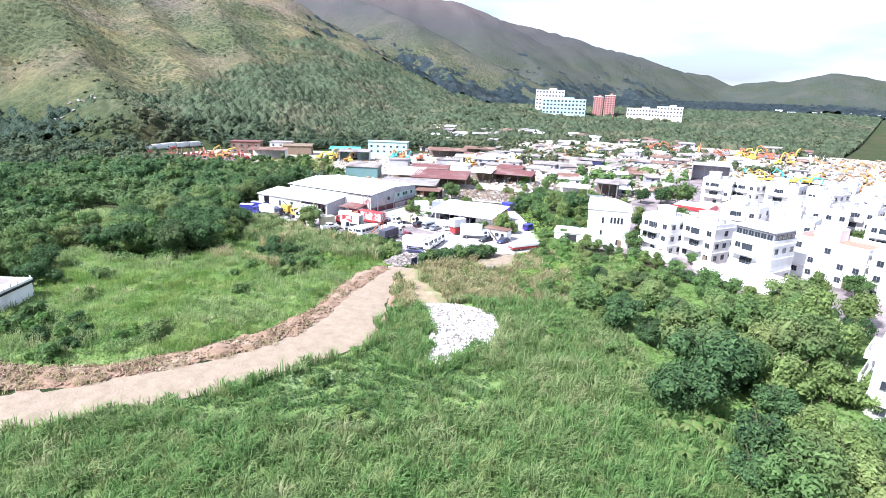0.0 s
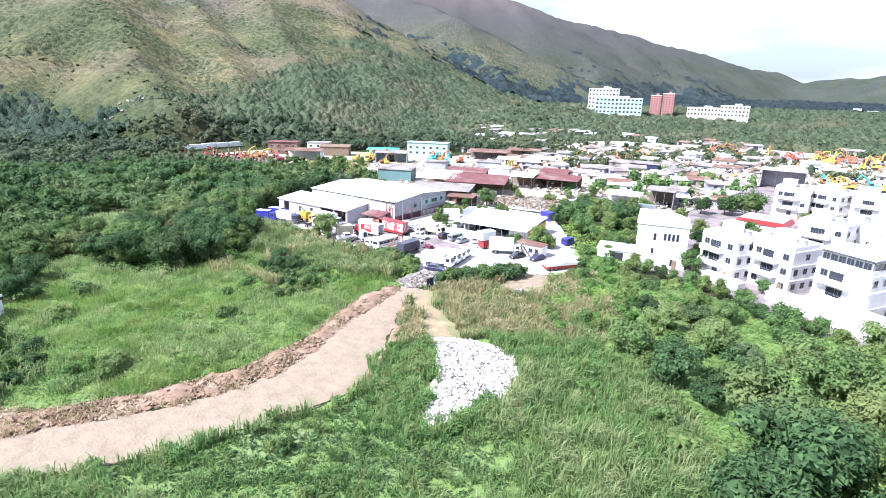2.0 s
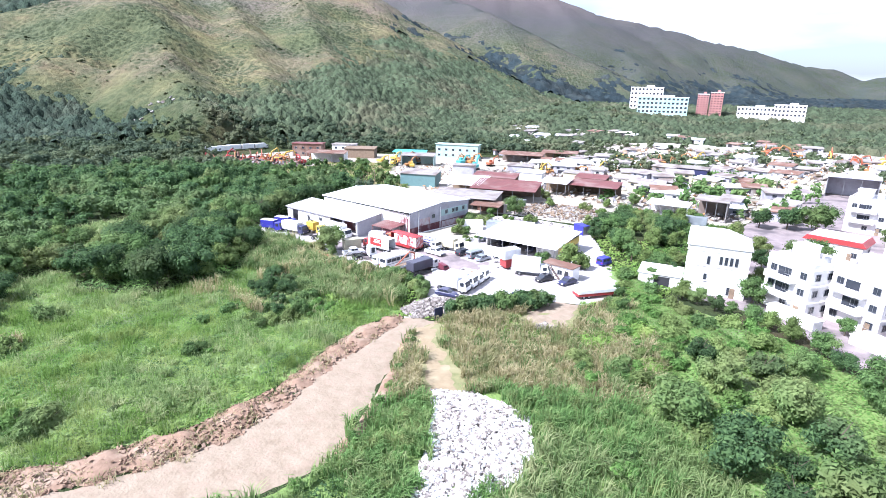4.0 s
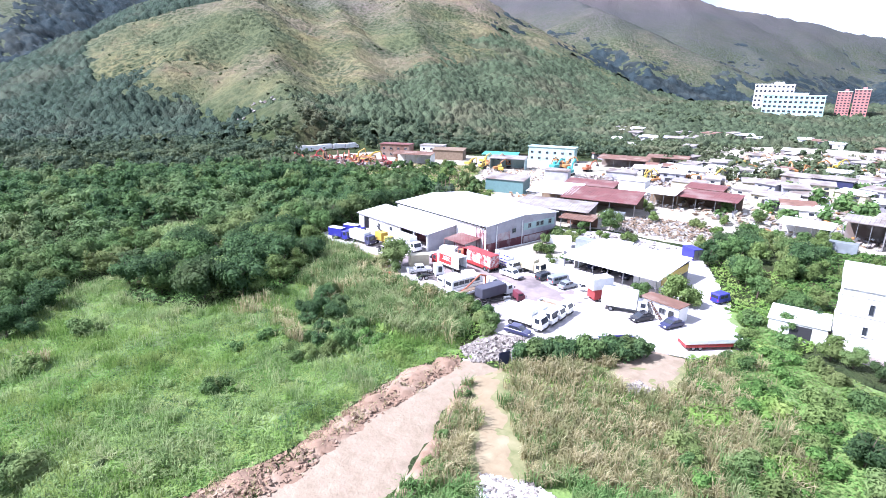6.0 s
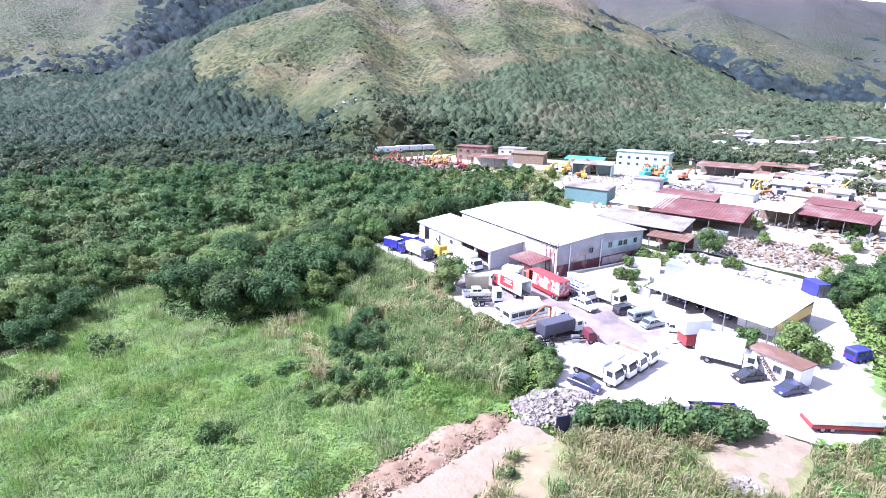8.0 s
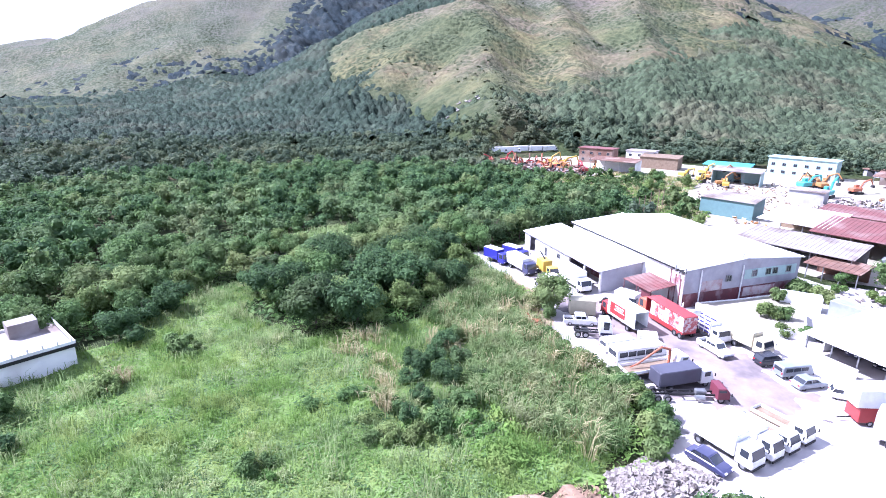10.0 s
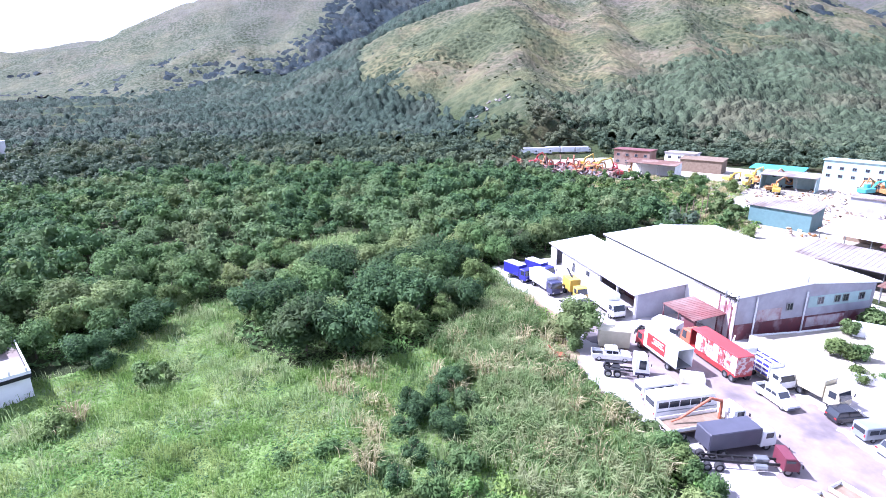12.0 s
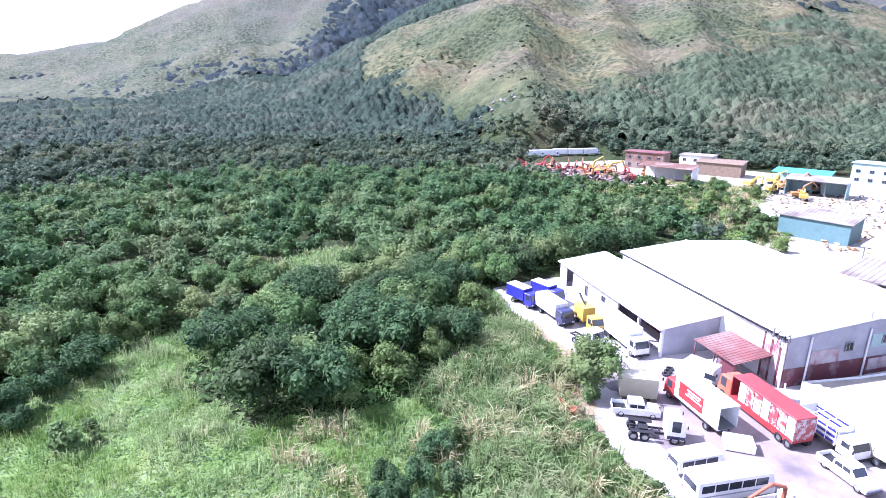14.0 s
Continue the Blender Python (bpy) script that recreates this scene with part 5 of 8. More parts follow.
creepers("undergrowth", GARDEN, 6, 0.45, 1.2, "leaf_bright", "rank garden growth beside the lane", 76, (TOWN, YARD))
x, y = scatter(GARDEN, 5.5, 77)
for n in range(len(x)):
    if not inside(YARD, x[n], y[n]) and not inside(TOWN, x[n], y[n]):
        plant("ghfecba"[rs.randint(7)], x[n], y[n], rs.uniform(0.5, 0.85), group="bushes beside the lane")
x, y = scatter([(-150, 180), (-142, 183), (-158, 210), (-205, 224), (-236, 203), (-232, 184)], 6.0, 78)
wood_mass("woodland", np.stack([x, y], 1), rs.uniform(1.0, 2.8, len(x)), 80, 0.32, 4, "leaf", "scrub and small trees behind the warehouse", 39)
WASTE = [(-150, 186), (-139, 190), (-150, 204), (-166, 206), (-196, 250), (-212, 240), (-226, 226), (-214, 206), (-232, 186), (-200, 190)]
creepers("undergrowth", WASTE, 4, 0.5, 1.2, "creeper", "weedy waste ground before the scrap yard", 84)
blades("dry_grass", WASTE, 5, 0.8, 1.8, 0.16, "straw", "dry grass on the waste ground", 85, tuft=0.9)
x, y = scatter(WASTE, 11.0, 86)
for n in range(len(x)):
    plant("fhfce"[rs.randint(5)], x[n], y[n], rs.uniform(0.5, 0.9), group="bushes on the waste ground")
creepers("undergrowth", [(-150, 178), (-142, 182), (-160, 213), (-205, 226), (-238, 203), (-232, 182)], 3, 0.5, 1.0, "leaf", "weedy ground behind the warehouse", 69)

# ---- buildings ----
def sheet_roof(bm, outline, z, thick=0.12):
    """A thin roof sheet over four corners with their heights."""
    top = [bm.verts.new((x, y, h + z)) for x, y, h in outline]
    low = [bm.verts.new((x, y, h + z - thick)) for x, y, h in outline]
    bm.faces.new(top)
    bm.faces.new(low[::-1])
    for i in range(len(top)):
        j = (i + 1) % len(top)
        bm.faces.new((top[j], top[i], low[i], low[j]))
    bmesh.ops.recalc_face_normals(bm, faces=bm.faces)
    return bm


def ribbed_roof(bm, x0, x1, ya, yb, za, zb, thick=0.14, pitch=0.9, rib=0.07):
    """A ribbed metal roof, one folded sheet from ya up to yb."""
    n = max(2, int(abs(x1 - x0) / pitch))
    prof = []
    for k in range(n):
        a = x0 + (x1 - x0) * k / n
        w = (x1 - x0) / n
        prof += [(a, 0), (a + w * 0.42, 0), (a + w * 0.5, rib), (a + w * 0.58, rib), (a + w * 0.66, 0)]
    prof.append((x1, 0))
    full = prof + [(x1, -thick), (x0, -thick)]
    f = [bm.verts.new((x, ya, za + z)) for x, z in full]
    b = [bm.verts.new((x, yb, zb + z)) for x, z in full]
    bm.faces.new(f)
    bm.faces.new(b[::-1])
    for i in range(len(f)):
        j = (i + 1) % len(f)
        bm.faces.new((f[j], f[i], b[i], b[j]))
    bmesh.ops.recalc_face_normals(bm, faces=bm.faces)
    return bm


def wall_x(bm, x, y0, y1, z0, z1, t=0.15):
    return box(bm, x, (y0 + y1) / 2, (z0 + z1) / 2, t, y1 - y0, z1 - z0)


def wall_y(bm, y, x0, x1, z0, z1, t=0.15):
    return box(bm, (x0 + x1) / 2, y, (z0 + z1) / 2, x1 - x0, t, z1 - z0)


def window_part(parent, m, w=1.2, h=1.2, name="window", bars=1):
    """A metal-framed window standing proud of the wall, its pane set back. m: local x along the wall, -y outwards."""
    bm = bmesh.new()
    f = 0.07
    for sx in (-1, 1):
        box(bm, sx * (w / 2 - f / 2), -0.03, 0, f, 0.12, h)
    for sz in (-1, 1):
        box(bm, 0, -0.03, sz * (h / 2 - f / 2), w - 2 * f, 0.12, f)
    for k in range(bars):
        box(bm, -w / 2 + w * (k + 1) / (bars + 1), -0.02, 0, 0.05, 0.06, h - 2 * f)
    ob = part(name, bm, "steel", parent, m=m)
    part("pane", one_box(0, 0.0, 0, w - 2 * f, 0.03, h - 2 * f), "glass", ob)
    return ob


def window_again(ob, parent, m):
    q = again("window", ob.data, parent, m)
    for c in ob.children:
        again("pane", c.data, q, c.matrix_basis.copy())
    return q


FACES = {"s": (0, -1, 0), "e": (1, 0, 90), "n": (0, 1, 180), "w": (-1, 0, -90)}


def on_face(w, d, face, along, z, out=0.0):
    """Where something sits on a wall of a w by d house."""
    nx, ny, yaw = FACES[face]
    half = (d if nx == 0 else w) / 2 + out
    tx, ty = math.cos(radians(yaw)), math.sin(radians(yaw))
    return pose(nx * half + tx * along, ny * half + ty * along, z, 0, 0, yaw)


def village_house(x, y, yaw, w, d, floors, label, wall="white_wall", balcony="s", seed=0, fh=3.05, roof="", extras=True, z=0.0):
    """A three-storey village house: walls, slabs, parapet, balconies, windows, stair head."""
    r = random.Random(seed)
    ob = thing("village_house", x, y, z, yaw, label, "house", "village houses")
    h = floors * fh
    part("wall", one_box(0, 0, h / 2 - 0.2, w, d, h + 0.4), wall, ob)
    for k in range(1, floors + 1):
        part("floor_slab", one_box(0, 0, k * fh, w + 0.24, d + 0.24, 0.2), "white_wall", ob)
    bm = bmesh.new()
    t = 0.14
    for s in (-1, 1):
        box(bm, s * (w / 2 - t / 2), 0, h + 0.1 + 0.5, t, d, 1.0)
        box(bm, 0, s * (d / 2 - t / 2), h + 0.1 + 0.5, w - 2 * t, t, 1.0)
    part("parapet", bm, wall, ob)
    if roof == "gable":
        bm = bmesh.new()
        prism(bm, [(-w / 2 - 0.3, h + 1.0), (w / 2 + 0.3, h + 1.0), (w / 2 + 0.3, h + 1.15), (w * 0.12, h + 2.6), (-w / 2 - 0.3, h + 2.6)], -d / 2 - 0.3, d / 2 + 0.3)
        part("roof", bm, "white_roof", ob)
    elif roof == "glazed":
        part("roof_room", one_box(0, 0, h + 1.5, w - 0.6, d - 0.6, 2.8), "grey_sheet", ob)
        for f, ln in (("s", w), ("e", d), ("w", d)):
            n = int(ln / 1.5)
            for k in range(n):
                window_part(ob, on_face(w - 0.6, d - 0.6, f, (k + 0.5) * (ln - 1.0) / n - (ln - 1.0) / 2, h + 1.75, 0.02), (ln - 1.0) / n - 0.1, 1.3)
        part("roof", one_box(0, 0, h + 3.05, w + 0.3, d + 0.3, 0.3), "white_roof", ob)
    elif roof == "terrace":
        part("roof_tiles", one_box(0, 0, h + 0.14, w - 0.4, d - 0.4, 0.08), "terracotta", ob)
        part("stair_head", one_box(-w * 0.2, d * 0.2, h + 1.5, w * 0.35, d * 0.4, 2.9), wall, ob)
    elif roof == "red":
        bm = bmesh.new()
        prism(bm, [(-w / 2 - 0.7, h + 0.5), (w / 2 + 0.7, h + 0.5), (w / 2 - 0.2, h + 1.7), (-w / 2 + 0.2, h + 1.7)], -d / 2 - 0.5, d / 2 + 0.5)
        part("roof", bm, "red_paint", ob)
        part("roof_deck", one_box(0, 0, h + 1.76, w - 0.8, d - 0.4, 0.12), "white_roof", ob)
    else:
        sx = r.choice((-1, 1))
        part("stair_head", one_box(sx * w * 0.24, d * 0.22, h + 1.35, w * 0.36, d * 0.36, 2.5), wall, ob)
        part("stair_head_roof", one_box(sx * w * 0.24, d * 0.22, h + 2.66, w * 0.36 + 0.4, d * 0.36 + 0.4, 0.14), "white_wall", ob)
        if extras:
            bm = bmesh.new()
            bmesh.ops.create_cone(bm, cap_ends=True, segments=12, radius1=0.6, radius2=0.6, depth=1.3, matrix=Matrix.Translation((-sx * w * 0.25, d * 0.2, h + 0.75)))
            part("water_tank", bm, "steel", ob)
    first = None
    for k in range(floors):
        zc = k * fh + 1.75
        if roof == "gable":
            break
        for f, ln in (("s", w), ("e", d), ("w", d)):
            n = max(2, int(ln / 2.8))
            for j in range(n):
                if r.random() < 0.34:
                    continue
                m = on_face(w, d, f, (j + 0.5) * ln / n - ln / 2, zc, 0.02)
                if first is None:
                    first = window_part(ob, m, 1.3, 1.3)
                else:
                    window_again(first, ob, m)
        if balcony and k > 0:
            bw = (w if balcony in "sn" else d) * 0.62
            m = on_face(w, d, balcony, -0.1 * w, k * fh + 0.1)
            bm = bmesh.new()
            box(bm, 0, -0.85, 0.02, bw, 1.5, 0.16)
            b = part("balcony", bm, "white_wall", ob, m=m)
            bm = bmesh.new()
            box(bm, 0, -1.56, 0.62, bw, 0.08, 1.05)
            for s in (-1, 1):
                box(bm, s * (bw / 2 - 0.04), -0.86, 0.62, 0.08, 1.32, 1.05)
            part("railing", bm, wall, b)
            part("balcony_door", one_box(0, -0.03, 1.15, bw * 0.42, 0.05, 2.2), "glass", b)
    part("door", one_box(0, 0, 0, 1.0, 0.08, 2.1), "wood", ob, m=on_face(w, d, "s", w * 0.3, 1.05, 0.03))
    return ob


def open_shed(x, y, yaw, w, d, h, rise, roof, label, closed="n", wall="grey_sheet", name="shed", posts=4, z=0.0, ribs=True):
    """A lean-to of posts and sheet roof, walled on the sides named in closed."""
    ob = thing(name, x, y, z, yaw, label, "shed")
    bm = ribbed_roof(bmesh.new(), -w / 2 - 0.4, w / 2 + 0.4, -d / 2 - 0.5, d / 2 + 0.5, h + 0.1, h + rise + 0.1)
    part("roof", bm, roof, ob)
    for k in range(posts):
        px = -w / 2 + 0.2 + k * (w - 0.4) / (posts - 1)
        part("post", tube(bmesh.new(), (px, -d / 2 + 0.1, -0.2), (px, -d / 2 + 0.1, h - 0.05), 0.1, n=6), "steel", ob)
    for f in closed:
        if f == "n":
            part("wall", wall_y(bmesh.new(), d / 2, -w / 2, w / 2, -0.2, h + rise - 0.06), wall, ob)
        if f == "s":
            part("wall", wall_y(bmesh.new(), -d / 2, -w / 2, w / 2, -0.2, h - 0.06), wall, ob)
        if f in "ew":
            bm = bmesh.new()
            s = 1 if f == "e" else -1
            c = [(s * w / 2, -d / 2, -0.2), (s * w / 2, d / 2, -0.2), (s * w / 2, d / 2, h + rise - 0.06), (s * w / 2, -d / 2, h - 0.06)]
            q = [bm.verts.new(p) for p in c] + [bm.verts.new((p[0] - s * 0.12, p[1], p[2])) for p in c]
            for a, b2, c2, d2 in ((0, 1, 2, 3), (7, 6, 5, 4), (0, 4, 5, 1), (1, 5, 6, 2), (2, 6, 7, 3), (3, 7, 4, 0)):
                bm.faces.new((q[a], q[b2], q[c2], q[d2]))
            bmesh.ops.recalc_face_normals(bm, faces=bm.faces)
            part("wall", bm, wall, ob)
    return ob


def warehouse():
    """White-roofed warehouse: a tall hall and a lower, longer range along its front."""
    ob = thing("warehouse", -96.3, 140.85, 0, -2.9, "large white-roofed metal warehouse with a dark red plinth", "warehouse")
    x0, x1, ym, yb = -35.7, -0.5, 0.5, 26.4
    he, hr = 6.85, 7.9
    yr = (ym + yb) / 2
    for a, b in ((ym - 0.5, yr), (yb + 0.5, yr)):
        part("hall_roof", ribbed_roof(bmesh.new(), x0 - 0.4, x1 + 0.5, a, b, he + 0.15, hr + 0.15), "white_roof", ob)
    part("ridge_cap", tube(bmesh.new(), (x0 - 0.4, yr, hr + 0.16), (x1 + 0.5, yr, hr + 0.16), 0.14, n=6), "white_roof", ob)
    part("hall_front_wall", wall_y(bmesh.new(), ym, x0, x1, -0.2, he), "white_wall", ob)
    # near-black strip in place of the shade between eave and low roof
    part("eave_flashing", one_box((x0 + x1) / 2, ym - 0.52, he - 0.16, x1 - x0 + 0.8, 0.06, 0.3), "chassis", ob, "dark strip for the shade under the hall eave")
    part("hall_back_wall", wall_y(bmesh.new(), yb, x0, x1, -0.2, he), "grey_sheet", ob)
    for xx in (x1, x0):
        bm = bmesh.new()
        o = [(ym + 0.08, 2.55), (yb - 0.08, 2.55), (yb - 0.08, he - 0.02), (yr, hr - 0.02), (ym + 0.08, he - 0.02)]
        a = [bm.verts.new((xx + 0.075, p, q)) for p, q in o]
        b = [bm.verts.new((xx - 0.075, p, q)) for p, q in o]
        bm.faces.new(a)
        bm.faces.new(b[::-1])
        for i in range(5):
            bm.faces.new((a[(i + 1) % 5], a[i], b[i], b[(i + 1) % 5]))
        bmesh.ops.recalc_face_normals(bm, faces=bm.faces)
        part("gable_wall", bm, "grey_sheet", ob)
        part("plinth", wall_x(bmesh.new(), xx + 0.02, ym + 0.08, yb - 0.08, -0.2, 2.55, 0.22), "red_wall", ob)
    part("mint_band", wall_x(bmesh.new(), x1 + 0.13, ym + 13.0, yb - 0.8, 3.9, 5.7, 0.04), "mint", ob, "faded mint-painted panel")
    for yy, zz in ((ym + 9.5, 4.5), (ym + 15.2, 4.9), (ym + 18.4, 4.9), (ym + 20.0, 4.9), (ym + 23.2, 4.9)):
        window_part(ob, pose(x1 + 0.17, yy, zz, 0, 0, 90), 1.15, 1.2)
    for yy in (ym + 12.4, ym + 3.3):
        part("downpipe", tube(bmesh.new(), (x1 + 0.24, yy, 0), (x1 + 0.24, yy, 6.6), 0.12), "white_paint", ob)
    for k in range(11):
        part("corner_cladding", wall_y(bmesh.new(), ym - 0.09, x1 - 3.3 + 0.31 * k, x1 - 3.02 + 0.31 * k, -0.2, 6.2 - 0.5 * (k * 7 % 3), 0.05), "streaked" if k % 4 else "red_wall", ob, "white cladding strip streaked with red" if k == 1 else "")
    part("worn_panel", wall_x(bmesh.new(), x1 + 0.12, ym + 3.8, ym + 8.2, 2.6, 4.5, 0.03), "streaked", ob, "worn whitewashed panel")
    part("worn_panel", wall_x(bmesh.new(), x1 + 0.16, ym + 13.2, ym + 20.5, 0.7, 2.3, 0.03), "streaked", ob, "worn whitewashed panel")
    bm = bmesh.new()
    for k in range(9):
        tube(bm, (x1 - 1.6 + 0.31 * k, ym - 0.7, 6.3 + 0.2 * (k % 3)), (x1 - 0.9 + 0.23 * (k * 5 % 7), ym - 0.2 - 0.3 * (k % 2), 7.3 - 0.22 * (k % 4)), 0.06, n=5)
    part("bracket", bm, "chassis", ob, "tangle of dark metal at the eave corner")
    # lower range
    lx0, lx1, yf = -41.1, -11.1, -8.7
    lf, lb = 4.2, 5.25
    part("low_roof", ribbed_roof(bmesh.new(), lx0 - 0.4, lx1 + 0.4, yf - 0.6, ym - 0.1, lf + 0.12, lb + 0.12), "white_roof", ob)
    part("gutter", tube(bmesh.new(), (lx0 - 0.4, yf - 0.66, lf - 0.02), (lx1 + 0.4, yf - 0.66, lf - 0.02), 0.1, n=6), "grey_sheet", ob)
    for a, b in ((-40.9, -39.0), (-36.4, -33.0), (-32.9, -22.2)):
        part("front_wall", wall_y(bmesh.new(), yf, a, b, -0.2, lf - 0.05), "white_wall", ob)
    part("lintel", wall_y(bmesh.new(), yf, -39.0, -36.4, 3.6, lf - 0.05), "white_wall", ob)
    for px in (lx0, -32.95, -22.0, -16.4, lx1):
        part("post", one_box(px, yf, lf / 2 - 0.1, 0.35, 0.35, lf + 0.1), "white_wall", ob)
    for xx in (lx1, lx0):
        bm = bmesh.new()
        c = [(xx, yf + 0.2, -0.2), (xx, ym - 0.1, -0.2), (xx, ym - 0.1, lb - 0.15), (xx, yf + 0.2, lf - 0.15)]
        q = [bm.verts.new(p) for p in c] + [bm.verts.new((p[0] - 0.14, p[1], p[2])) for p in c]
        for f in ((0, 1, 2, 3), (7, 6, 5, 4), (0, 4, 5, 1), (1, 5, 6, 2), (2, 6, 7, 3), (3, 7, 4, 0)):
            bm.faces.new([q[i] for i in f])
        bmesh.ops.recalc_face_normals(bm, faces=bm.faces)
        part("side_wall", bm, "grey_sheet", ob)
    window_part(ob, pose(-31.4, yf - 0.09, 2.0, 0, 0, 0), 1.0, 1.9)
    window_part(ob, pose(-26, yf - 0.09, 2.6, 0, 0, 0), 1.2, 1.0)
    part("partition", wall_y(bmesh.new(), yf + 4.5, -22.0, -16.6, -0.1, 3.4), "red_wall", ob, "dark red partition inside the open bay")
    # lean-to with a rusty roof in the corner
    part("lean_to_roof", ribbed_roof(bmesh.new(), -9.2, -2.0, -5.2, ym - 0.1, 3.15, 3.75, 0.08, 0.5, 0.05), "rust_roof", ob)
    part("lean_to_wall", wall_y(bmesh.new(), -4.6, -5.4, -2.2, -0.2, 3.0), "red_wall", ob)
    for px in (-9.0, -5.5, -2.1):
        part("post", one_box(px, -5.0, 1.5, 0.14, 0.14, 3.2), "red_wall", ob)
    for px, py, pz in ((-1.8, -0.4, 6.7), (-0.4, 12.6, 8.0)):
        part("roof_vent", tube(bmesh.new(), (px, py, pz - 0.3), (px, py, pz + 0.9), 0.12), "steel", ob)
    for px in (-31.0, -24.0):
        part("aerial", tube(bmesh.new(), (px, -0.3, 6.9), (px, -0.3, 8.3), 0.04, n=5), "steel", ob)
    return ob

warehouse()
shed = open_shed(-67.4, 152.9, 2, 20.5, 15.4, 3.5, 1.0, "white_roof", "open car shed with a broad white roof", "n", posts=7)
part("gable_panel", one_box(10.2, 1.0, 2.6, 0.1, 13.0, 1.7), "yellow_paint", shed, "yellow sheet gable panel")
part("side_wall", wall_x(bmesh.new(), -9.8, -4, 7.6, -0.2, 3.4), "white_wall", shed)
part("partition", wall_y(bmesh.new(), -3.0, 3.5, 9.8, -0.2, 3.3), "white_wall", shed)

# sheds and small works behind the warehouse
open_shed(-147, 209, 20, 15, 8, 5.0, 1.0, "old_roof", "teal metal shed with a pale sheet roof", "nsew", "teal")
open_shed(-122, 205, 18, 15, 16, 4.8, 1.2, "white_roof", "open shed with a pale sheet roof", "n", "wood")
open_shed(-105, 207, 18, 23, 16, 4.6, 1.2, "rust_roof", "broad workshop roofed in rusty red sheets", "n", "wood")
open_shed(-117, 219, 18, 17, 9, 5.8, 0.8, "rust_roof", "raised faded red roof over a workshop", "nw", "wood")
open_shed(-108, 185, 18, 22, 11, 4.2, 0.9, "old_roof", "low workshop with patched weathered roof", "n", "old_roof")
open_shed(-97, 181, 14, 9, 6, 3.0, 0.5, "brown_roof", "small lean-to of rusted sheets", "n", "brown_roof")
open_shed(-82, 235, 8, 18, 11, 4.4, 0.9, "rust_roof", "open timber barn with a red sheet roof", "nw", "wood")
open_shed(-95, 228, 10, 10, 9, 5.0, 0.8, "white_roof", "open shed beside the red-roofed barn", "n", "wood")
open_shed(-88, 247, 8, 12, 8, 5.2, 0.8, "rust_roof", "red sheet roof behind the barn", "n", "wood")
open_shed(-150, 246, 20, 10, 5, 4.4, 0.4, "old_roof", "blue-grey site hut with flat roof", "nsew", "grey_sheet")
open_shed(-152, 306, 18, 24, 10, 4.4, 1.0, "brown_roof", "long shed with a rust-brown roof", "ne", "old_roof")
open_shed(-140, 330, 18, 20, 9, 4.4, 0.8, "brown_roof", "dark-roofed shed below the wood", "n", "wood")
open_shed(-186, 256, 30, 17, 8, 5.2, 0.8, "old_roof", "open workshop with a pale blue-grey wall", "new", "mint")
open_shed(-226, 229, 32, 20, 8, 5.4, 0.8, "brown_roof", "dark open machine shed", "ne", "white_wall")
open_shed(-230, 258, 32, 17, 8, 5.2, 0.8, "wood", "timber shed below the mountain", "nsew", "wood")
open_shed(-205, 272, 30, 18, 9, 4.2, 0.6, "cyan_paint", "turquoise tarpaulin roof between sheds", "n", "mint")
open_shed(-118, 252, 10, 11, 6, 3.8, 0.5, "white_roof", "pale flat-roofed site hut", "nsew", "white_wall")
open_shed(-100, 262, 5, 12, 6, 4.2, 0.5, "old_roof", "cream site hut with grey roof", "nsew", "cream_paint")
open_shed(-132, 268, 15, 12, 6, 3.8, 0.5, "old_roof", "plain grey metal store hut", "nsew", "grey_sheet")


def works_house(x, y, yaw, w, d, h, wall, roof, label, rows=2):
    ob = thing("works_house", x, y, 0, yaw, label, "building")
    part("wall", one_box(0, 0, h / 2 - 0.2, w, d, h + 0.4), wall, ob)
    part("roof", one_box(0, 0, h + 0.16, w + 0.9, d + 0.9, 0.28), roof, ob)
    for k in range(rows):
        for j in range(max(2, int(w / 4))):
            n = max(2, int(w / 4))
            window_part(ob, on_face(w, d, "s", (j + 0.5) * w / n - w / 2, 1.7 + k * 3.1, 0.02), 1.4, 1.2)
    part("door", one_box(0, 0, 0, 1.1, 0.08, 2.1), "dark", ob, m=on_face(w, d, "s", w * 0.42, 1.05, 0.03))
    return ob


works_house(-190, 298, 22, 25, 8, 7.6, "mint", "mint", "two-storey mint green works office")
works_house(-257, 243, 32, 17, 8, 7.0, "brown_roof", "rust_roof", "two-storey brown building under a red roof")
works_house(-243, 258, 32, 13, 8, 6.6, "white_wall", "old_roof", "pale two-storey works building")

# village houses
HOUSE = "white three-storey village house with balconies and flat roof"
village_house(-24.4, 152.0, 10, 11.0, 10, 3, "white village house with a sloping roof end", balcony="", seed=1, roof="gable", fh=3.0)
gabled = [q for q in bpy.data.objects if q.get("label") == "white village house with a sloping roof end"][0]
for k, (al, zz) in enumerate(((-1.6, 7.2), (0.6, 7.4), (1.5, 7.4), (2.4, 7.4), (3.3, 7.4), (-1.8, 3.6), (2.6, 1.4))):
    window_part(gabled, on_face(11.0, 10, "s", al, zz, 0.02), 0.62, 1.7, bars=0)
part_house = thing("garden_shed", -34.0, 148.5, 0, 10, "low white annexe with a flat terrace roof", "shed")
part("wall", one_box(0, 0, 1.3, 8, 7, 3.0), "white_wall", part_house)
part("roof", one_box(0, 0, 2.9, 8.5, 7.5, 0.2), "white_wall", part_house)
# flat near-black panel in place of a shaded opening
part("opening", one_box(0.5, -3.52, 1.3, 3.0, 0.06, 2.2), "dark", part_house)
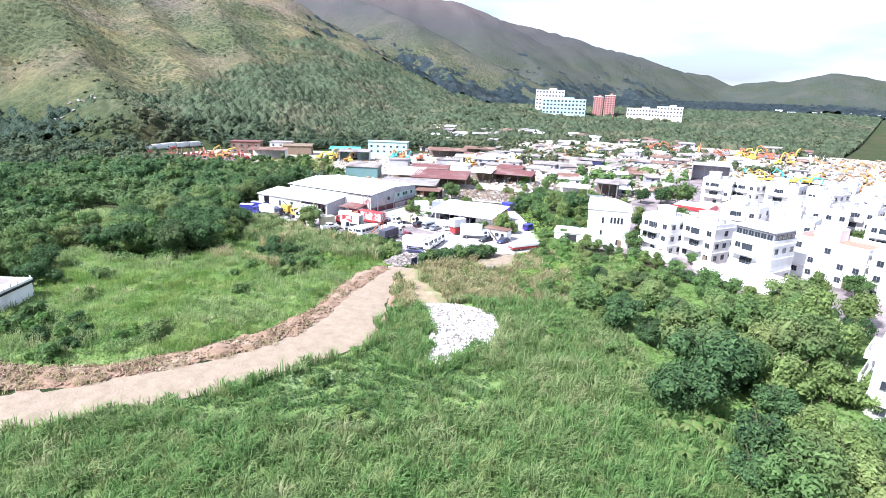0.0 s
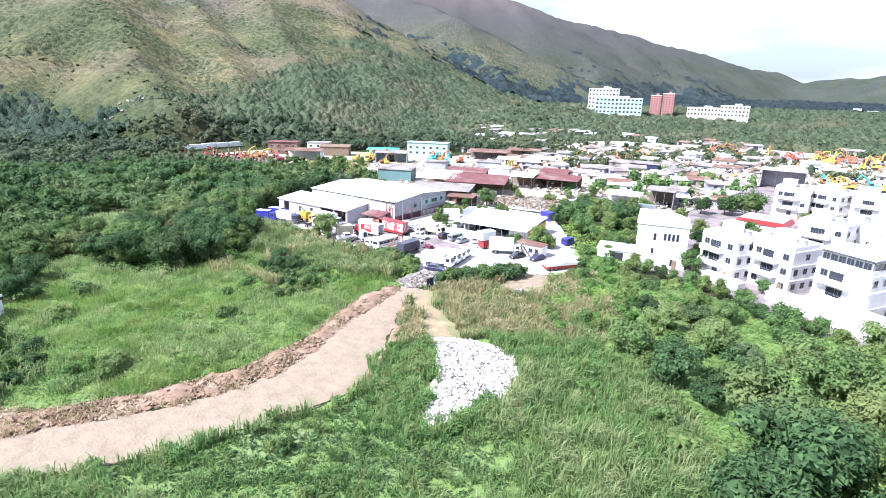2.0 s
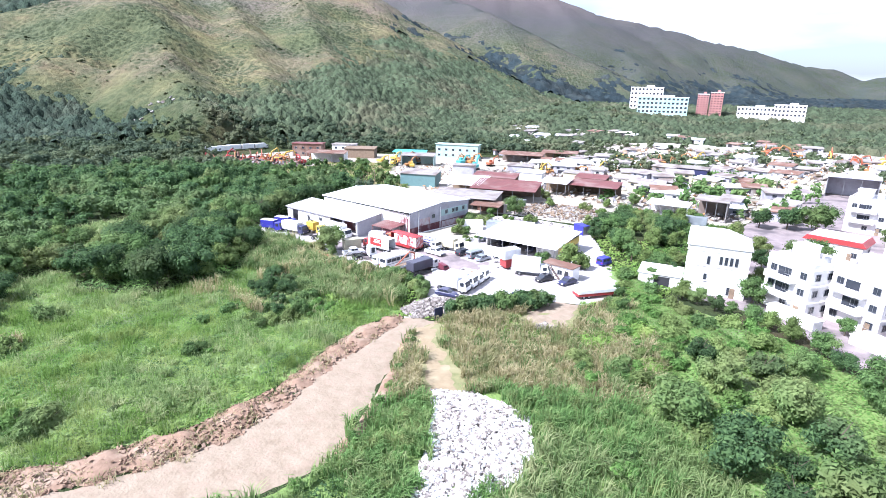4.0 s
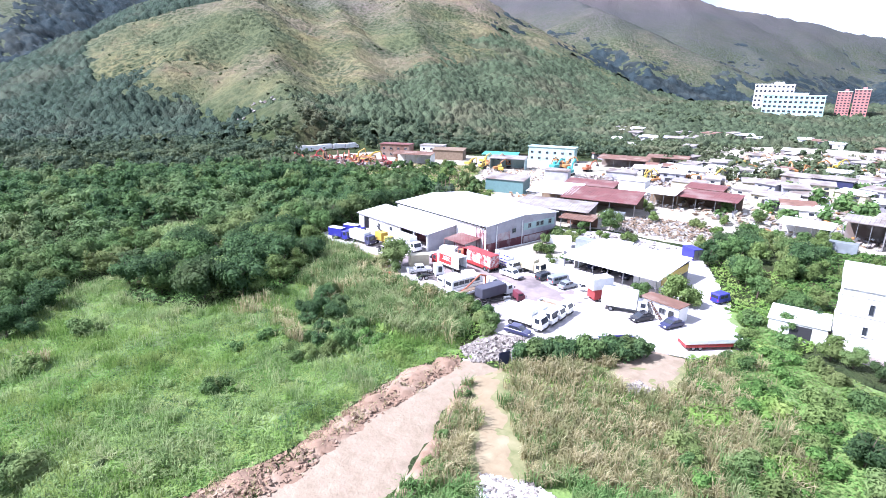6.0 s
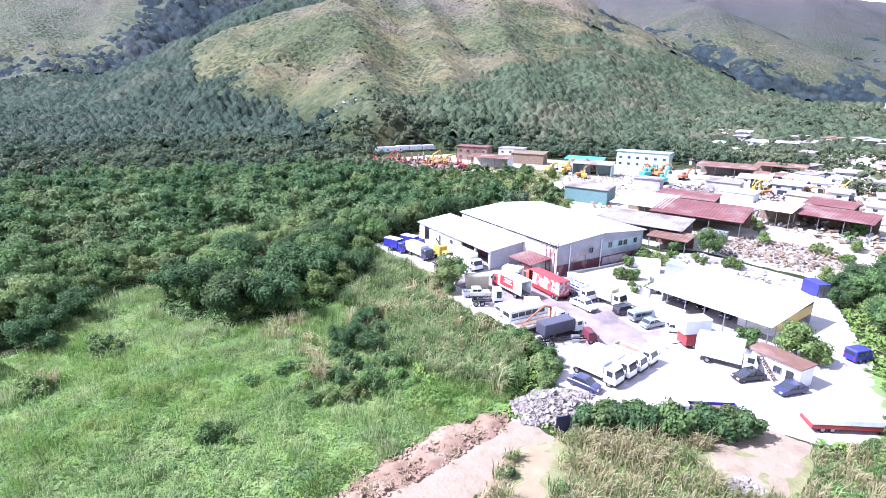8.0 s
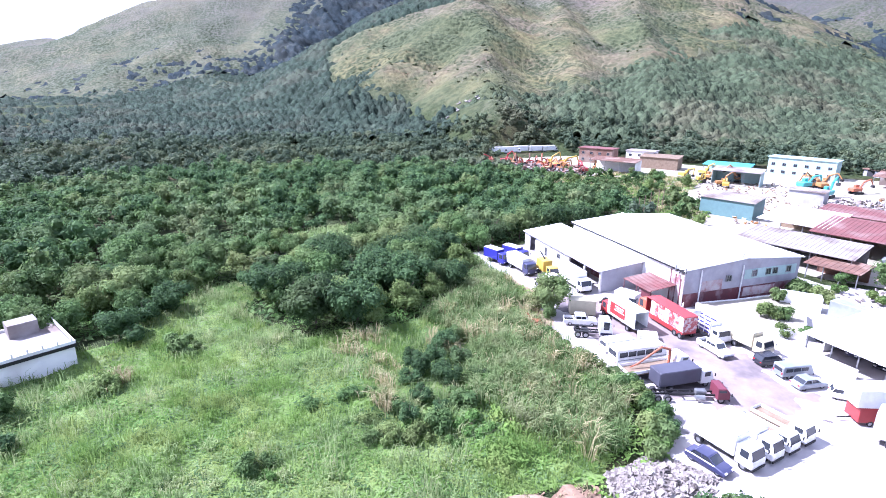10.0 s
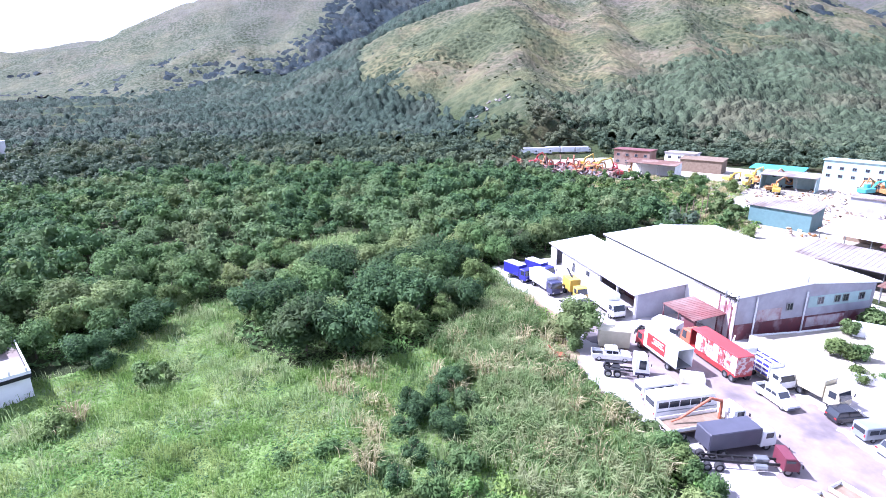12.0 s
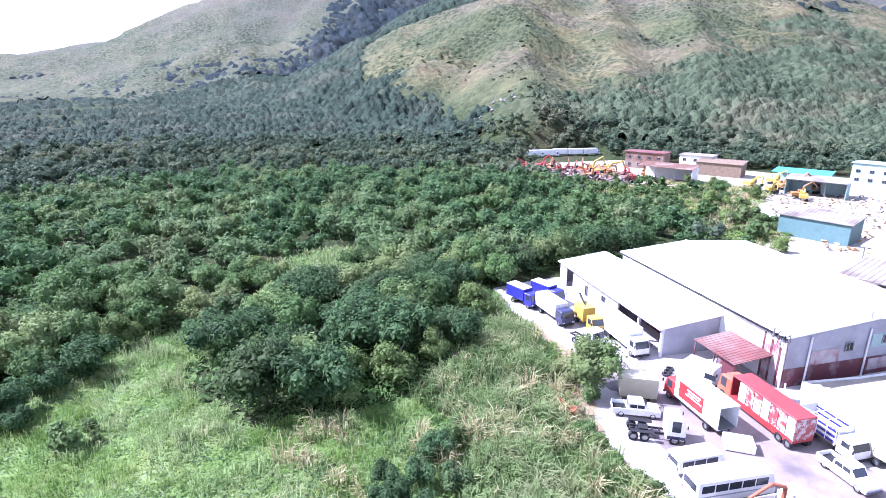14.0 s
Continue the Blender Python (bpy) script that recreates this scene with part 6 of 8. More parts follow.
village_house(-9.2, 150.5, -34, 8.8, 9.0, 3, HOUSE, balcony="s", seed=2)
village_house(1.0, 149.0, -34, 9.0, 8.8, 3, HOUSE, balcony="s", seed=3, wall="tile_wall")
village_house(12.2, 138.4, -34, 9.4, 8.8, 3, "four-level white village house with a glazed roof room", balcony="s", seed=4, roof="glazed", fh=3.1)
village_house(28.0, 147.0, -34, 15.5, 10, 3, "white village house with a terracotta roof terrace", balcony="w", seed=5, roof="terrace", fh=2.9)
village_house(38.5, 136.5, -34, 10, 10, 3, HOUSE, balcony="w", seed=6, fh=3.2)
village_house(28.2, 83.0, -20, 10, 10, 3, "weathered white village house at the lane", balcony="w", seed=7, fh=3.5)
village_house(-4.5, 199, -12, 12, 9, 1, "low white house with a red metal roof", balcony="", seed=8, roof="red", fh=3.4)
for gx, gy, gw, gd, gh in ((11.5, 131.0, 15, 5, 3.2), (3.0, 137.5, 8, 4, 1.6), (-9.5, 143.0, 9, 2.5, 1.6)):
    gw_ = thing("garden_terrace", gx, gy, 0, -34, "white rendered garden terrace wall below the house", "wall", "terrace walls")
    part("wall", one_box(0, 0, gh / 2 - 0.2, gw, gd, gh + 0.4, 0.1), "white_wall", gw_)
    part("coping", one_box(0, 0, gh + 0.05, gw + 0.2, gd + 0.2, 0.1), "white_wall", gw_)
hr = random.Random(5)
spots = [(2, 236), (14, 238), (26, 236), (37, 231), (30, 205), (42, 200), (54, 196), (46, 176), (58, 172), (48, 158), (60, 150), (52, 135), (66, 212), (50, 222), (64, 232), (76, 222), (20, 188), (32, 190), (44, 246), (58, 252), (72, 246),
         (84, 256), (10, 180), (22, 168), (70, 190), (72, 168)]
for k, (hx, hy) in enumerate(spots):
    village_house(hx + hr.uniform(-1.5, 1.5), hy + hr.uniform(-1.5, 1.5), hr.choice((-34, -20, -14)) + hr.uniform(-4, 4), hr.uniform(8.5, 11), hr.uniform(8.5, 10.5), 3 if k > 3 else 3, HOUSE, balcony=hr.choice(("s", "w", "s")), seed=20 + k,
                  wall=hr.choice(("white_wall", "tile_wall")), fh=hr.uniform(2.9, 3.2))
# trees between the houses
for k, px, py, sc in (("a", -16.5, 147, 0.8), ("b", -15.5, 153, 0.9), ("c", -17, 158, 0.8), ("a", -5, 158, 0.8), ("b", 8, 158, 0.8), ("c", 20, 158, 0.7), ("a", 36, 158, 0.8), ("b", 18, 178, 0.8), ("a", 40, 186, 0.8), ("c", 8, 190, 0.8), ("b", -18, 172, 1.0),
                      ("a", -12, 178, 1.0), ("c", -20, 186, 0.9), ("a", -8, 186, 0.9), ("c", 48, 210, 0.8), ("b", 18, 212, 0.9), ("a", 8, 218, 0.9), ("a", 30, 220, 0.7), ("c", 0, 166, 0.8), ("e", 22, 131, 0.9), ("a", 30, 134, 0.8), ("e", -2, 141, 0.7)):
    plant(k, px, py, sc, group="trees between the houses")
# small buildings on the flat beyond the village
open_shed(-50, 217, 4, 12, 7, 4.2, 0.5, "white_roof", "white-roofed hut on the works road", "ne", "white_wall")
open_shed(-38, 222, 4, 9, 8, 6.4, 0.5, "old_roof", "two-level shed with open front", "ne", "old_roof")
open_shed(-62, 306, 0, 13, 7, 5.6, 0.5, "old_roof", "blue-grey hut beyond the barns", "nsew", "navy_paint")
open_shed(-2, 304, 0, 17, 8, 8.0, 0.6, "grey_sheet", "dark grey two-level shed", "new", "grey_sheet")

# ---- vehicles ----
def turned(bm, r, w, n=16):
    """A wheel's tyre round the y axis, with rounded shoulders."""
    prof = [(r * 0.62, -w / 2), (r * 0.94, -w / 2), (r, -w * 0.32), (r, w * 0.32), (r * 0.94, w / 2), (r * 0.62, w / 2)]
    rings = []
    for k in range(n):
        a = 2 * math.pi * k / n
        rings.append([bm.verts.new((q * math.cos(a), y, q * math.sin(a))) for q, y in prof])
    for k in range(n):
        for j in range(len(prof)):
            i = (j + 1) % len(prof)
            bm.faces.new((rings[k][j], rings[k][i], rings[(k + 1) % n][i], rings[(k + 1) % n][j]))
    bmesh.ops.recalc_face_normals(bm, faces=bm.faces)
    return bm


TYRES = {}


def wheel(parent, x, y, r, w):
    key = (round(r, 3), round(w, 3))
    m = pose(x, y, r)
    if key not in TYRES:
        t = part("wheel", turned(bmesh.new(), r, w), "rubber", parent, m=m)
        bm = bmesh.new()
        bmesh.ops.create_cone(bm, cap_ends=True, segments=12, radius1=r * 0.6, radius2=r * 0.6, depth=w * 0.7, matrix=pose(0, 0, 0, 90, 0, 0))
        rim = part("rim", bm, "steel", t)
        TYRES[key] = (t.data, rim.data)
        return t
    a, b = TYRES[key]
    t = again("wheel", a, parent, m)
    again("rim", b, t, Matrix())
    return t


def slope_panel(bm, a, b, y0, y1, out=0.02):
    """A thin pane between two points of the side profile."""
    (x0, z0), (x1, z1) = a, b
    d = Vector((x1 - x0, 0, z1 - z0))
    n = Vector((d.z, 0, -d.x)).normalized()
    c = [Vector((x0, y0, z0)), Vector((x1, y0, z1)), Vector((x1, y1, z1)), Vector((x0, y1, z0))]
    v = [bm.verts.new(p + n * out) for p in c] + [bm.verts.new(p - n * 0.02) for p in c]
    for f in ((0, 1, 2, 3), (7, 6, 5, 4), (0, 4, 5, 1), (1, 5, 6, 2), (2, 6, 7, 3), (3, 7, 4, 0)):
        bm.faces.new([v[i] for i in f])
    bmesh.ops.recalc_face_normals(bm, faces=bm.faces)
    return bm


def cab(ob, f, paint, w=2.1, h=2.45, deep=1.85, z0=0.55):
    """A cab over the front axle, its front at x = f."""
    bm = prism(bmesh.new(), [(f - deep, z0), (f - 0.05, z0), (f, z0 + 0.35), (f - 0.02, z0 + 0.85), (f - 0.38, h), (f - 0.6, h + 0.1), (f - deep, h + 0.1)], -w / 2, w / 2)
    bmesh.ops.bevel(bm, geom=[e for e in bm.edges if abs(e.verts[0].co.y - e.verts[1].co.y) < 0.01], offset=0.06, segments=1, affect="EDGES")
    c = part("cab", bm, paint, ob)
    part("windscreen", slope_panel(bmesh.new(), (f - 0.05, z0 + 0.92), (f - 0.36, h - 0.08), -w / 2 + 0.12, w / 2 - 0.12), "glass", c)
    for s in (-1, 1):
        part("side_window", one_box(f - 0.95, s * (w / 2 + 0.005), (z0 + 0.95 + h - 0.1) / 2, 0.85, 0.03, h - z0 - 1.1), "glass", c)
        part("headlight", one_box(f + 0.0, s * (w / 2 - 0.3), z0 + 0.25, 0.06, 0.32, 0.18), "lamp_glass", c)
        part("mirror", one_box(f + 0.05, s * (w / 2 + 0.18), h - 0.55, 0.08, 0.16, 0.36), "chassis", c)
    part("bumper", one_box(f - 0.02, 0, z0 - 0.08, 0.16, w, 0.28, 0.03), "chassis", c)
    return c


def truck(x, y, yaw, L, paint, body, label, body_paint="white_paint", w=2.3, h=3.5, axles=2, r=0.45, cab_h=2.45, deep=1.85, band=None, name="truck", z=0.04):
    ob = thing(name, x, y, z, yaw, label, "truck")
    f, b = L / 2, -L / 2
    bm = bmesh.new()
    for s in (-1, 1):
        box(bm, (b + f - deep) / 2 + 0.4, s * 0.42, 0.78, L - deep + 0.6, 0.12, 0.22)
    for k in range(5):
        box(bm, b + 0.3 + k * (L - deep) / 5, 0, 0.78, 0.12, 0.76, 0.14)
    part("chassis", bm, "chassis", ob)
    cab(ob, f, paint, min(w, 2.25), cab_h, deep)
    xs = [f - 1.0, b + 1.7] + ([b + 0.55] if axles > 2 else [])
    for k, px in enumerate(xs):
        for s in (-1, 1):
            wheel(ob, px, s * (w / 2 - 0.2), r, 0.3 if k == 0 else 0.5)
    bx0, bx1 = b, f - deep - 0.12
    cx, bl = (bx0 + bx1) / 2, bx1 - bx0
    if body == "box":
        o = part("cargo_box", one_box(cx, 0, (0.95 + h) / 2, bl, w, h - 0.95, 0.04), body_paint, ob)
        part("roof_panel", one_box(cx, 0, h + 0.03, bl - 0.1, w - 0.1, 0.05), body_paint if body_paint == "grey_paint" else "white_paint", o)
        part("rear_door", one_box(bx0 - 0.03, 0, (1.05 + h) / 2, 0.05, w - 0.2, h - 1.25), "steel" if body_paint != "grey_paint" else "grey_paint", o)
        if band:
            for s in (-1, 1):
                part("side_panel", one_box(cx, s * (w / 2 + 0.015), (1.2 + h) / 2 - 0.2, bl - 0.5, 0.03, (h - 1.3) * 0.7), band, o)
    elif body == "open_box":
        o = part("cargo_floor", one_box(cx, 0, 1.0, bl, w, 0.12), "steel", ob)
        for s in (-1, 1):
            q = part("side_wall", one_box(cx, s * (w / 2 - 0.03), (1.06 + h) / 2, bl, 0.06, h - 1.06), body_paint, o)
            part("side_panel", one_box(cx + bl * 0.12, s * (w / 2 + 0.015), (1.1 + h) / 2, bl * 0.55, 0.03, (h - 1.1) * 0.75), band or body_paint, q)
        part("front_wall", one_box(bx1 - 0.03, 0, (1.06 + h) / 2, 0.06, w - 0.12, h - 1.06), body_paint, o)
        part("roof_panel", one_box(cx, 0, h + 0.04, bl + 0.05, w, 0.08), "white_paint", o)
    elif body == "drinks":
        o = part("cargo_floor", one_box(cx, 0, 1.0, bl, w, 0.3), "red_paint", ob)
        part("roof_panel", one_box(cx, 0, h, bl, w, 0.14, 0.03), "red_paint", o)
        part("rear_wall", one_box(bx0 + 0.05, 0, (1.1 + h) / 2, 0.1, w, h - 1.2), "pink_panel", o)
        part("front_wall", one_box(bx1 - 0.05, 0, (1.1 + h) / 2, 0.1, w, h - 1.2), "red_paint", o)
        n = 8
        for k in range(n):
            px = bx0 + (k + 0.5) * bl / n
            for s in (-1, 1):
                if s > 0 and k == n - 1:
                    continue
                part("shutter", one_box(px, s * (w / 2 - 0.1), (1.15 + h) / 2 - 0.05, bl / n - 0.1, 0.06, h - 1.35), "pink_panel" if k % 3 else "white_paint", o)
        for s in (-1, 1):
            part("skirt", one_box(cx, s * (w / 2 - 0.06), 0.68, bl * 0.86, 0.05, 0.36), "red_paint", o)
    elif body == "slat":
        o = part("cargo_floor", one_box(cx, 0, 1.0, bl, w, 0.14), "wood", ob)
        for s in (-1, 1):
            for k in range(6):
                part("slat", one_box(cx, s * (w / 2 - 0.03), 1.25 + k * 0.3, bl, 0.05, 0.17), body_paint if k % 2 == 0 else "white_paint", o)
            for k in range(5):
                part("post", one_box(bx0 + 0.06 + k * (bl - 0.12) / 4, s * (w / 2 + 0.01), 2.0, 0.09, 0.05, 2.0), "white_paint", o)
        for px in (bx0 + 0.04, bx1 - 0.04):
            part("end_wall", one_box(px, 0, 1.95, 0.06, w - 0.12, 1.8), "white_paint", o)
        for k in range(4):
            part("roof_bar", one_box(bx0 + 0.1 + k * (bl - 0.2) / 3, 0, h + 0.02, 0.08, w, 0.06), "white_paint", o)
    elif body == "flat":
        o = part("flatbed", one_box(cx, 0, 1.08, bl, w, 0.16), "wood", ob)
        for s in (-1, 1):
            part("side_board", one_box(cx, s * (w / 2 - 0.03), 1.36, bl, 0.05, 0.42), body_paint, o)
        part("tailboard", one_box(bx0 + 0.03, 0, 1.36, 0.05, w - 0.1, 0.42), body_paint, o)
        part("headboard", one_box(bx1 - 0.03, 0, 1.6, 0.06, w - 0.1, 0.9), body_paint, o)
    return ob


def livery_sign(ob, x, y, z, w, h, yaw):
    """Unreadable livery writing as plain bars."""
    for k in range(3):
        part("sign_bar", one_box(0, 0, (k - 1) * h * 0.4, w * (1, 0.7, 0.85)[k], 0.02, h * 0.2), "white_paint", ob, m=pose(x, y, z, 0, 0, yaw))


def car(x, y, yaw, paint, label, L=4.4, w=1.75, h=1.45, style="saloon", z=0.04):
    ob = thing("car", x, y, z, yaw, label, "car", "parked cars")
    f, b = L / 2, -L / 2
    low = [(b, 0.35), (b + 0.15, 0.25), (f - 0.15, 0.25), (f, 0.38), (f - 0.04, 0.62), (f - 0.35, 0.74), (f - 1.15, 0.9), (b + (0.75 if style == "saloon" else 0.1), 0.93), (b + 0.03, 0.85)]
    bm = prism(bmesh.new(), low, -w / 2, w / 2)
    bmesh.ops.bevel(bm, geom=[e for e in bm.edges if abs(e.verts[0].co.y - e.verts[1].co.y) < 0.01], offset=0.08, segments=1, affect="EDGES")
    body = part("body", bm, paint, ob)
    top0, top1 = (b + 1.0, f - 1.9) if style == "saloon" else (b + 0.35, f - 1.75)
    lo0, lo1 = (b + 0.55, f - 1.1) if style == "saloon" else (b + 0.08, f - 1.0)
    glass = [(lo0, 0.88), (lo1, 0.88), (top1, h - 0.06), (top0, h - 0.06)]
    bm = prism(bmesh.new(), glass, -w / 2 + 0.12, w / 2 - 0.12)
    part("window_glass", bm, "glass", ob)
    bm = prism(bmesh.new(), [(top0 - 0.06, h - 0.08), (top1 + 0.06, h - 0.08), (top1 - 0.1, h), (top0 + 0.1, h)], -w / 2 + 0.1, w / 2 - 0.1)
    part("roof", bm, paint, ob)
    for s in (-1, 1):
        bm = bmesh.new()
        for (xa, za), (xb, zb) in (((lo1, 0.88), (top1, h - 0.04)), ((lo0, 0.88), (top0, h - 0.04))):
            tube(bm, (xa, s * (w / 2 - 0.11), za), (xb, s * (w / 2 - 0.11), zb), 0.05, n=5)
        tube(bm, ((lo0 + lo1) / 2, s * (w / 2 - 0.11), 0.88), ((top0 + top1) / 2, s * (w / 2 - 0.11), h - 0.04), 0.045, n=5)
        part("pillar_frame", bm, paint, ob)
        part("headlight", one_box(f - 0.08, s * (w / 2 - 0.3), 0.6, 0.16, 0.36, 0.14), "lamp_glass", body)
        part("tail_lamp", one_box(b + 0.05, s * (w / 2 - 0.25), 0.75, 0.1, 0.28, 0.14), "red_lamp", body)
        for px in (f - 0.85, b + 0.8):
            wheel(ob, px, s * (w / 2 - 0.12), 0.32, 0.2)
    return ob


def van(x, y, yaw, L, paint, label, w=1.9, h=2.0, rows=3, name="van", r=0.34, z=0.04, stripe=None):
    ob = thing(name, x, y, z, yaw, label, "bus" if name == "minibus" else "van")
    f, b = L / 2, -L / 2
    o = [(b, 0.4), (f - 0.05, 0.4), (f, 0.8), (f - 0.12, h * 0.52), (f - 0.55, h - 0.06), (f - 0.9, h), (b + 0.12, h), (b, h - 0.15)]
    bm = prism(bmesh.new(), o, -w / 2, w / 2)
    bmesh.ops.bevel(bm, geom=[e for e in bm.edges if abs(e.verts[0].co.y - e.verts[1].co.y) < 0.01], offset=0.08, segments=1, affect="EDGES")
    body = part("body", bm, paint, ob)
    part("windscreen", slope_panel(bmesh.new(), (f - 0.15, h * 0.55), (f - 0.54, h - 0.1), -w / 2 + 0.12, w / 2 - 0.12), "glass", body)
    part("rear_window", one_box(b - 0.01, 0, h * 0.72, 0.03, w - 0.5, h * 0.26), "glass", body)
    step = (L - 1.3) / rows
    for s in (-1, 1):
        for k in range(rows):
            part("side_window", one_box(b + 0.35 + (k + 0.5) * step, s * (w / 2 + 0.005), h * 0.71, step - 0.12, 0.03, h * 0.27), "glass", body)
        if stripe:
            part("stripe", one_box(0, s * (w / 2 + 0.01), h * 0.42, L - 0.5, 0.02, 0.12), stripe, body)
        part("headlight", one_box(f - 0.02, s * (w / 2 - 0.3), 0.72, 0.06, 0.3, 0.18), "lamp_glass", body)
        part("tail_lamp", one_box(b - 0.01, s * (w / 2 - 0.18), 0.9, 0.04, 0.14, 0.3), "red_lamp", body)
        for px in (f - 0.95, b + 1.1):
            wheel(ob, px, s * (w / 2 - 0.12), r, 0.22)
    part("bumper", one_box(f - 0.0, 0, 0.42, 0.12, w - 0.05, 0.2), "grey_paint", body)
    return ob


def pickup(x, y, yaw, paint, label, L=5.2, w=1.8, z=0.04):
    """A double-cab pickup: bonnet, four-door cab, open bed."""
    ob = thing("pickup", x, y, z, yaw, label, "pickup truck")
    f, b = L / 2, -L / 2
    bm = prism(bmesh.new(), [(b, 0.5), (b + 0.1, 0.38), (f - 0.12, 0.38), (f, 0.5), (f - 0.03, 0.88), (f - 0.2, 1.0), (f - 1.3, 1.1), (b + 1.65, 1.1), (b + 1.64, 0.62), (b, 0.62)], -w / 2, w / 2)
    body = part("body", bm, paint, ob)
    c = part("cab", prism(bmesh.new(), [(b + 1.66, 1.08), (f - 1.25, 1.08), (f - 1.8, 1.72), (f - 2.0, 1.78), (b + 1.9, 1.78), (b + 1.75, 1.7)], -w / 2 + 0.09, w / 2 - 0.09), paint, ob)
    part("windscreen", slope_panel(bmesh.new(), (f - 1.3, 1.13), (f - 1.78, 1.69), -w / 2 + 0.2, w / 2 - 0.2), "glass", c)
    part("rear_window", one_box(b + 1.68, 0, 1.42, 0.04, w - 0.5, 0.4), "glass", c)
    for s in (-1, 1):
        for px in (b + 2.25, f - 2.15):
            part("side_window", one_box(px, s * (w / 2 - 0.085), 1.42, 0.72, 0.03, 0.4), "glass", c)
        part("bed_side", one_box(b + 0.82, s * (w / 2 - 0.04), 0.86, 1.62, 0.08, 0.5), paint, body)
        part("headlight", one_box(f - 0.05, s * (w / 2 - 0.28), 0.82, 0.1, 0.32, 0.16), "lamp_glass", body)
        for px in (f - 0.85, b + 0.95):
            wheel(ob, px, s * (w / 2 - 0.12), 0.36, 0.24)
    part("bed_floor", one_box(b + 0.82, 0, 0.66, 1.5, w - 0.18, 0.05), "chassis", body)
    part("tailgate", one_box(b + 0.03, 0, 0.86, 0.06, w - 0.16, 0.5), paint, body)
    part("bumper", one_box(f + 0.02, 0, 0.52, 0.14, w - 0.1, 0.2), "grey_paint", body)
    return ob


# the truck yard
drinks = truck(-92.6, 133.9, 175, 11.2, "orange_paint", "drinks", "long red drinks delivery truck with an orange cab", w=2.5, h=3.6, axles=3, r=0.5, cab_h=2.75, deep=2.2)
kerry = truck(-95.4, 127.9, 177, 9.0, "red_paint", "open_box", "red and white box truck with open rear doors", w=2.4, h=3.6, band="red_paint", cab_h=2.5)
livery_sign(kerry, -0.6, 1.24, 2.6, 2.6, 0.8, 0)
livery_sign(kerry, -0.6, -1.24, 2.6, 2.6, 0.8, 0)
tractor = truck(-93.3, 120.6, 60, 5.6, "white_paint", "bare", "white and navy tractor unit without trailer", w=2.4, axles=3, r=0.5, cab_h=2.9, deep=1.9)
part("navy_skirt", one_box(1.9, 0, 0.86, 1.75, 2.3, 0.36), "navy_paint", tractor)
part("fifth_wheel", one_box(-1.2, 0, 1.02, 1.0, 0.9, 0.16, 0.03), "chassis", tractor)
for s in (-1, 1):
    part("mudguard", one_box(-1.4, s * 1.0, 1.1, 2.4, 0.5, 0.06), "chassis", tractor)
pickup(-97.4, 121.2, 62, "white_paint", "white double-cab pickup truck beside the tractor unit")
van(-88.0, 121.2, 86, 5.2, "white_paint", "white delivery van in the truck yard", rows=3)
van(-84.2, 121.4, 84, 8.0, "white_paint", "white minibus with a row of side windows", w=2.2, h=2.75, rows=5, name="minibus", r=0.4, stripe="silver_paint")
crane = truck(-80.7, 121.2, 86, 9.6, "white_paint", "flat", "white flatbed truck with a folded orange loader crane", w=2.4, cab_h=2.5)
for a, b2, r2 in (((2.2, 0, 1.1), (2.2, 0, 3.3), 0.2), ((2.2, 0, 3.3), (0.9, 0.2, 3.7), 0.18), ((0.9, 0.2, 3.7), (-2.6, 0.3, 1.7), 0.15), ((-2.6, 0.3, 1.7), (-3.6, 0.3, 1.45), 0.1)):
    part("crane_arm", tube(bmesh.new(), a, b2, r2, r2 * 0.85), "orange_paint", crane)
truck(-77.2, 122.3, 84, 7.9, "white_paint", "box", "dark slate box-bodied truck with a white cab", body_paint="grey_paint", w=2.3, h=2.8, cab_h=2.25)
bare = truck(-74.6, 121.0, 66, 9.0, "maroon_paint", "bare", "stripped truck chassis with a maroon cab", w=2.3, axles=3, cab_h=1.9, deep=1.5)
part("fuel_tank", tube(bmesh.new(), (0.5, -0.85, 0.7), (1.6, -0.85, 0.7), 0.3), "steel", bare)
part("gearbox", one_box(1.4, 0, 0.95, 1.3, 0.7, 0.6, 0.06), "steel", bare)
pickup(-82.6, 133.8, -4, "white_paint", "white double-cab pickup truck in the yard")
truck(-86.7, 137.0, -4, 6.4, "white_paint", "slat", "blue and white livestock truck with slatted sides", body_paint="blue_paint", w=2.2, h=2.9, cab_h=2.2)
ytruck = truck(-81.6, 139.2, 4, 6.4, "cream_paint", "box", "pale yellow box truck", body_paint="cream_paint", w=2.2, h=3.1)
car(-77.2, 138.2, 80, "black_paint", "black hatchback car in the yard", style="hatch", L=4.3, h=1.6)
van(-73.9, 138.2, 80, 4.8, "silver_paint", "silver-blue people carrier in the yard", w=1.8, h=1.85, rows=3, r=0.33)
car(-71.2, 137.4, 82, "silver_paint", "silver saloon car in the yard")
# red and white market trailer
tr = thing("trailer", -63.6, 136.6, 0.04, 66, "tall red and white box trailer on two wheels", "trailer")
part("lower_body", one_box(0, 0, 1.45, 3.8, 2.3, 1.9, 0.04), "red_paint", tr)
part("upper_body", one_box(-0.2, 0, 3.5, 4.4, 2.4, 2.2, 0.04), "white_paint", tr)
part("awning", one_box(2.4, 0, 2.7, 0.9, 2.2, 0.08), "silver_paint", tr)
part("side_badge", one_box(0.8, -1.17, 1.9, 0.9, 0.03, 0.4), "white_paint", tr)
part("drawbar", tube(bmesh.new(), (-1.8, 0, 0.6), (-3.4, 0, 0.45), 0.08), "chassis", tr)
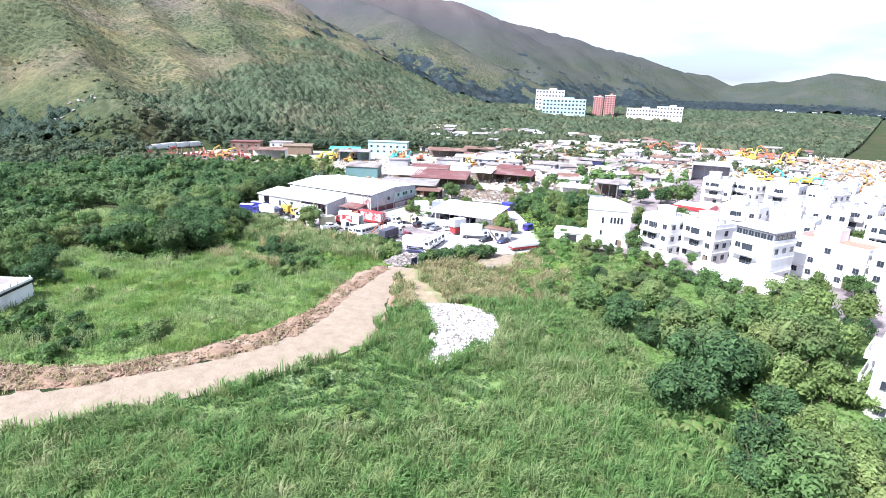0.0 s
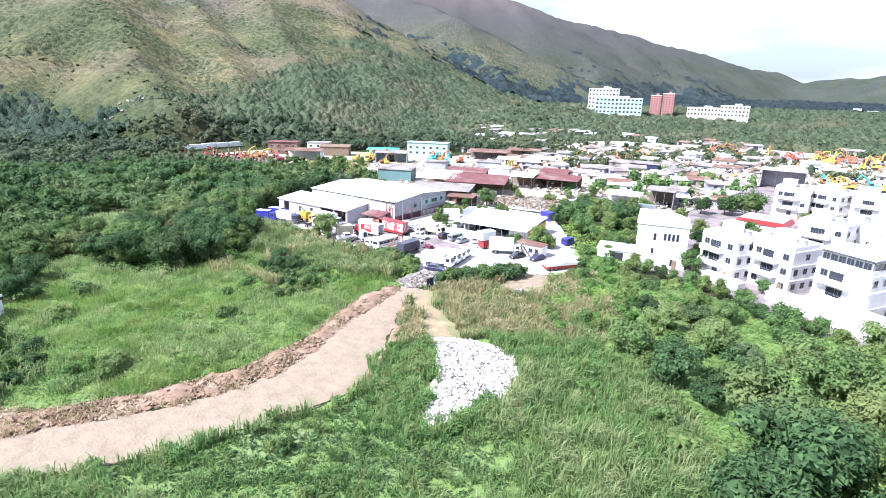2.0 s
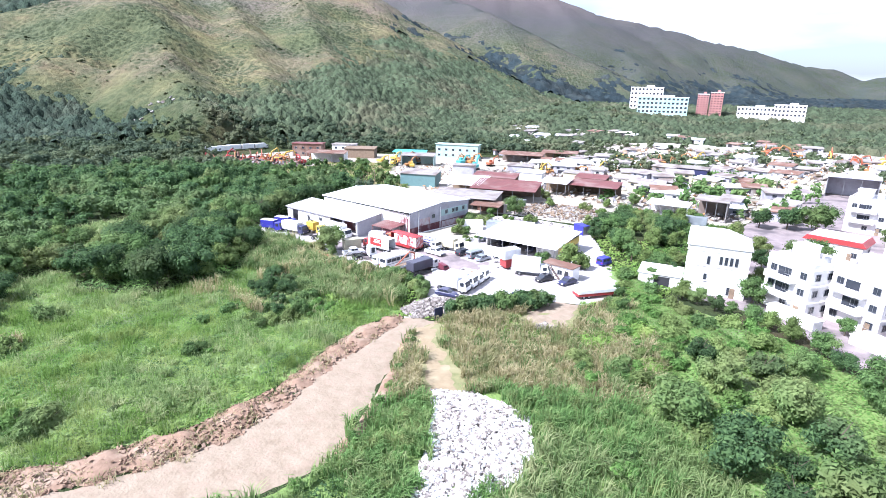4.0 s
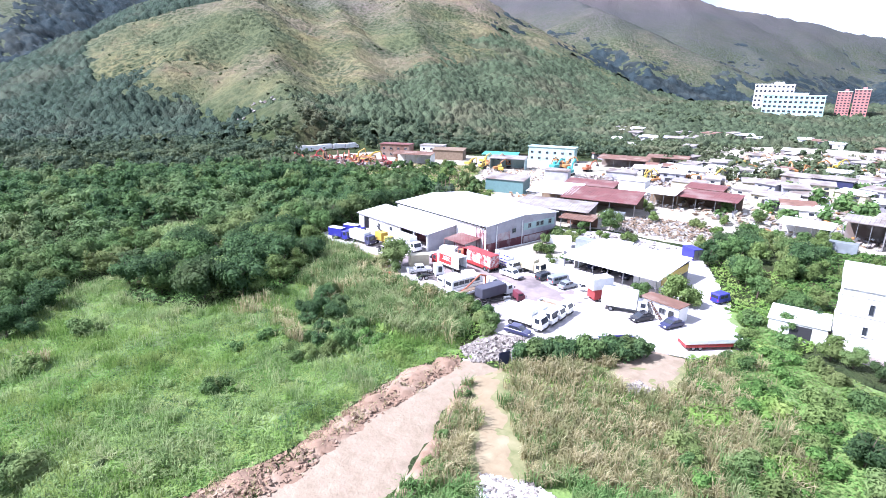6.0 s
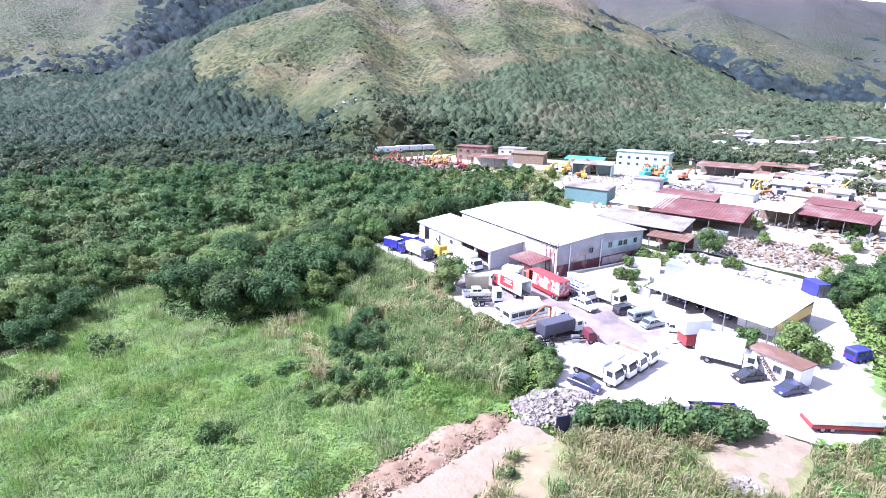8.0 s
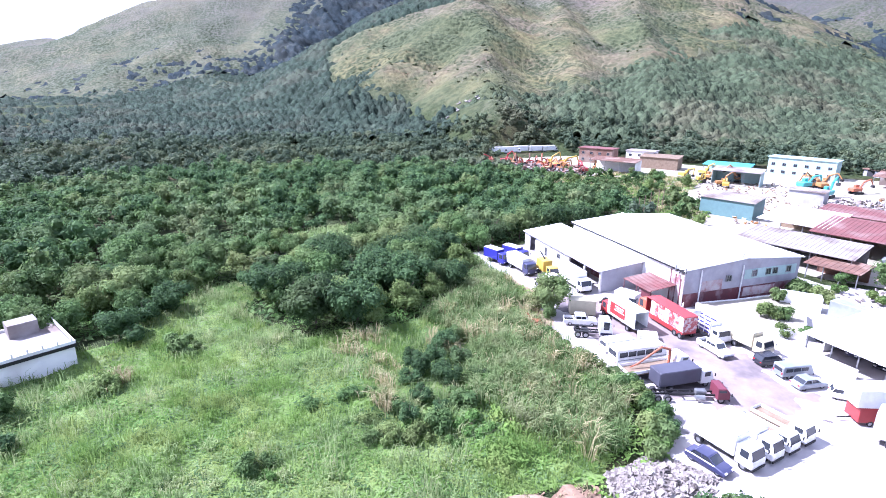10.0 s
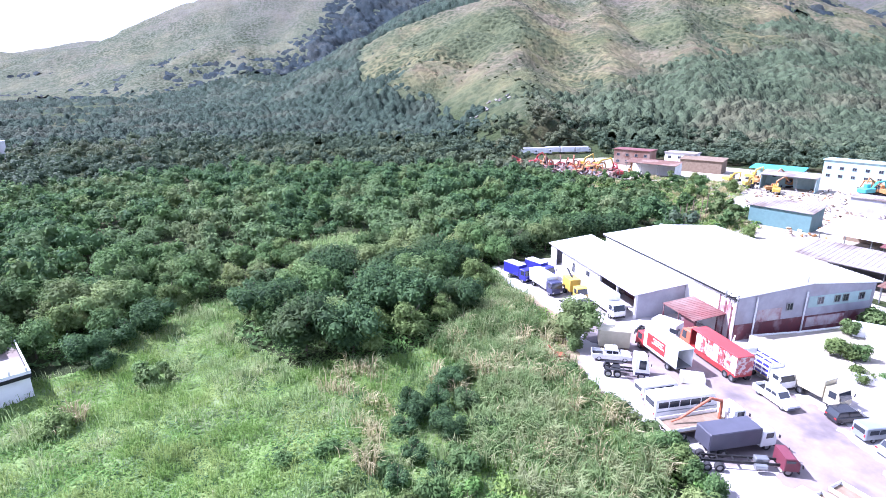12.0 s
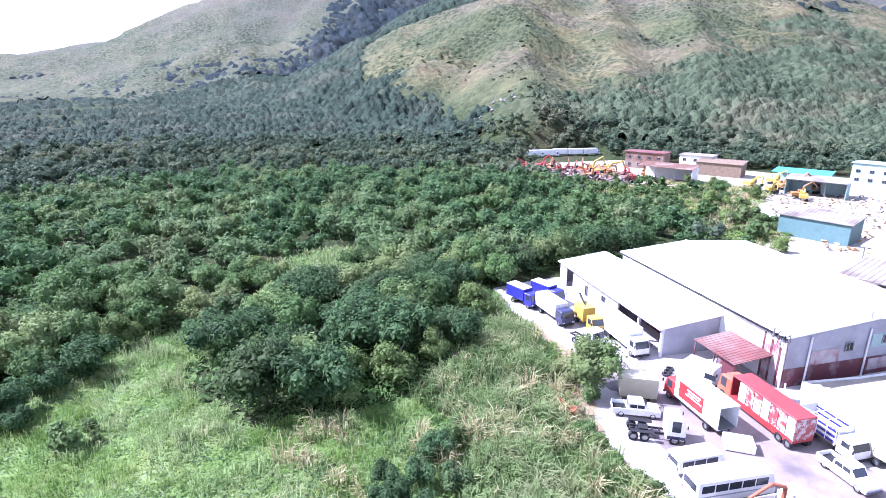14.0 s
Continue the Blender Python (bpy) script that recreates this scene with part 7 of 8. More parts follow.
for s in (-1, 1):
    for px in (-0.5, 0.5):
        wheel(tr, px, s * 1.05, 0.36, 0.22)
car(-67.4, 139.2, 42, "white_paint", "small white car beside the red trailer", style="hatch", L=4.0, h=1.5)
truck(-57.6, 135.2, 22, 8.0, "white_paint", "box", "large white box truck parked beside the site hut", w=2.5, h=3.8)
car(-53.6, 133.6, -112, "black_paint", "dark saloon car by the site hut")
car(-48.9, 134.8, -108, "navy_paint", "dark blue saloon car by the site hut")
car(-64.4, 113.6, 12, "navy_paint", "dark blue car beside the rubble heap")
truck(-65.6, 116.8, 8, 7.6, "white_paint", "box", "white box truck in a parked row", w=2.3, h=3.2)
truck(-65.2, 119.9, 8, 6.4, "white_paint", "box", "white light truck in a parked row", w=2.0, h=2.9)
truck(-65.4, 122.7, 8, 6.2, "white_paint", "flat", "white flatbed light truck in a parked row", w=1.9, cab_h=2.2)
truck(-65.8, 125.6, 8, 6.2, "white_paint", "flat", "white flatbed light truck with side boards", w=1.9, cab_h=2.2)
truck(-51.9, 119.9, -128, 8.0, "white_paint", "flat", "flatbed truck with blue side boards behind the hedge", body_paint="blue_paint", w=2.3, cab_h=2.3)
tl = thing("trailer", -41.6, 131.9, 0.04, 52, "long low trailer under a white cover, red frame", "trailer")
part("frame", one_box(0, 0, 0.85, 9.0, 2.4, 0.5), "red_paint", tl)
part("cover", one_box(0, 0, 1.5, 9.0, 2.5, 0.8, 0.08), "white_paint", tl)
for s in (-1, 1):
    for px in (-3.2, -2.1):
        wheel(tl, px, s * 1.0, 0.42, 0.3)
    part("landing_leg", tube(bmesh.new(), (3.2, s * 0.8, 0), (3.2, s * 0.8, 0.8), 0.08), "chassis", tl)
# van shape stands for a small blue tarpaulin-covered object
van(-47.6, 152.4, 72, 3.4, "blue_paint", "small blue tarpaulin-covered thing on the lane, built as a van", rows=2)
for cx, cy, p, lb in ((-79.2, 153, "black_paint", "dark car parked under the shed roof"), (-74.4, 152.4, "navy_paint", "dark blue car parked under the shed"), (-70.6, 152.2, "black_paint", "black car parked under the shed"), (-66.2, 152, "navy_paint", "blue-black car under the white roof")):
    car(cx, cy, -86, p, lb)
# beside the warehouse
truck(-130.6, 123.0, 18, 6.2, "blue_paint", "box", "blue box truck with a white roof", body_paint="blue_paint", w=2.1, h=3.0)
truck(-130.6, 127.6, 20, 6.2, "blue_paint", "box", "blue box truck beside the wood", body_paint="blue_paint", w=2.1, h=3.0)
truck(-123.8, 125.2, 4, 8.0, "navy_paint", "box", "navy truck with a white box body", w=2.3, h=3.1)
yt = truck(-119.4, 128.6, -4, 6.8, "yellow_paint", "bare", "yellow recovery truck with a tall body", w=2.2)
part("recovery_body", one_box(-1.2, 0, 2.0, 3.0, 2.1, 2.2, 0.06), "yellow_paint", yt)
part("boom", tube(bmesh.new(), (-1.0, 0, 3.0), (-3.2, 0, 4.2), 0.16), "chassis", yt)
truck(-114.2, 125.0, 12, 5.4, "white_paint", "bare", "white tractor unit beside the warehouse", w=2.3, cab_h=2.8)
truck(-112.2, 130.2, -3, 8.4, "white_paint", "box", "white box truck with a blue rear door", w=2.4, h=3.5)
car(-112.6, 126.2, -8, "black_paint", "dark car at the warehouse door", L=4.2)
cb = thing("cargo_box", -100.4, 123.6, 0.0, 62, "cream-coloured cargo box standing on blocks", "container")
part("box", one_box(0, 0, 1.75, 4.2, 2.2, 2.5, 0.03), "cream_paint", cb)
for sx in (-1.6, 1.6):
    part("block", one_box(sx, 0, 0.25, 0.4, 1.9, 0.6), "wood", cb)
gs = thing("container", -100.9, 133.2, 0, 24, "white metal cabin with a roof unit", "container")
part("shell", one_box(0, 0, 1.4, 3.8, 2.4, 2.6, 0.03), "white_paint", gs)
part("window", one_box(1.6, -1.21, 1.8, 1.3, 0.03, 0.7), "glass", gs)
part("skid", one_box(0, 0, 0.1, 4.0, 2.5, 0.24), "chassis", gs)
for n in range(3):
    ty = thing("tyre", -104.4 + n * 0.5, 131.6 - n * 0.7, 0.04, 0, "worn black truck tyre lying in the yard", "tyre", "loose tyres")
    part("tread", turned(bmesh.new(), 0.5, 0.28), "rubber", ty, m=pose(0, 0, 0.16, 90, 0, 0))
sl = thing("loading_ramp", -89.2, 127.6, 0.04, 55, "white sheet-covered pallet in the yard", "pallet")
part("sheet", one_box(0, 0, 0.55, 2.8, 2.0, 0.9, 0.06), "white_paint", sl)
hut = thing("site_hut", -51.9, 138.2, 0, -6, "white site hut with a rust-brown roof and outside stair", "hut")
part("wall", one_box(0, 0, 1.4, 7.0, 3.0, 3.0), "white_wall", hut)
part("roof", one_box(0, -0.1, 3.0, 7.5, 3.6, 0.16), "brown_roof", hut)
part("door", one_box(2.2, -1.63, 1.1, 0.9, 0.06, 2.1), "dark", hut)
for px in (-2.6, 0.6):
    window_part(hut, pose(px, -1.62, 1.6, 0, 0, 0), 1.1, 1.0)
for k in range(9):
    part("stair_tread", one_box(-1.6 + k * 0.28, -2.0, 2.6 - k * 0.28, 0.3, 0.7, 0.05), "brown_roof", hut)
part("stringer", tube(bmesh.new(), (-1.7, -2.35, 2.7), (0.9, -2.35, 0.1), 0.05), "chassis", hut)
for cx, cy, yw, ln, p, lb in ((-89.5, 160.5, 40, 6.1, "white_paint", "white shipping container behind the shed"), (-83, 164, 10, 6.1, "silver_paint", "pale grey shipping container"), (-77, 168, 15, 6.1, "white_paint", "white shipping container by the lane"),
                              (-95, 197, 20, 6.1, "silver_paint", "dusty silver container in the scrap yard"), (-112, 240, 8, 12, "white_paint", "long white container among the works"), (-125, 234, 15, 6.1, "mint", "pale green container in the works"),
                              (-96, 250, 5, 6.1, "cream_paint", "cream container among scrap machines"), (-63, 176.5, -30, 4.2, "blue_paint", "blue tarpaulin-covered box on the lane"), (-40, 210, 6, 6.1, "silver_paint", "grey container on the works road")):
    c = thing("container", cx, cy, 0.0, yw, lb, "container", "containers")
    part("shell", one_box(0, 0, 1.35, ln, 2.44, 2.6, 0.03), p, c)
    for k in range(2):
        part("door", one_box(ln / 2 + 0.02, (k - 0.5) * 1.1, 1.35, 0.05, 1.0, 2.3), "steel", c)
# low white wall and mound between truck rows
wl = thing("retaining_wall", -78.4, 144.0, 0, 4, "low white-painted wall beside the shed", "wall")
part("wall", one_box(0, 0, 0.7, 17, 0.25, 1.8), "white_wall", wl)
w2 = thing("retaining_wall", -93.6, 138.2, 0, -52, "leaning white board wall", "wall")
part("wall", one_box(0, 0, 0.9, 4.2, 0.15, 2.2), "white_wall", w2)
# raised plot with rubble and weeds beside the gable
PLOT = [(-95.4, 143.4), (-94.2, 151.0), (-93.4, 160.0), (-86.0, 157.0), (-80.4, 149.6), (-83.2, 146.8), (-88.5, 144.8)]
raised = thing("raised_plot", 0, 0, 0, 0, "raised plot held by a low white wall", "plot")
for (ax, ay), (bx, by) in zip(PLOT, PLOT[1:] + PLOT[:1]):
    m = pose((ax + bx) / 2, (ay + by) / 2, 0, 0, 0, math.degrees(math.atan2(by - ay, bx - ax)))
    part("retaining_wall", one_box(0, 0, 0.55, math.hypot(bx - ax, by - ay) + 0.2, 0.22, 1.5), "white_wall", raised, m=m)
bm = bmesh.new()
bm.faces.new([bm.verts.new((px, py, 1.12)) for px, py in PLOT])
bmesh.ops.recalc_face_normals(bm, faces=bm.faces)
up = bmesh.ops.extrude_face_region(bm, geom=list(bm.faces))
bmesh.ops.translate(bm, vec=(0, 0, -1.2), verts=[q for q in up["geom"] if isinstance(q, bmesh.types.BMVert)])
bmesh.ops.recalc_face_normals(bm, faces=bm.faces)
part("fill", bm, "gravel", raised, "pale gravel fill")
for n, (px, py, sc, k) in enumerate(((-86.8, 149.6, 1.1, "h"), (-85.2, 151.2, 0.9, "f"), (-88.6, 151.0, 0.8, "h"), (-91.6, 157.5, 1.0, "f"), (-92.2, 164.5, 1.5, "f"), (-93.2, 167.5, 1.6, "g"), (-90.4, 166.5, 1.3, "h"))):
    ob = plant(k, px, py, sc, group="weeds on the raised plot")
    if n < 4:
        ob.matrix_basis = Matrix.Translation((0, 0, 1.1)) @ ob.matrix_basis
rusty = thing("digger_bucket", -98.7, 113.8, 0.35, 40, "rusty orange digger bucket lying in the reeds", "scrap")
part("shell", prism(bmesh.new(), [(-0.8, 0.9), (0.5, 1.1), (0.9, 0.5), (0.5, 0.0), (-0.6, 0.0), (-0.4, 0.5)], -0.7, 0.7), "orange_paint", rusty)
part("arm", tube(bmesh.new(), (-0.3, 0, 0.9), (-1.6, 0.1, 1.9), 0.16, 0.1), "orange_paint", rusty)
for (ax, ay), (bx, by) in (((-59.7, 103.4), (-59.2, 105.2)), ((-59.1, 105.6), (-58.6, 107.2))):
    sh = thing("sheet_panel", (ax + bx) / 2, (ay + by) / 2, 0, math.degrees(math.atan2(by - ay, bx - ax)), "blue-grey metal hoarding panel beside the track", "fence panel")
    part("sheet", one_box(0, 0, 0.9, 1.8, 0.06, 2.0), "navy_paint" if ay < 105 else "silver_paint", sh)
    for s in (-0.8, 0.8):
        part("post", one_box(s, 0.08, 0.8, 0.08, 0.08, 2.0), "wood", sh)

# ---- machines, scrap and the far parts of the place ----
def excavator(x, y, yaw, paint, label, arm=0.6, curl=0.9, s=1.0, z=0.0):
    """A tracked digger with its arm raised."""
    ob = thing("excavator", x, y, z, yaw, label, "excavator", "scrap yard machines")
    ob.matrix_basis = ob.matrix_basis @ Matrix.Diagonal((s, s, s, 1))
    for q in (-1, 1):
        part("track", prism(bmesh.new(), [(-1.9, 0.35), (-1.6, 0.02), (1.6, 0.02), (1.9, 0.35), (1.6, 0.8), (-1.6, 0.8)], q * 1.1 - 0.28, q * 1.1 + 0.28), "chassis", ob)
    h = part("house", one_box(-0.5, 0, 1.65, 3.2, 2.5, 1.2, 0.12), paint, ob)
    part("counterweight", one_box(-2.2, 0, 1.6, 0.7, 2.4, 1.1, 0.12), paint, h)
    c = part("cab", one_box(0.5, 0.75, 2.3, 1.5, 0.95, 1.6, 0.08), paint, ob)
    part("window", one_box(1.26, 0.75, 2.45, 0.04, 0.8, 1.0), "glass", c)
    part("window", one_box(0.5, 1.235, 2.45, 1.1, 0.04, 0.9), "glass", c)
    p0 = Vector((0.8, -0.2, 1.7))
    p1 = p0 + Vector((math.cos(arm + 0.5), 0, math.sin(arm + 0.5))) * 2.6
    p2 = p1 + Vector((math.cos(arm - 0.25), 0, math.sin(arm - 0.25))) * 2.9
    p3 = p2 + Vector((math.cos(arm - curl - 1.0), 0, math.sin(arm - curl - 1.0))) * 2.7
    part("boom", tube(tube(bmesh.new(), p0, p1, 0.3, 0.34, 6), p1, p2, 0.34, 0.2, 6), paint, ob)
    a = part("stick", tube(bmesh.new(), p2, p3, 0.24, 0.15, 6), paint, ob)
    part("bucket", prism(bmesh.new(), [(p3.x - 0.4, p3.z + 0.2), (p3.x + 0.3, p3.z + 0.2), (p3.x + 0.2, p3.z - 0.7), (p3.x - 0.6, p3.z - 0.5)], -0.7, 0.3), "chassis", a)
    part("ram", tube(bmesh.new(), (1.2, -0.2, 1.6), (p1 + p2) / 2 - Vector((0, 0, 0.3)), 0.08, n=6), "steel", ob)
    return ob


er = random.Random(9)
paints = {"orange_paint": "orange-red", "amber_paint": "orange", "yellow_paint": "yellow", "red_paint": "rusty red", "cyan_paint": "turquoise", "brown_roof": "rust-brown"}


def machines(n, x0, x1, y0, y1, kinds, where, seed, s0=0.9, s1=1.2, turn=0.0):
    q = random.Random(seed)
    for _ in range(n):
        p = q.choice(kinds)
        fx, fy = q.random(), q.random()
        mx, my = x0 + (x1 - x0) * fx, y0 + (y1 - y0) * fy + turn * fx
        excavator(mx, my, q.uniform(0, 360), p, "old %s tracked excavator %s" % (paints[p], where), q.uniform(0.1, 1.0), q.uniform(0.3, 1.3), q.uniform(s0, s1), float(gz(mx, my)) + 0.05)


machines(26, -268, -228, 178, 196, ("orange_paint", "brown_roof", "red_paint", "amber_paint"), "in the scrap yard", 1, turn=28)
machines(4, -250, -236, 206, 214, ("yellow_paint", "amber_paint"), "in the scrap yard", 2, 1.2, 1.5)
machines(7, -212, -180, 242, 262, ("yellow_paint", "yellow_paint", "amber_paint"), "between the sheds", 3)
machines(7, -178, -150, 262, 284, ("amber_paint", "orange_paint", "cyan_paint"), "in front of the works office", 4, 1.0, 1.3)
machines(9, -128, -96, 258, 300, ("yellow_paint", "amber_paint", "yellow_paint"), "in the works yard", 5)
machines(22, -50, 50, 400, 470, ("amber_paint", "yellow_paint", "orange_paint"), "in a distant machine yard", 6, 1.2, 1.7)
machines(10, 14, 44, 312, 340, ("cyan_paint", "yellow_paint", "yellow_paint"), "behind the village", 7, 1.0, 1.2)
machines(8, -120, -60, 330, 400, ("amber_paint", "yellow_paint"), "among distant sheds", 8)
machines(5, 56, 84, 300, 320, ("yellow_paint", "amber_paint"), "behind the village houses", 9, 1.0, 1.2)


def scrap(name, poly, n, size, top, material, label, seed, category="scrap"):
    """A heap of broken pieces, joined."""
    r = np.random.RandomState(seed)
    xs = [p[0] for p in poly]
    ys = [p[1] for p in poly]
    out = []
    cube = np.array([(a, b, c) for a in (-1, 1) for b in (-1, 1) for c in (-1, 1)], float) / 2
    faces = np.array([(0, 1, 3), (0, 3, 2), (4, 6, 7), (4, 7, 5), (0, 4, 5), (0, 5, 1), (2, 3, 7), (2, 7, 6), (0, 2, 6), (0, 6, 4), (1, 5, 7), (1, 7, 3)])
    px, py = r.uniform(min(xs), max(xs), n * 6), r.uniform(min(ys), max(ys), n * 6)
    ok = inside(poly, px, py)
    px, py = px[ok][:n], py[ok][:n]
    pz = gz(px, py) + 0.12 + top * np.minimum(1, edge_distance(poly, px, py) / 2.2) * r.uniform(0.3, 1, len(px))
    for x, y, z in zip(px, py, pz):
        e = Euler(r.uniform(-0.7, 0.7, 2).tolist() + [r.uniform(0, 6.28)]).to_matrix()
        s = size * r.uniform(0.35, 1.3, 3) * (1, 0.75, 0.3)
        out.append(((cube * s * (0.8 + 0.4 * r.rand(8, 1))) @ np.array(e).T + (x, y, z), faces))
    v, f = join(out)
    return tagged(arrays(name, v, f, material), label, category, kind="stuff")


def mound(name, poly, top, material, label, seed, category="rubble"):
    return patch(name, poly, material, top, 0.5, label, 0.7, 1.6, seed, kind="stuff", category=category)


RUB = [(-46, 85), (-41.5, 87.5), (-36.8, 88), (-33, 87.5), (-28.6, 80.3), (-28.6, 76), (-30.5, 71.5), (-31.8, 70.2), (-33.6, 72), (-30, 67), (-31.5, 65), (-34.3, 65), (-36, 67), (-36.6, 70), (-40.2, 76.5)]
# base coloured dark so the gaps between white pieces look shaded
mound("rubble_base", RUB, 0.3, "rubble_grey", "dark grey base showing as shaded gaps in white plaster rubble", 81)
scrap("rubble", RUB, 3000, 0.55, 0.5, "rubble", "white broken plasterboard and concrete fragments", 82, "rubble")
scrap("rubble", RUB, 1300, 0.6, 0.55, "rubble_grey", "grey fragments among the white rubble", 80, "rubble")
HEAP = [(-67, 103), (-67.6, 110), (-62.5, 112.8), (-60.6, 110), (-60.8, 105), (-63, 101.3)]
mound("rubble_base", HEAP, 0.45, "rubble_grey", "mound of grey rubble beside the yard", 83)
scrap("rubble", HEAP, 1300, 0.6, 0.8, "rubble_grey", "grey-brown broken concrete and brick heap", 84, "rubble")
scrap("rubble", [(-45, 111), (-41.5, 110), (-41, 113.5), (-44, 114)], 110, 0.6, 0.3, "rubble_grey", "small heap of grey rubble on bare earth", 85, "rubble")
scrap("soil_clods", BANK, 2200, 0.45, 0.5, "bank", "clods of red-brown soil on the bank", 86, "soil")
scrap("scrap_heap", [(-270, 172), (-262, 202), (-232, 222), (-222, 206), (-240, 186)], 500, 2.0, 2.2, "brown_roof", "heap of rust-brown machine parts", 87)
scrap("scrap_heap", [(-270, 172), (-262, 202), (-232, 222), (-222, 206), (-240, 186)], 350, 1.8, 2.2, "old_roof", "grey and rusty machine parts in a heap", 88)
scrap("scrap_heap", [(-94, 186), (-70, 188), (-66, 200), (-72, 212), (-92, 208)], 500, 0.6, 0.5, "old_roof", "pale heaps of scrap metal and timber", 89)
scrap("scrap_heap", [(-94, 186), (-70, 188), (-66, 200), (-72, 212), (-92, 208)], 300, 0.9, 0.7, "wood", "broken pallets and timber in heaps", 99)
scrap("scrap_heap", [(-140, 226), (-92, 232), (-86, 262), (-120, 286), (-150, 262)], 1300, 1.3, 1.2, "old_roof", "mixed pale scrap between the works", 90)
scrap("scrap_heap", [(-92, 170), (-70, 170), (-68, 182), (-90, 182)], 120, 0.9, 0.6, "old_roof", "pale crates and junk behind the shed", 91)
scrap("scrap_heap", [(-60, 215), (-30, 218), (-26, 240), (-60, 250)], 260, 1.5, 1.0, "old_roof", "scattered pallets and scrap by the huts", 92)
NEAR_JUNK = [(-138, 222), (-94, 226), (-60, 212), (-28, 222), (-24, 330), (-120, 345), (-150, 300)]
WEST_JUNK = [(-170, 214), (-134, 200), (-128, 226), (-150, 262), (-188, 272), (-204, 258)]
FAR_JUNK = [(-62, 352), (-120, 360), (-130, 430), (-20, 490), (110, 480), (150, 400), (80, 338), (-10, 320)]
for k, (mat, what) in enumerate((("white_wall", "white crates and panels"), ("cream_paint", "cream boxes and sacks"), ("wood", "timber and pallets"), ("old_roof", "grey metal scrap"), ("amber_paint", "orange machine parts"), ("grey_sheet", "lilac-grey sheets"))):
    scrap("scrap_heap", NEAR_JUNK, (420, 260, 480, 420, 140, 160)[k], 1.7, 1.1, mat, what + " lying between the works sheds", 110 + k)
    scrap("scrap_heap", WEST_JUNK, (40, 40, 160, 120, 40, 40)[k], 0.9, 0.6, mat, what + " on the works ground", 130 + k)
    scrap("scrap_heap", FAR_JUNK, (420, 300, 380, 360, 220, 160)[k], 3.0, 2.2, mat, what + " in the distant works yards", 120 + k)
for k in range(9):
    px, py = -145 - k * 1.2 + er.uniform(-0.5, 0.5), 178 + k * 2.2
    if k % 2 == 0:
        o = thing("pole", px - 6, py, 0, 0, "weathered timber utility pole", "pole", "timber poles")
        part("shaft", tube(bmesh.new(), (0, 0, -0.5), (0.1, 0, 6.5), 0.13, 0.1), "wood", o)

for k, (cx, cy) in enumerate(((-306, 212), (-305, 220), (-307, 228), (-305, 236), (-304, 244))):
    truck(cx, cy, 78 + 4 * k, 10, "white_paint", "box", "white box truck in the far scrap yard", w=2.4, h=3.6, z=float(gz(cx, cy)) + 0.05)

# distant huts, sheds and yards on the plain
fr = random.Random(14)
count = 0
while count < 122:
    a, d = radians(fr.uniform(-31, 13)), fr.uniform(270, 470)
    hx, hy = EX + d * math.sin(a), EY + d * math.cos(a)
    if count < 26:
        hx, hy = fr.uniform(-72, -16), fr.uniform(232, 335)
    elif count < 56:
        hx, hy = fr.uniform(-140, -62), fr.uniform(262, 350)
    if count < 56:
        pass
    elif hy < 300 and hx > -30:
        continue
    elif d < 300 and hx < -60:
        continue
    lx, ly = (fr.uniform(5, 11), fr.uniform(4, 7)) if count < 56 else (fr.uniform(6, 13), fr.uniform(5, 8))
    roof = fr.choice(("white_roof", "old_roof", "white_roof", "old_roof", "old_roof", "brown_roof"))
    wall = fr.choice(("white_wall", "old_roof", "grey_sheet", "white_wall", "cream_paint"))
    hh = fr.choice((2.8, 3.2, 3.8, 4.6))
    ob = thing("hut", hx, hy, float(gz(hx, hy)), fr.uniform(-25, 25), {"white_roof": "white-roofed", "old_roof": "weathered grey-roofed", "rust_roof": "red-roofed", "brown_roof": "brown-roofed"}[roof] + " low works building on the plain", "shed", "distant sheds")
    part("wall", one_box(0, 0, hh / 2 - 0.5, lx, ly, hh + 1), wall, ob)
    part("roof", sheet_roof(bmesh.new(), [(-lx / 2 - 0.5, -ly / 2 - 0.6, hh), (lx / 2 + 0.5, -ly / 2 - 0.6, hh), (lx / 2 + 0.5, ly / 2 + 0.6, hh + 0.9), (-lx / 2 - 0.5, ly / 2 + 0.6, hh + 0.9)], 0.25, 0.2), roof, ob)
    part("door", one_box(fr.uniform(-lx / 3, lx / 3), -ly / 2 - 0.03, 1.3, 3.0, 0.08, 2.6), "dark", ob)
    n = int(lx / 4)
    for k in range(n):
        part("window", one_box((k + 0.5) * lx / n - lx / 2, -ly / 2 - 0.03, hh - 1.0, 1.4, 0.06, 0.8), "glass", ob)
    count += 1


def block(x, y, z, yaw, w, d, h, wall, label, cols, rows, roof_h=2.0):
    """A distant tower block or school with rows of windows."""
    ob = thing("apartment_building", x, y, z, yaw, label, "building")
    part("wall", one_box(0, 0, h / 2 - 3, w, d, h + 6), wall, ob)
    part("roof", one_box(0, 0, h + 0.3, w + 0.6, d + 0.6, 0.6), "white_wall", ob)
    part("roof_house", one_box(w * 0.1, 0, h + roof_h / 2 + 0.5, w * 0.25, d * 0.6, roof_h), wall, ob)
    me = None
    for i in range(cols):
        for j in range(rows):
            m = on_face(w, d, "s", (i + 0.5) * w / cols - w / 2, (j + 0.6) * h / rows, 0.03)
            if me is None:
                me = part("window", one_box(0, 0, 0, w / cols * 0.55, 0.1, h / rows * 0.45), "glass", ob, m=m).data
            else:
                again("window", me, ob, m)
    return ob


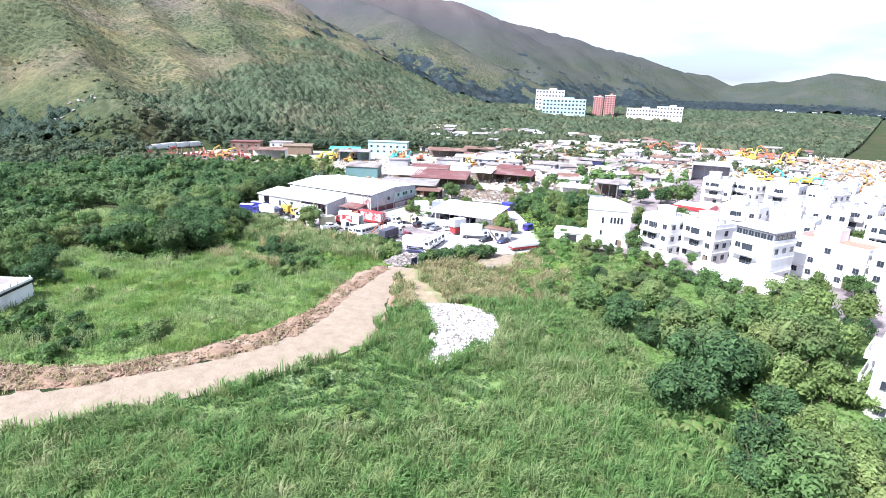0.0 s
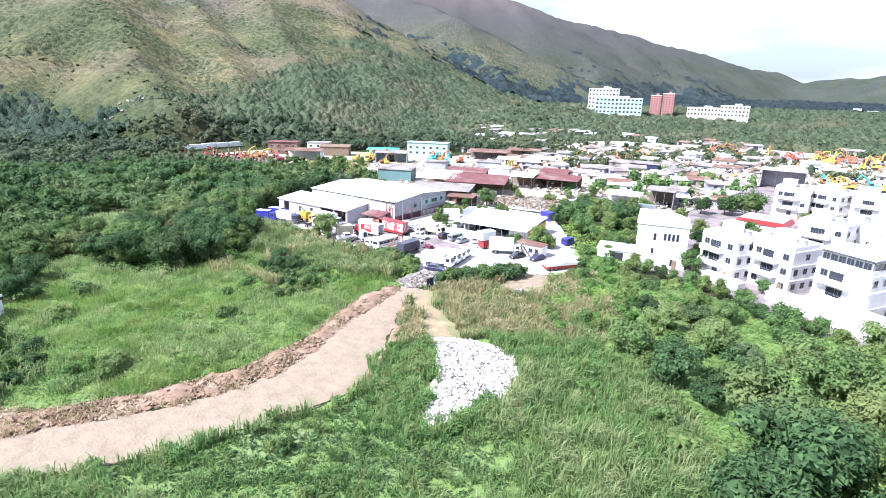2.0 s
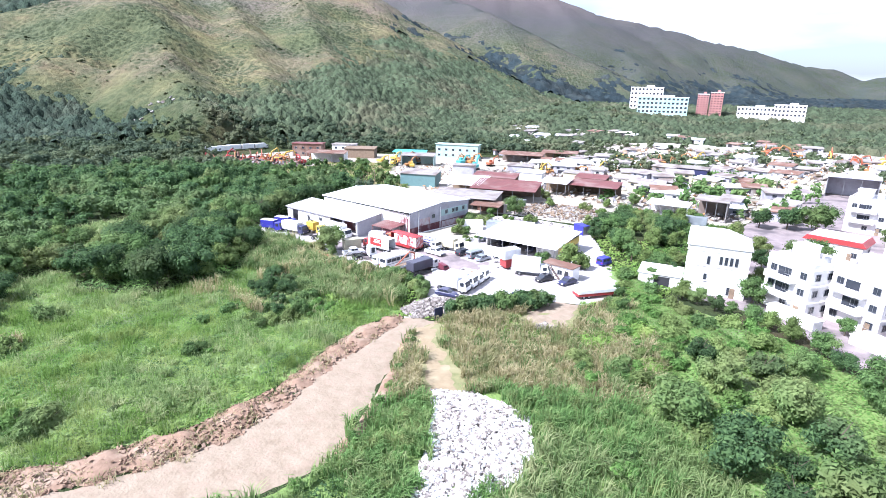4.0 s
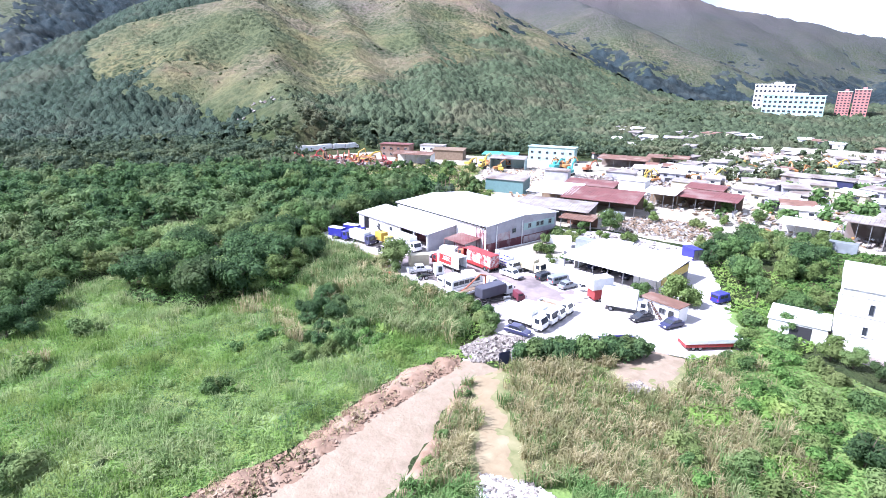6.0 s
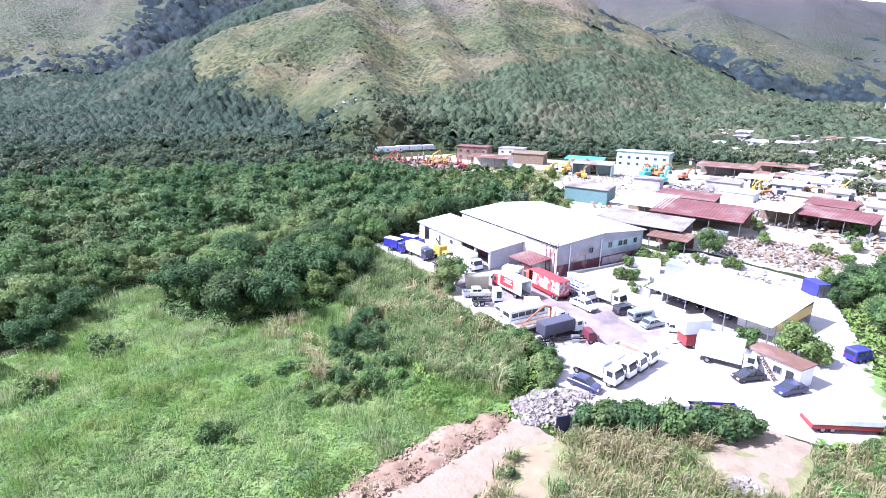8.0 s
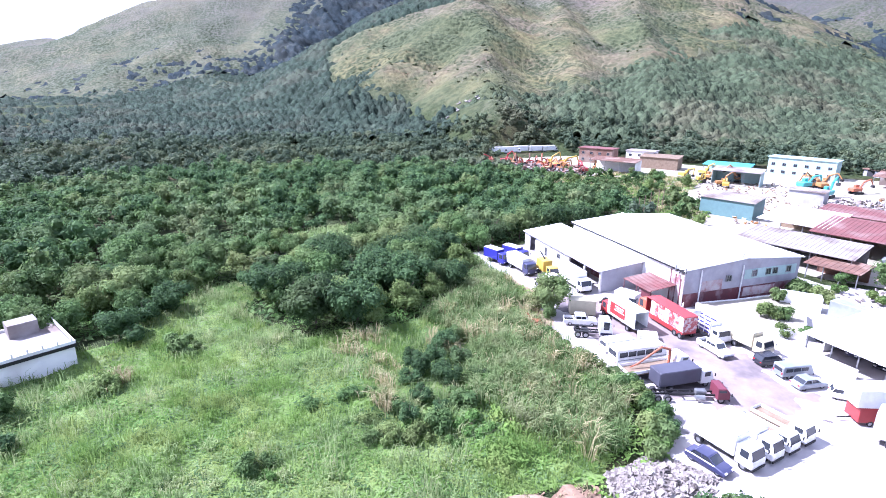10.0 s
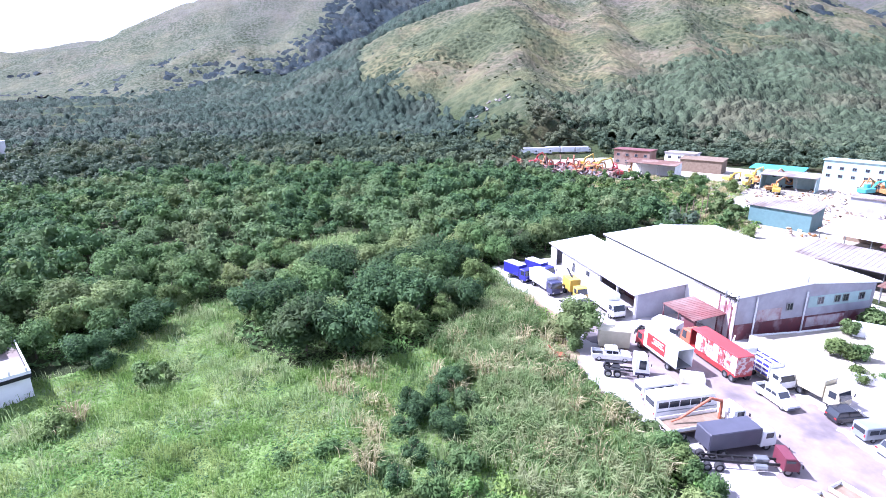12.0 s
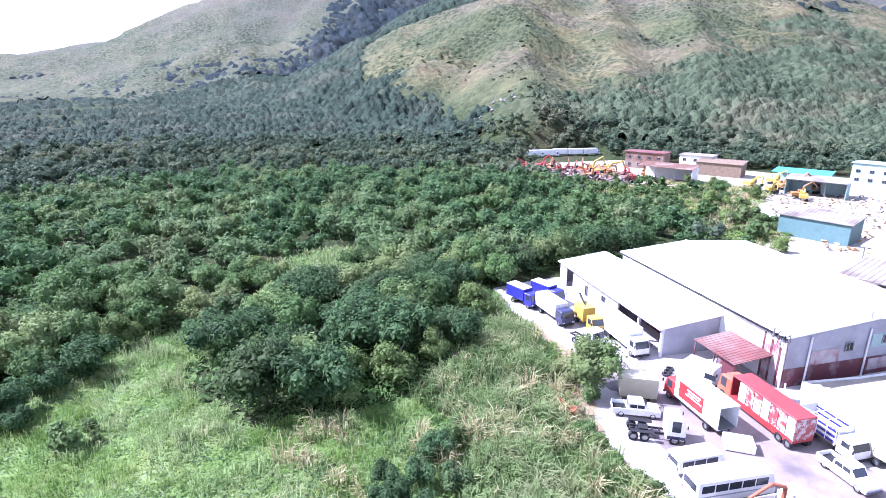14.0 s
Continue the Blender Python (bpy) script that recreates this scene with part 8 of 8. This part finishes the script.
block(-196, 676, 18, 16, 34, 16, 27, "white_wall", "white multi-storey block on the far slope", 9, 6)
block(-172, 655, 18, 14, 50, 14, 17, "turquoise_wall", "pale turquoise long building below the slope", 12, 4)
block(-139, 688, 18, 10, 11, 14, 21, "tower_red", "narrow pale red tower block with windows", 4, 9)
block(-126, 690, 18, 10, 12, 14, 23, "tower_red", "red tower block with pale window bands", 4, 9)
block(-88, 694, 18, 6, 34, 14, 9, "white_wall", "long low white building on the far rise", 10, 2)
block(-58, 698, 18, 4, 28, 16, 12, "white_wall", "white institutional block on the far rise", 8, 3)
for k in range(14):
    a, d = radians(fr.uniform(5, 13)), fr.uniform(1250, 1500)
    hx, hy = EX + d * math.sin(a), EY + d * math.cos(a)
    ob = thing("far_house", hx, hy, float(gz(hx, hy)), fr.uniform(-30, 30), "distant white house on the hillside", "house", "hillside houses")
    part("wall", one_box(0, 0, 2, 14, 10, 12), "white_wall", ob)
    part("roof", one_box(0, 0, 8.2, 15, 11, 0.5), "terracotta" if k % 3 == 0 else "white_roof", ob)
for k, (a, d, w) in enumerate(((-112.5, 345, 12), (-111.2, 350, 14), (-109.6, 352, 16), (-108.4, 360, 12), (-113.8, 340, 10))):
    hx, hy = EX + d * math.sin(radians(a)), EY + d * math.cos(radians(a))
    ob = thing("far_house", hx, hy, float(gz(hx, hy)), 60 + 10 * k, "white flat-roofed building at the wood's edge", "house")
    part("wall", one_box(0, 0, 4, w, 9, 10), "white_wall", ob)
    part("roof", one_box(0, 0, 9.1, w + 0.6, 9.6, 0.3), "white_roof", ob)
    for j in range(4):
        part("window", one_box((j - 1.5) * w / 4, -4.53, 6.5, 1.6, 0.06, 1.2), "glass", ob)
        part("window", one_box((j - 1.5) * w / 4, -4.53, 3.0, 1.6, 0.06, 1.2), "glass", ob)

# flat-roofed house at the meadow's edge
lh = thing("village_house", -112.4, 42.8, 0, 27, "white house with a flat roof terrace and grey edge", "house")
part("wall", one_box(0, 0, 1.5, 11, 10, 3.6), "white_wall", lh)
part("floor_slab", one_box(0, 0, 3.3, 11.4, 10.4, 0.4), "chassis", lh)
bm = bmesh.new()
for s in (-1, 1):
    box(bm, s * 5.5, 0, 3.75, 0.15, 10.4, 0.44)
    box(bm, 0, s * 5.1, 3.75, 10.8, 0.15, 0.44)
part("parapet", bm, "white_wall", lh)
part("terrace_floor", one_box(0, 0, 3.55, 10.6, 9.8, 0.06), "old_roof", lh, "worn terrace paving")
part("roof_hut", one_box(-3.2, 1.2, 4.5, 2.6, 3.4, 1.9), "old_roof", lh, "low grey roof hut")
for n in range(7):
    for s in (-1, 1):
        part("parapet_post", one_box(s * 5.5, -4.8 + n * 1.6, 4.2, 0.18, 0.18, 0.6), "white_wall", lh)
for px in (-3, 3):
    window_part(lh, on_face(11, 10, "s", px, 1.9, 0.02), 1.4, 1.2)
scrap("hillside_rocks", [(-430, 236), (-424, 205), (-405, 205), (-398, 236), (-412, 250)], 20, 3.2, 0.5, "old_roof", "pale rock slabs on the grassy spur", 95, "rocks")


def banana(x, y, s, seed):
    """A banana plant: a short stem and long drooping leaves."""
    r = np.random.RandomState(seed)
    ob = thing("banana_plant", x, y, float(gz(x, y)), r.uniform(0, 360), "banana plant with long drooping yellow-green leaves", "plant", "banana plants")
    part("stem", tube(bmesh.new(), (0, 0, -0.2), (0, 0, 1.6 * s), 0.14 * s, 0.09 * s, 7), "leaf_yellow", ob)
    for k in range(9):
        a = k * 0.7 + r.uniform(0, 0.4)
        l, w = s * r.uniform(1.6, 2.4), s * 0.32
        bm = bmesh.new()
        row = []
        for j in range(6):
            q = j / 5
            rr, zz = l * q * (1 - 0.25 * q), 1.5 * s + l * (0.7 * q - 0.85 * q * q)
            ww = w * math.sin(math.pi * min(1, 0.12 + q * 0.86)) + 0.02
            c, t = Vector((math.cos(a) * rr, math.sin(a) * rr, zz)), Vector((-math.sin(a), math.cos(a), 0))
            row.append((bm.verts.new(c + t * ww - Vector((0, 0, 0.1 * s))), bm.verts.new(c), bm.verts.new(c - t * ww - Vector((0, 0, 0.1 * s)))))
        for u, v in zip(row, row[1:]):
            bm.faces.new((u[0], u[1], v[1], v[0]))
            bm.faces.new((u[1], u[2], v[2], v[1]))
        part("leaf", bm, "leaf_yellow" if k % 3 else "leaf_bright", ob)
    return ob


for k, (px, py) in enumerate(((-5.8, 78.5), (-3.6, 77.5), (-7.4, 76.8), (-1.4, 66.5), (-0.2, 64), (2.2, 64.5), (3.4, 57), (5.8, 62.5), (1.8, 59), (-2.4, 69), (6.5, 57.5), (4.6, 66.8))):
    banana(px, py, 0.75 + 0.15 * (k % 3), 100 + k)
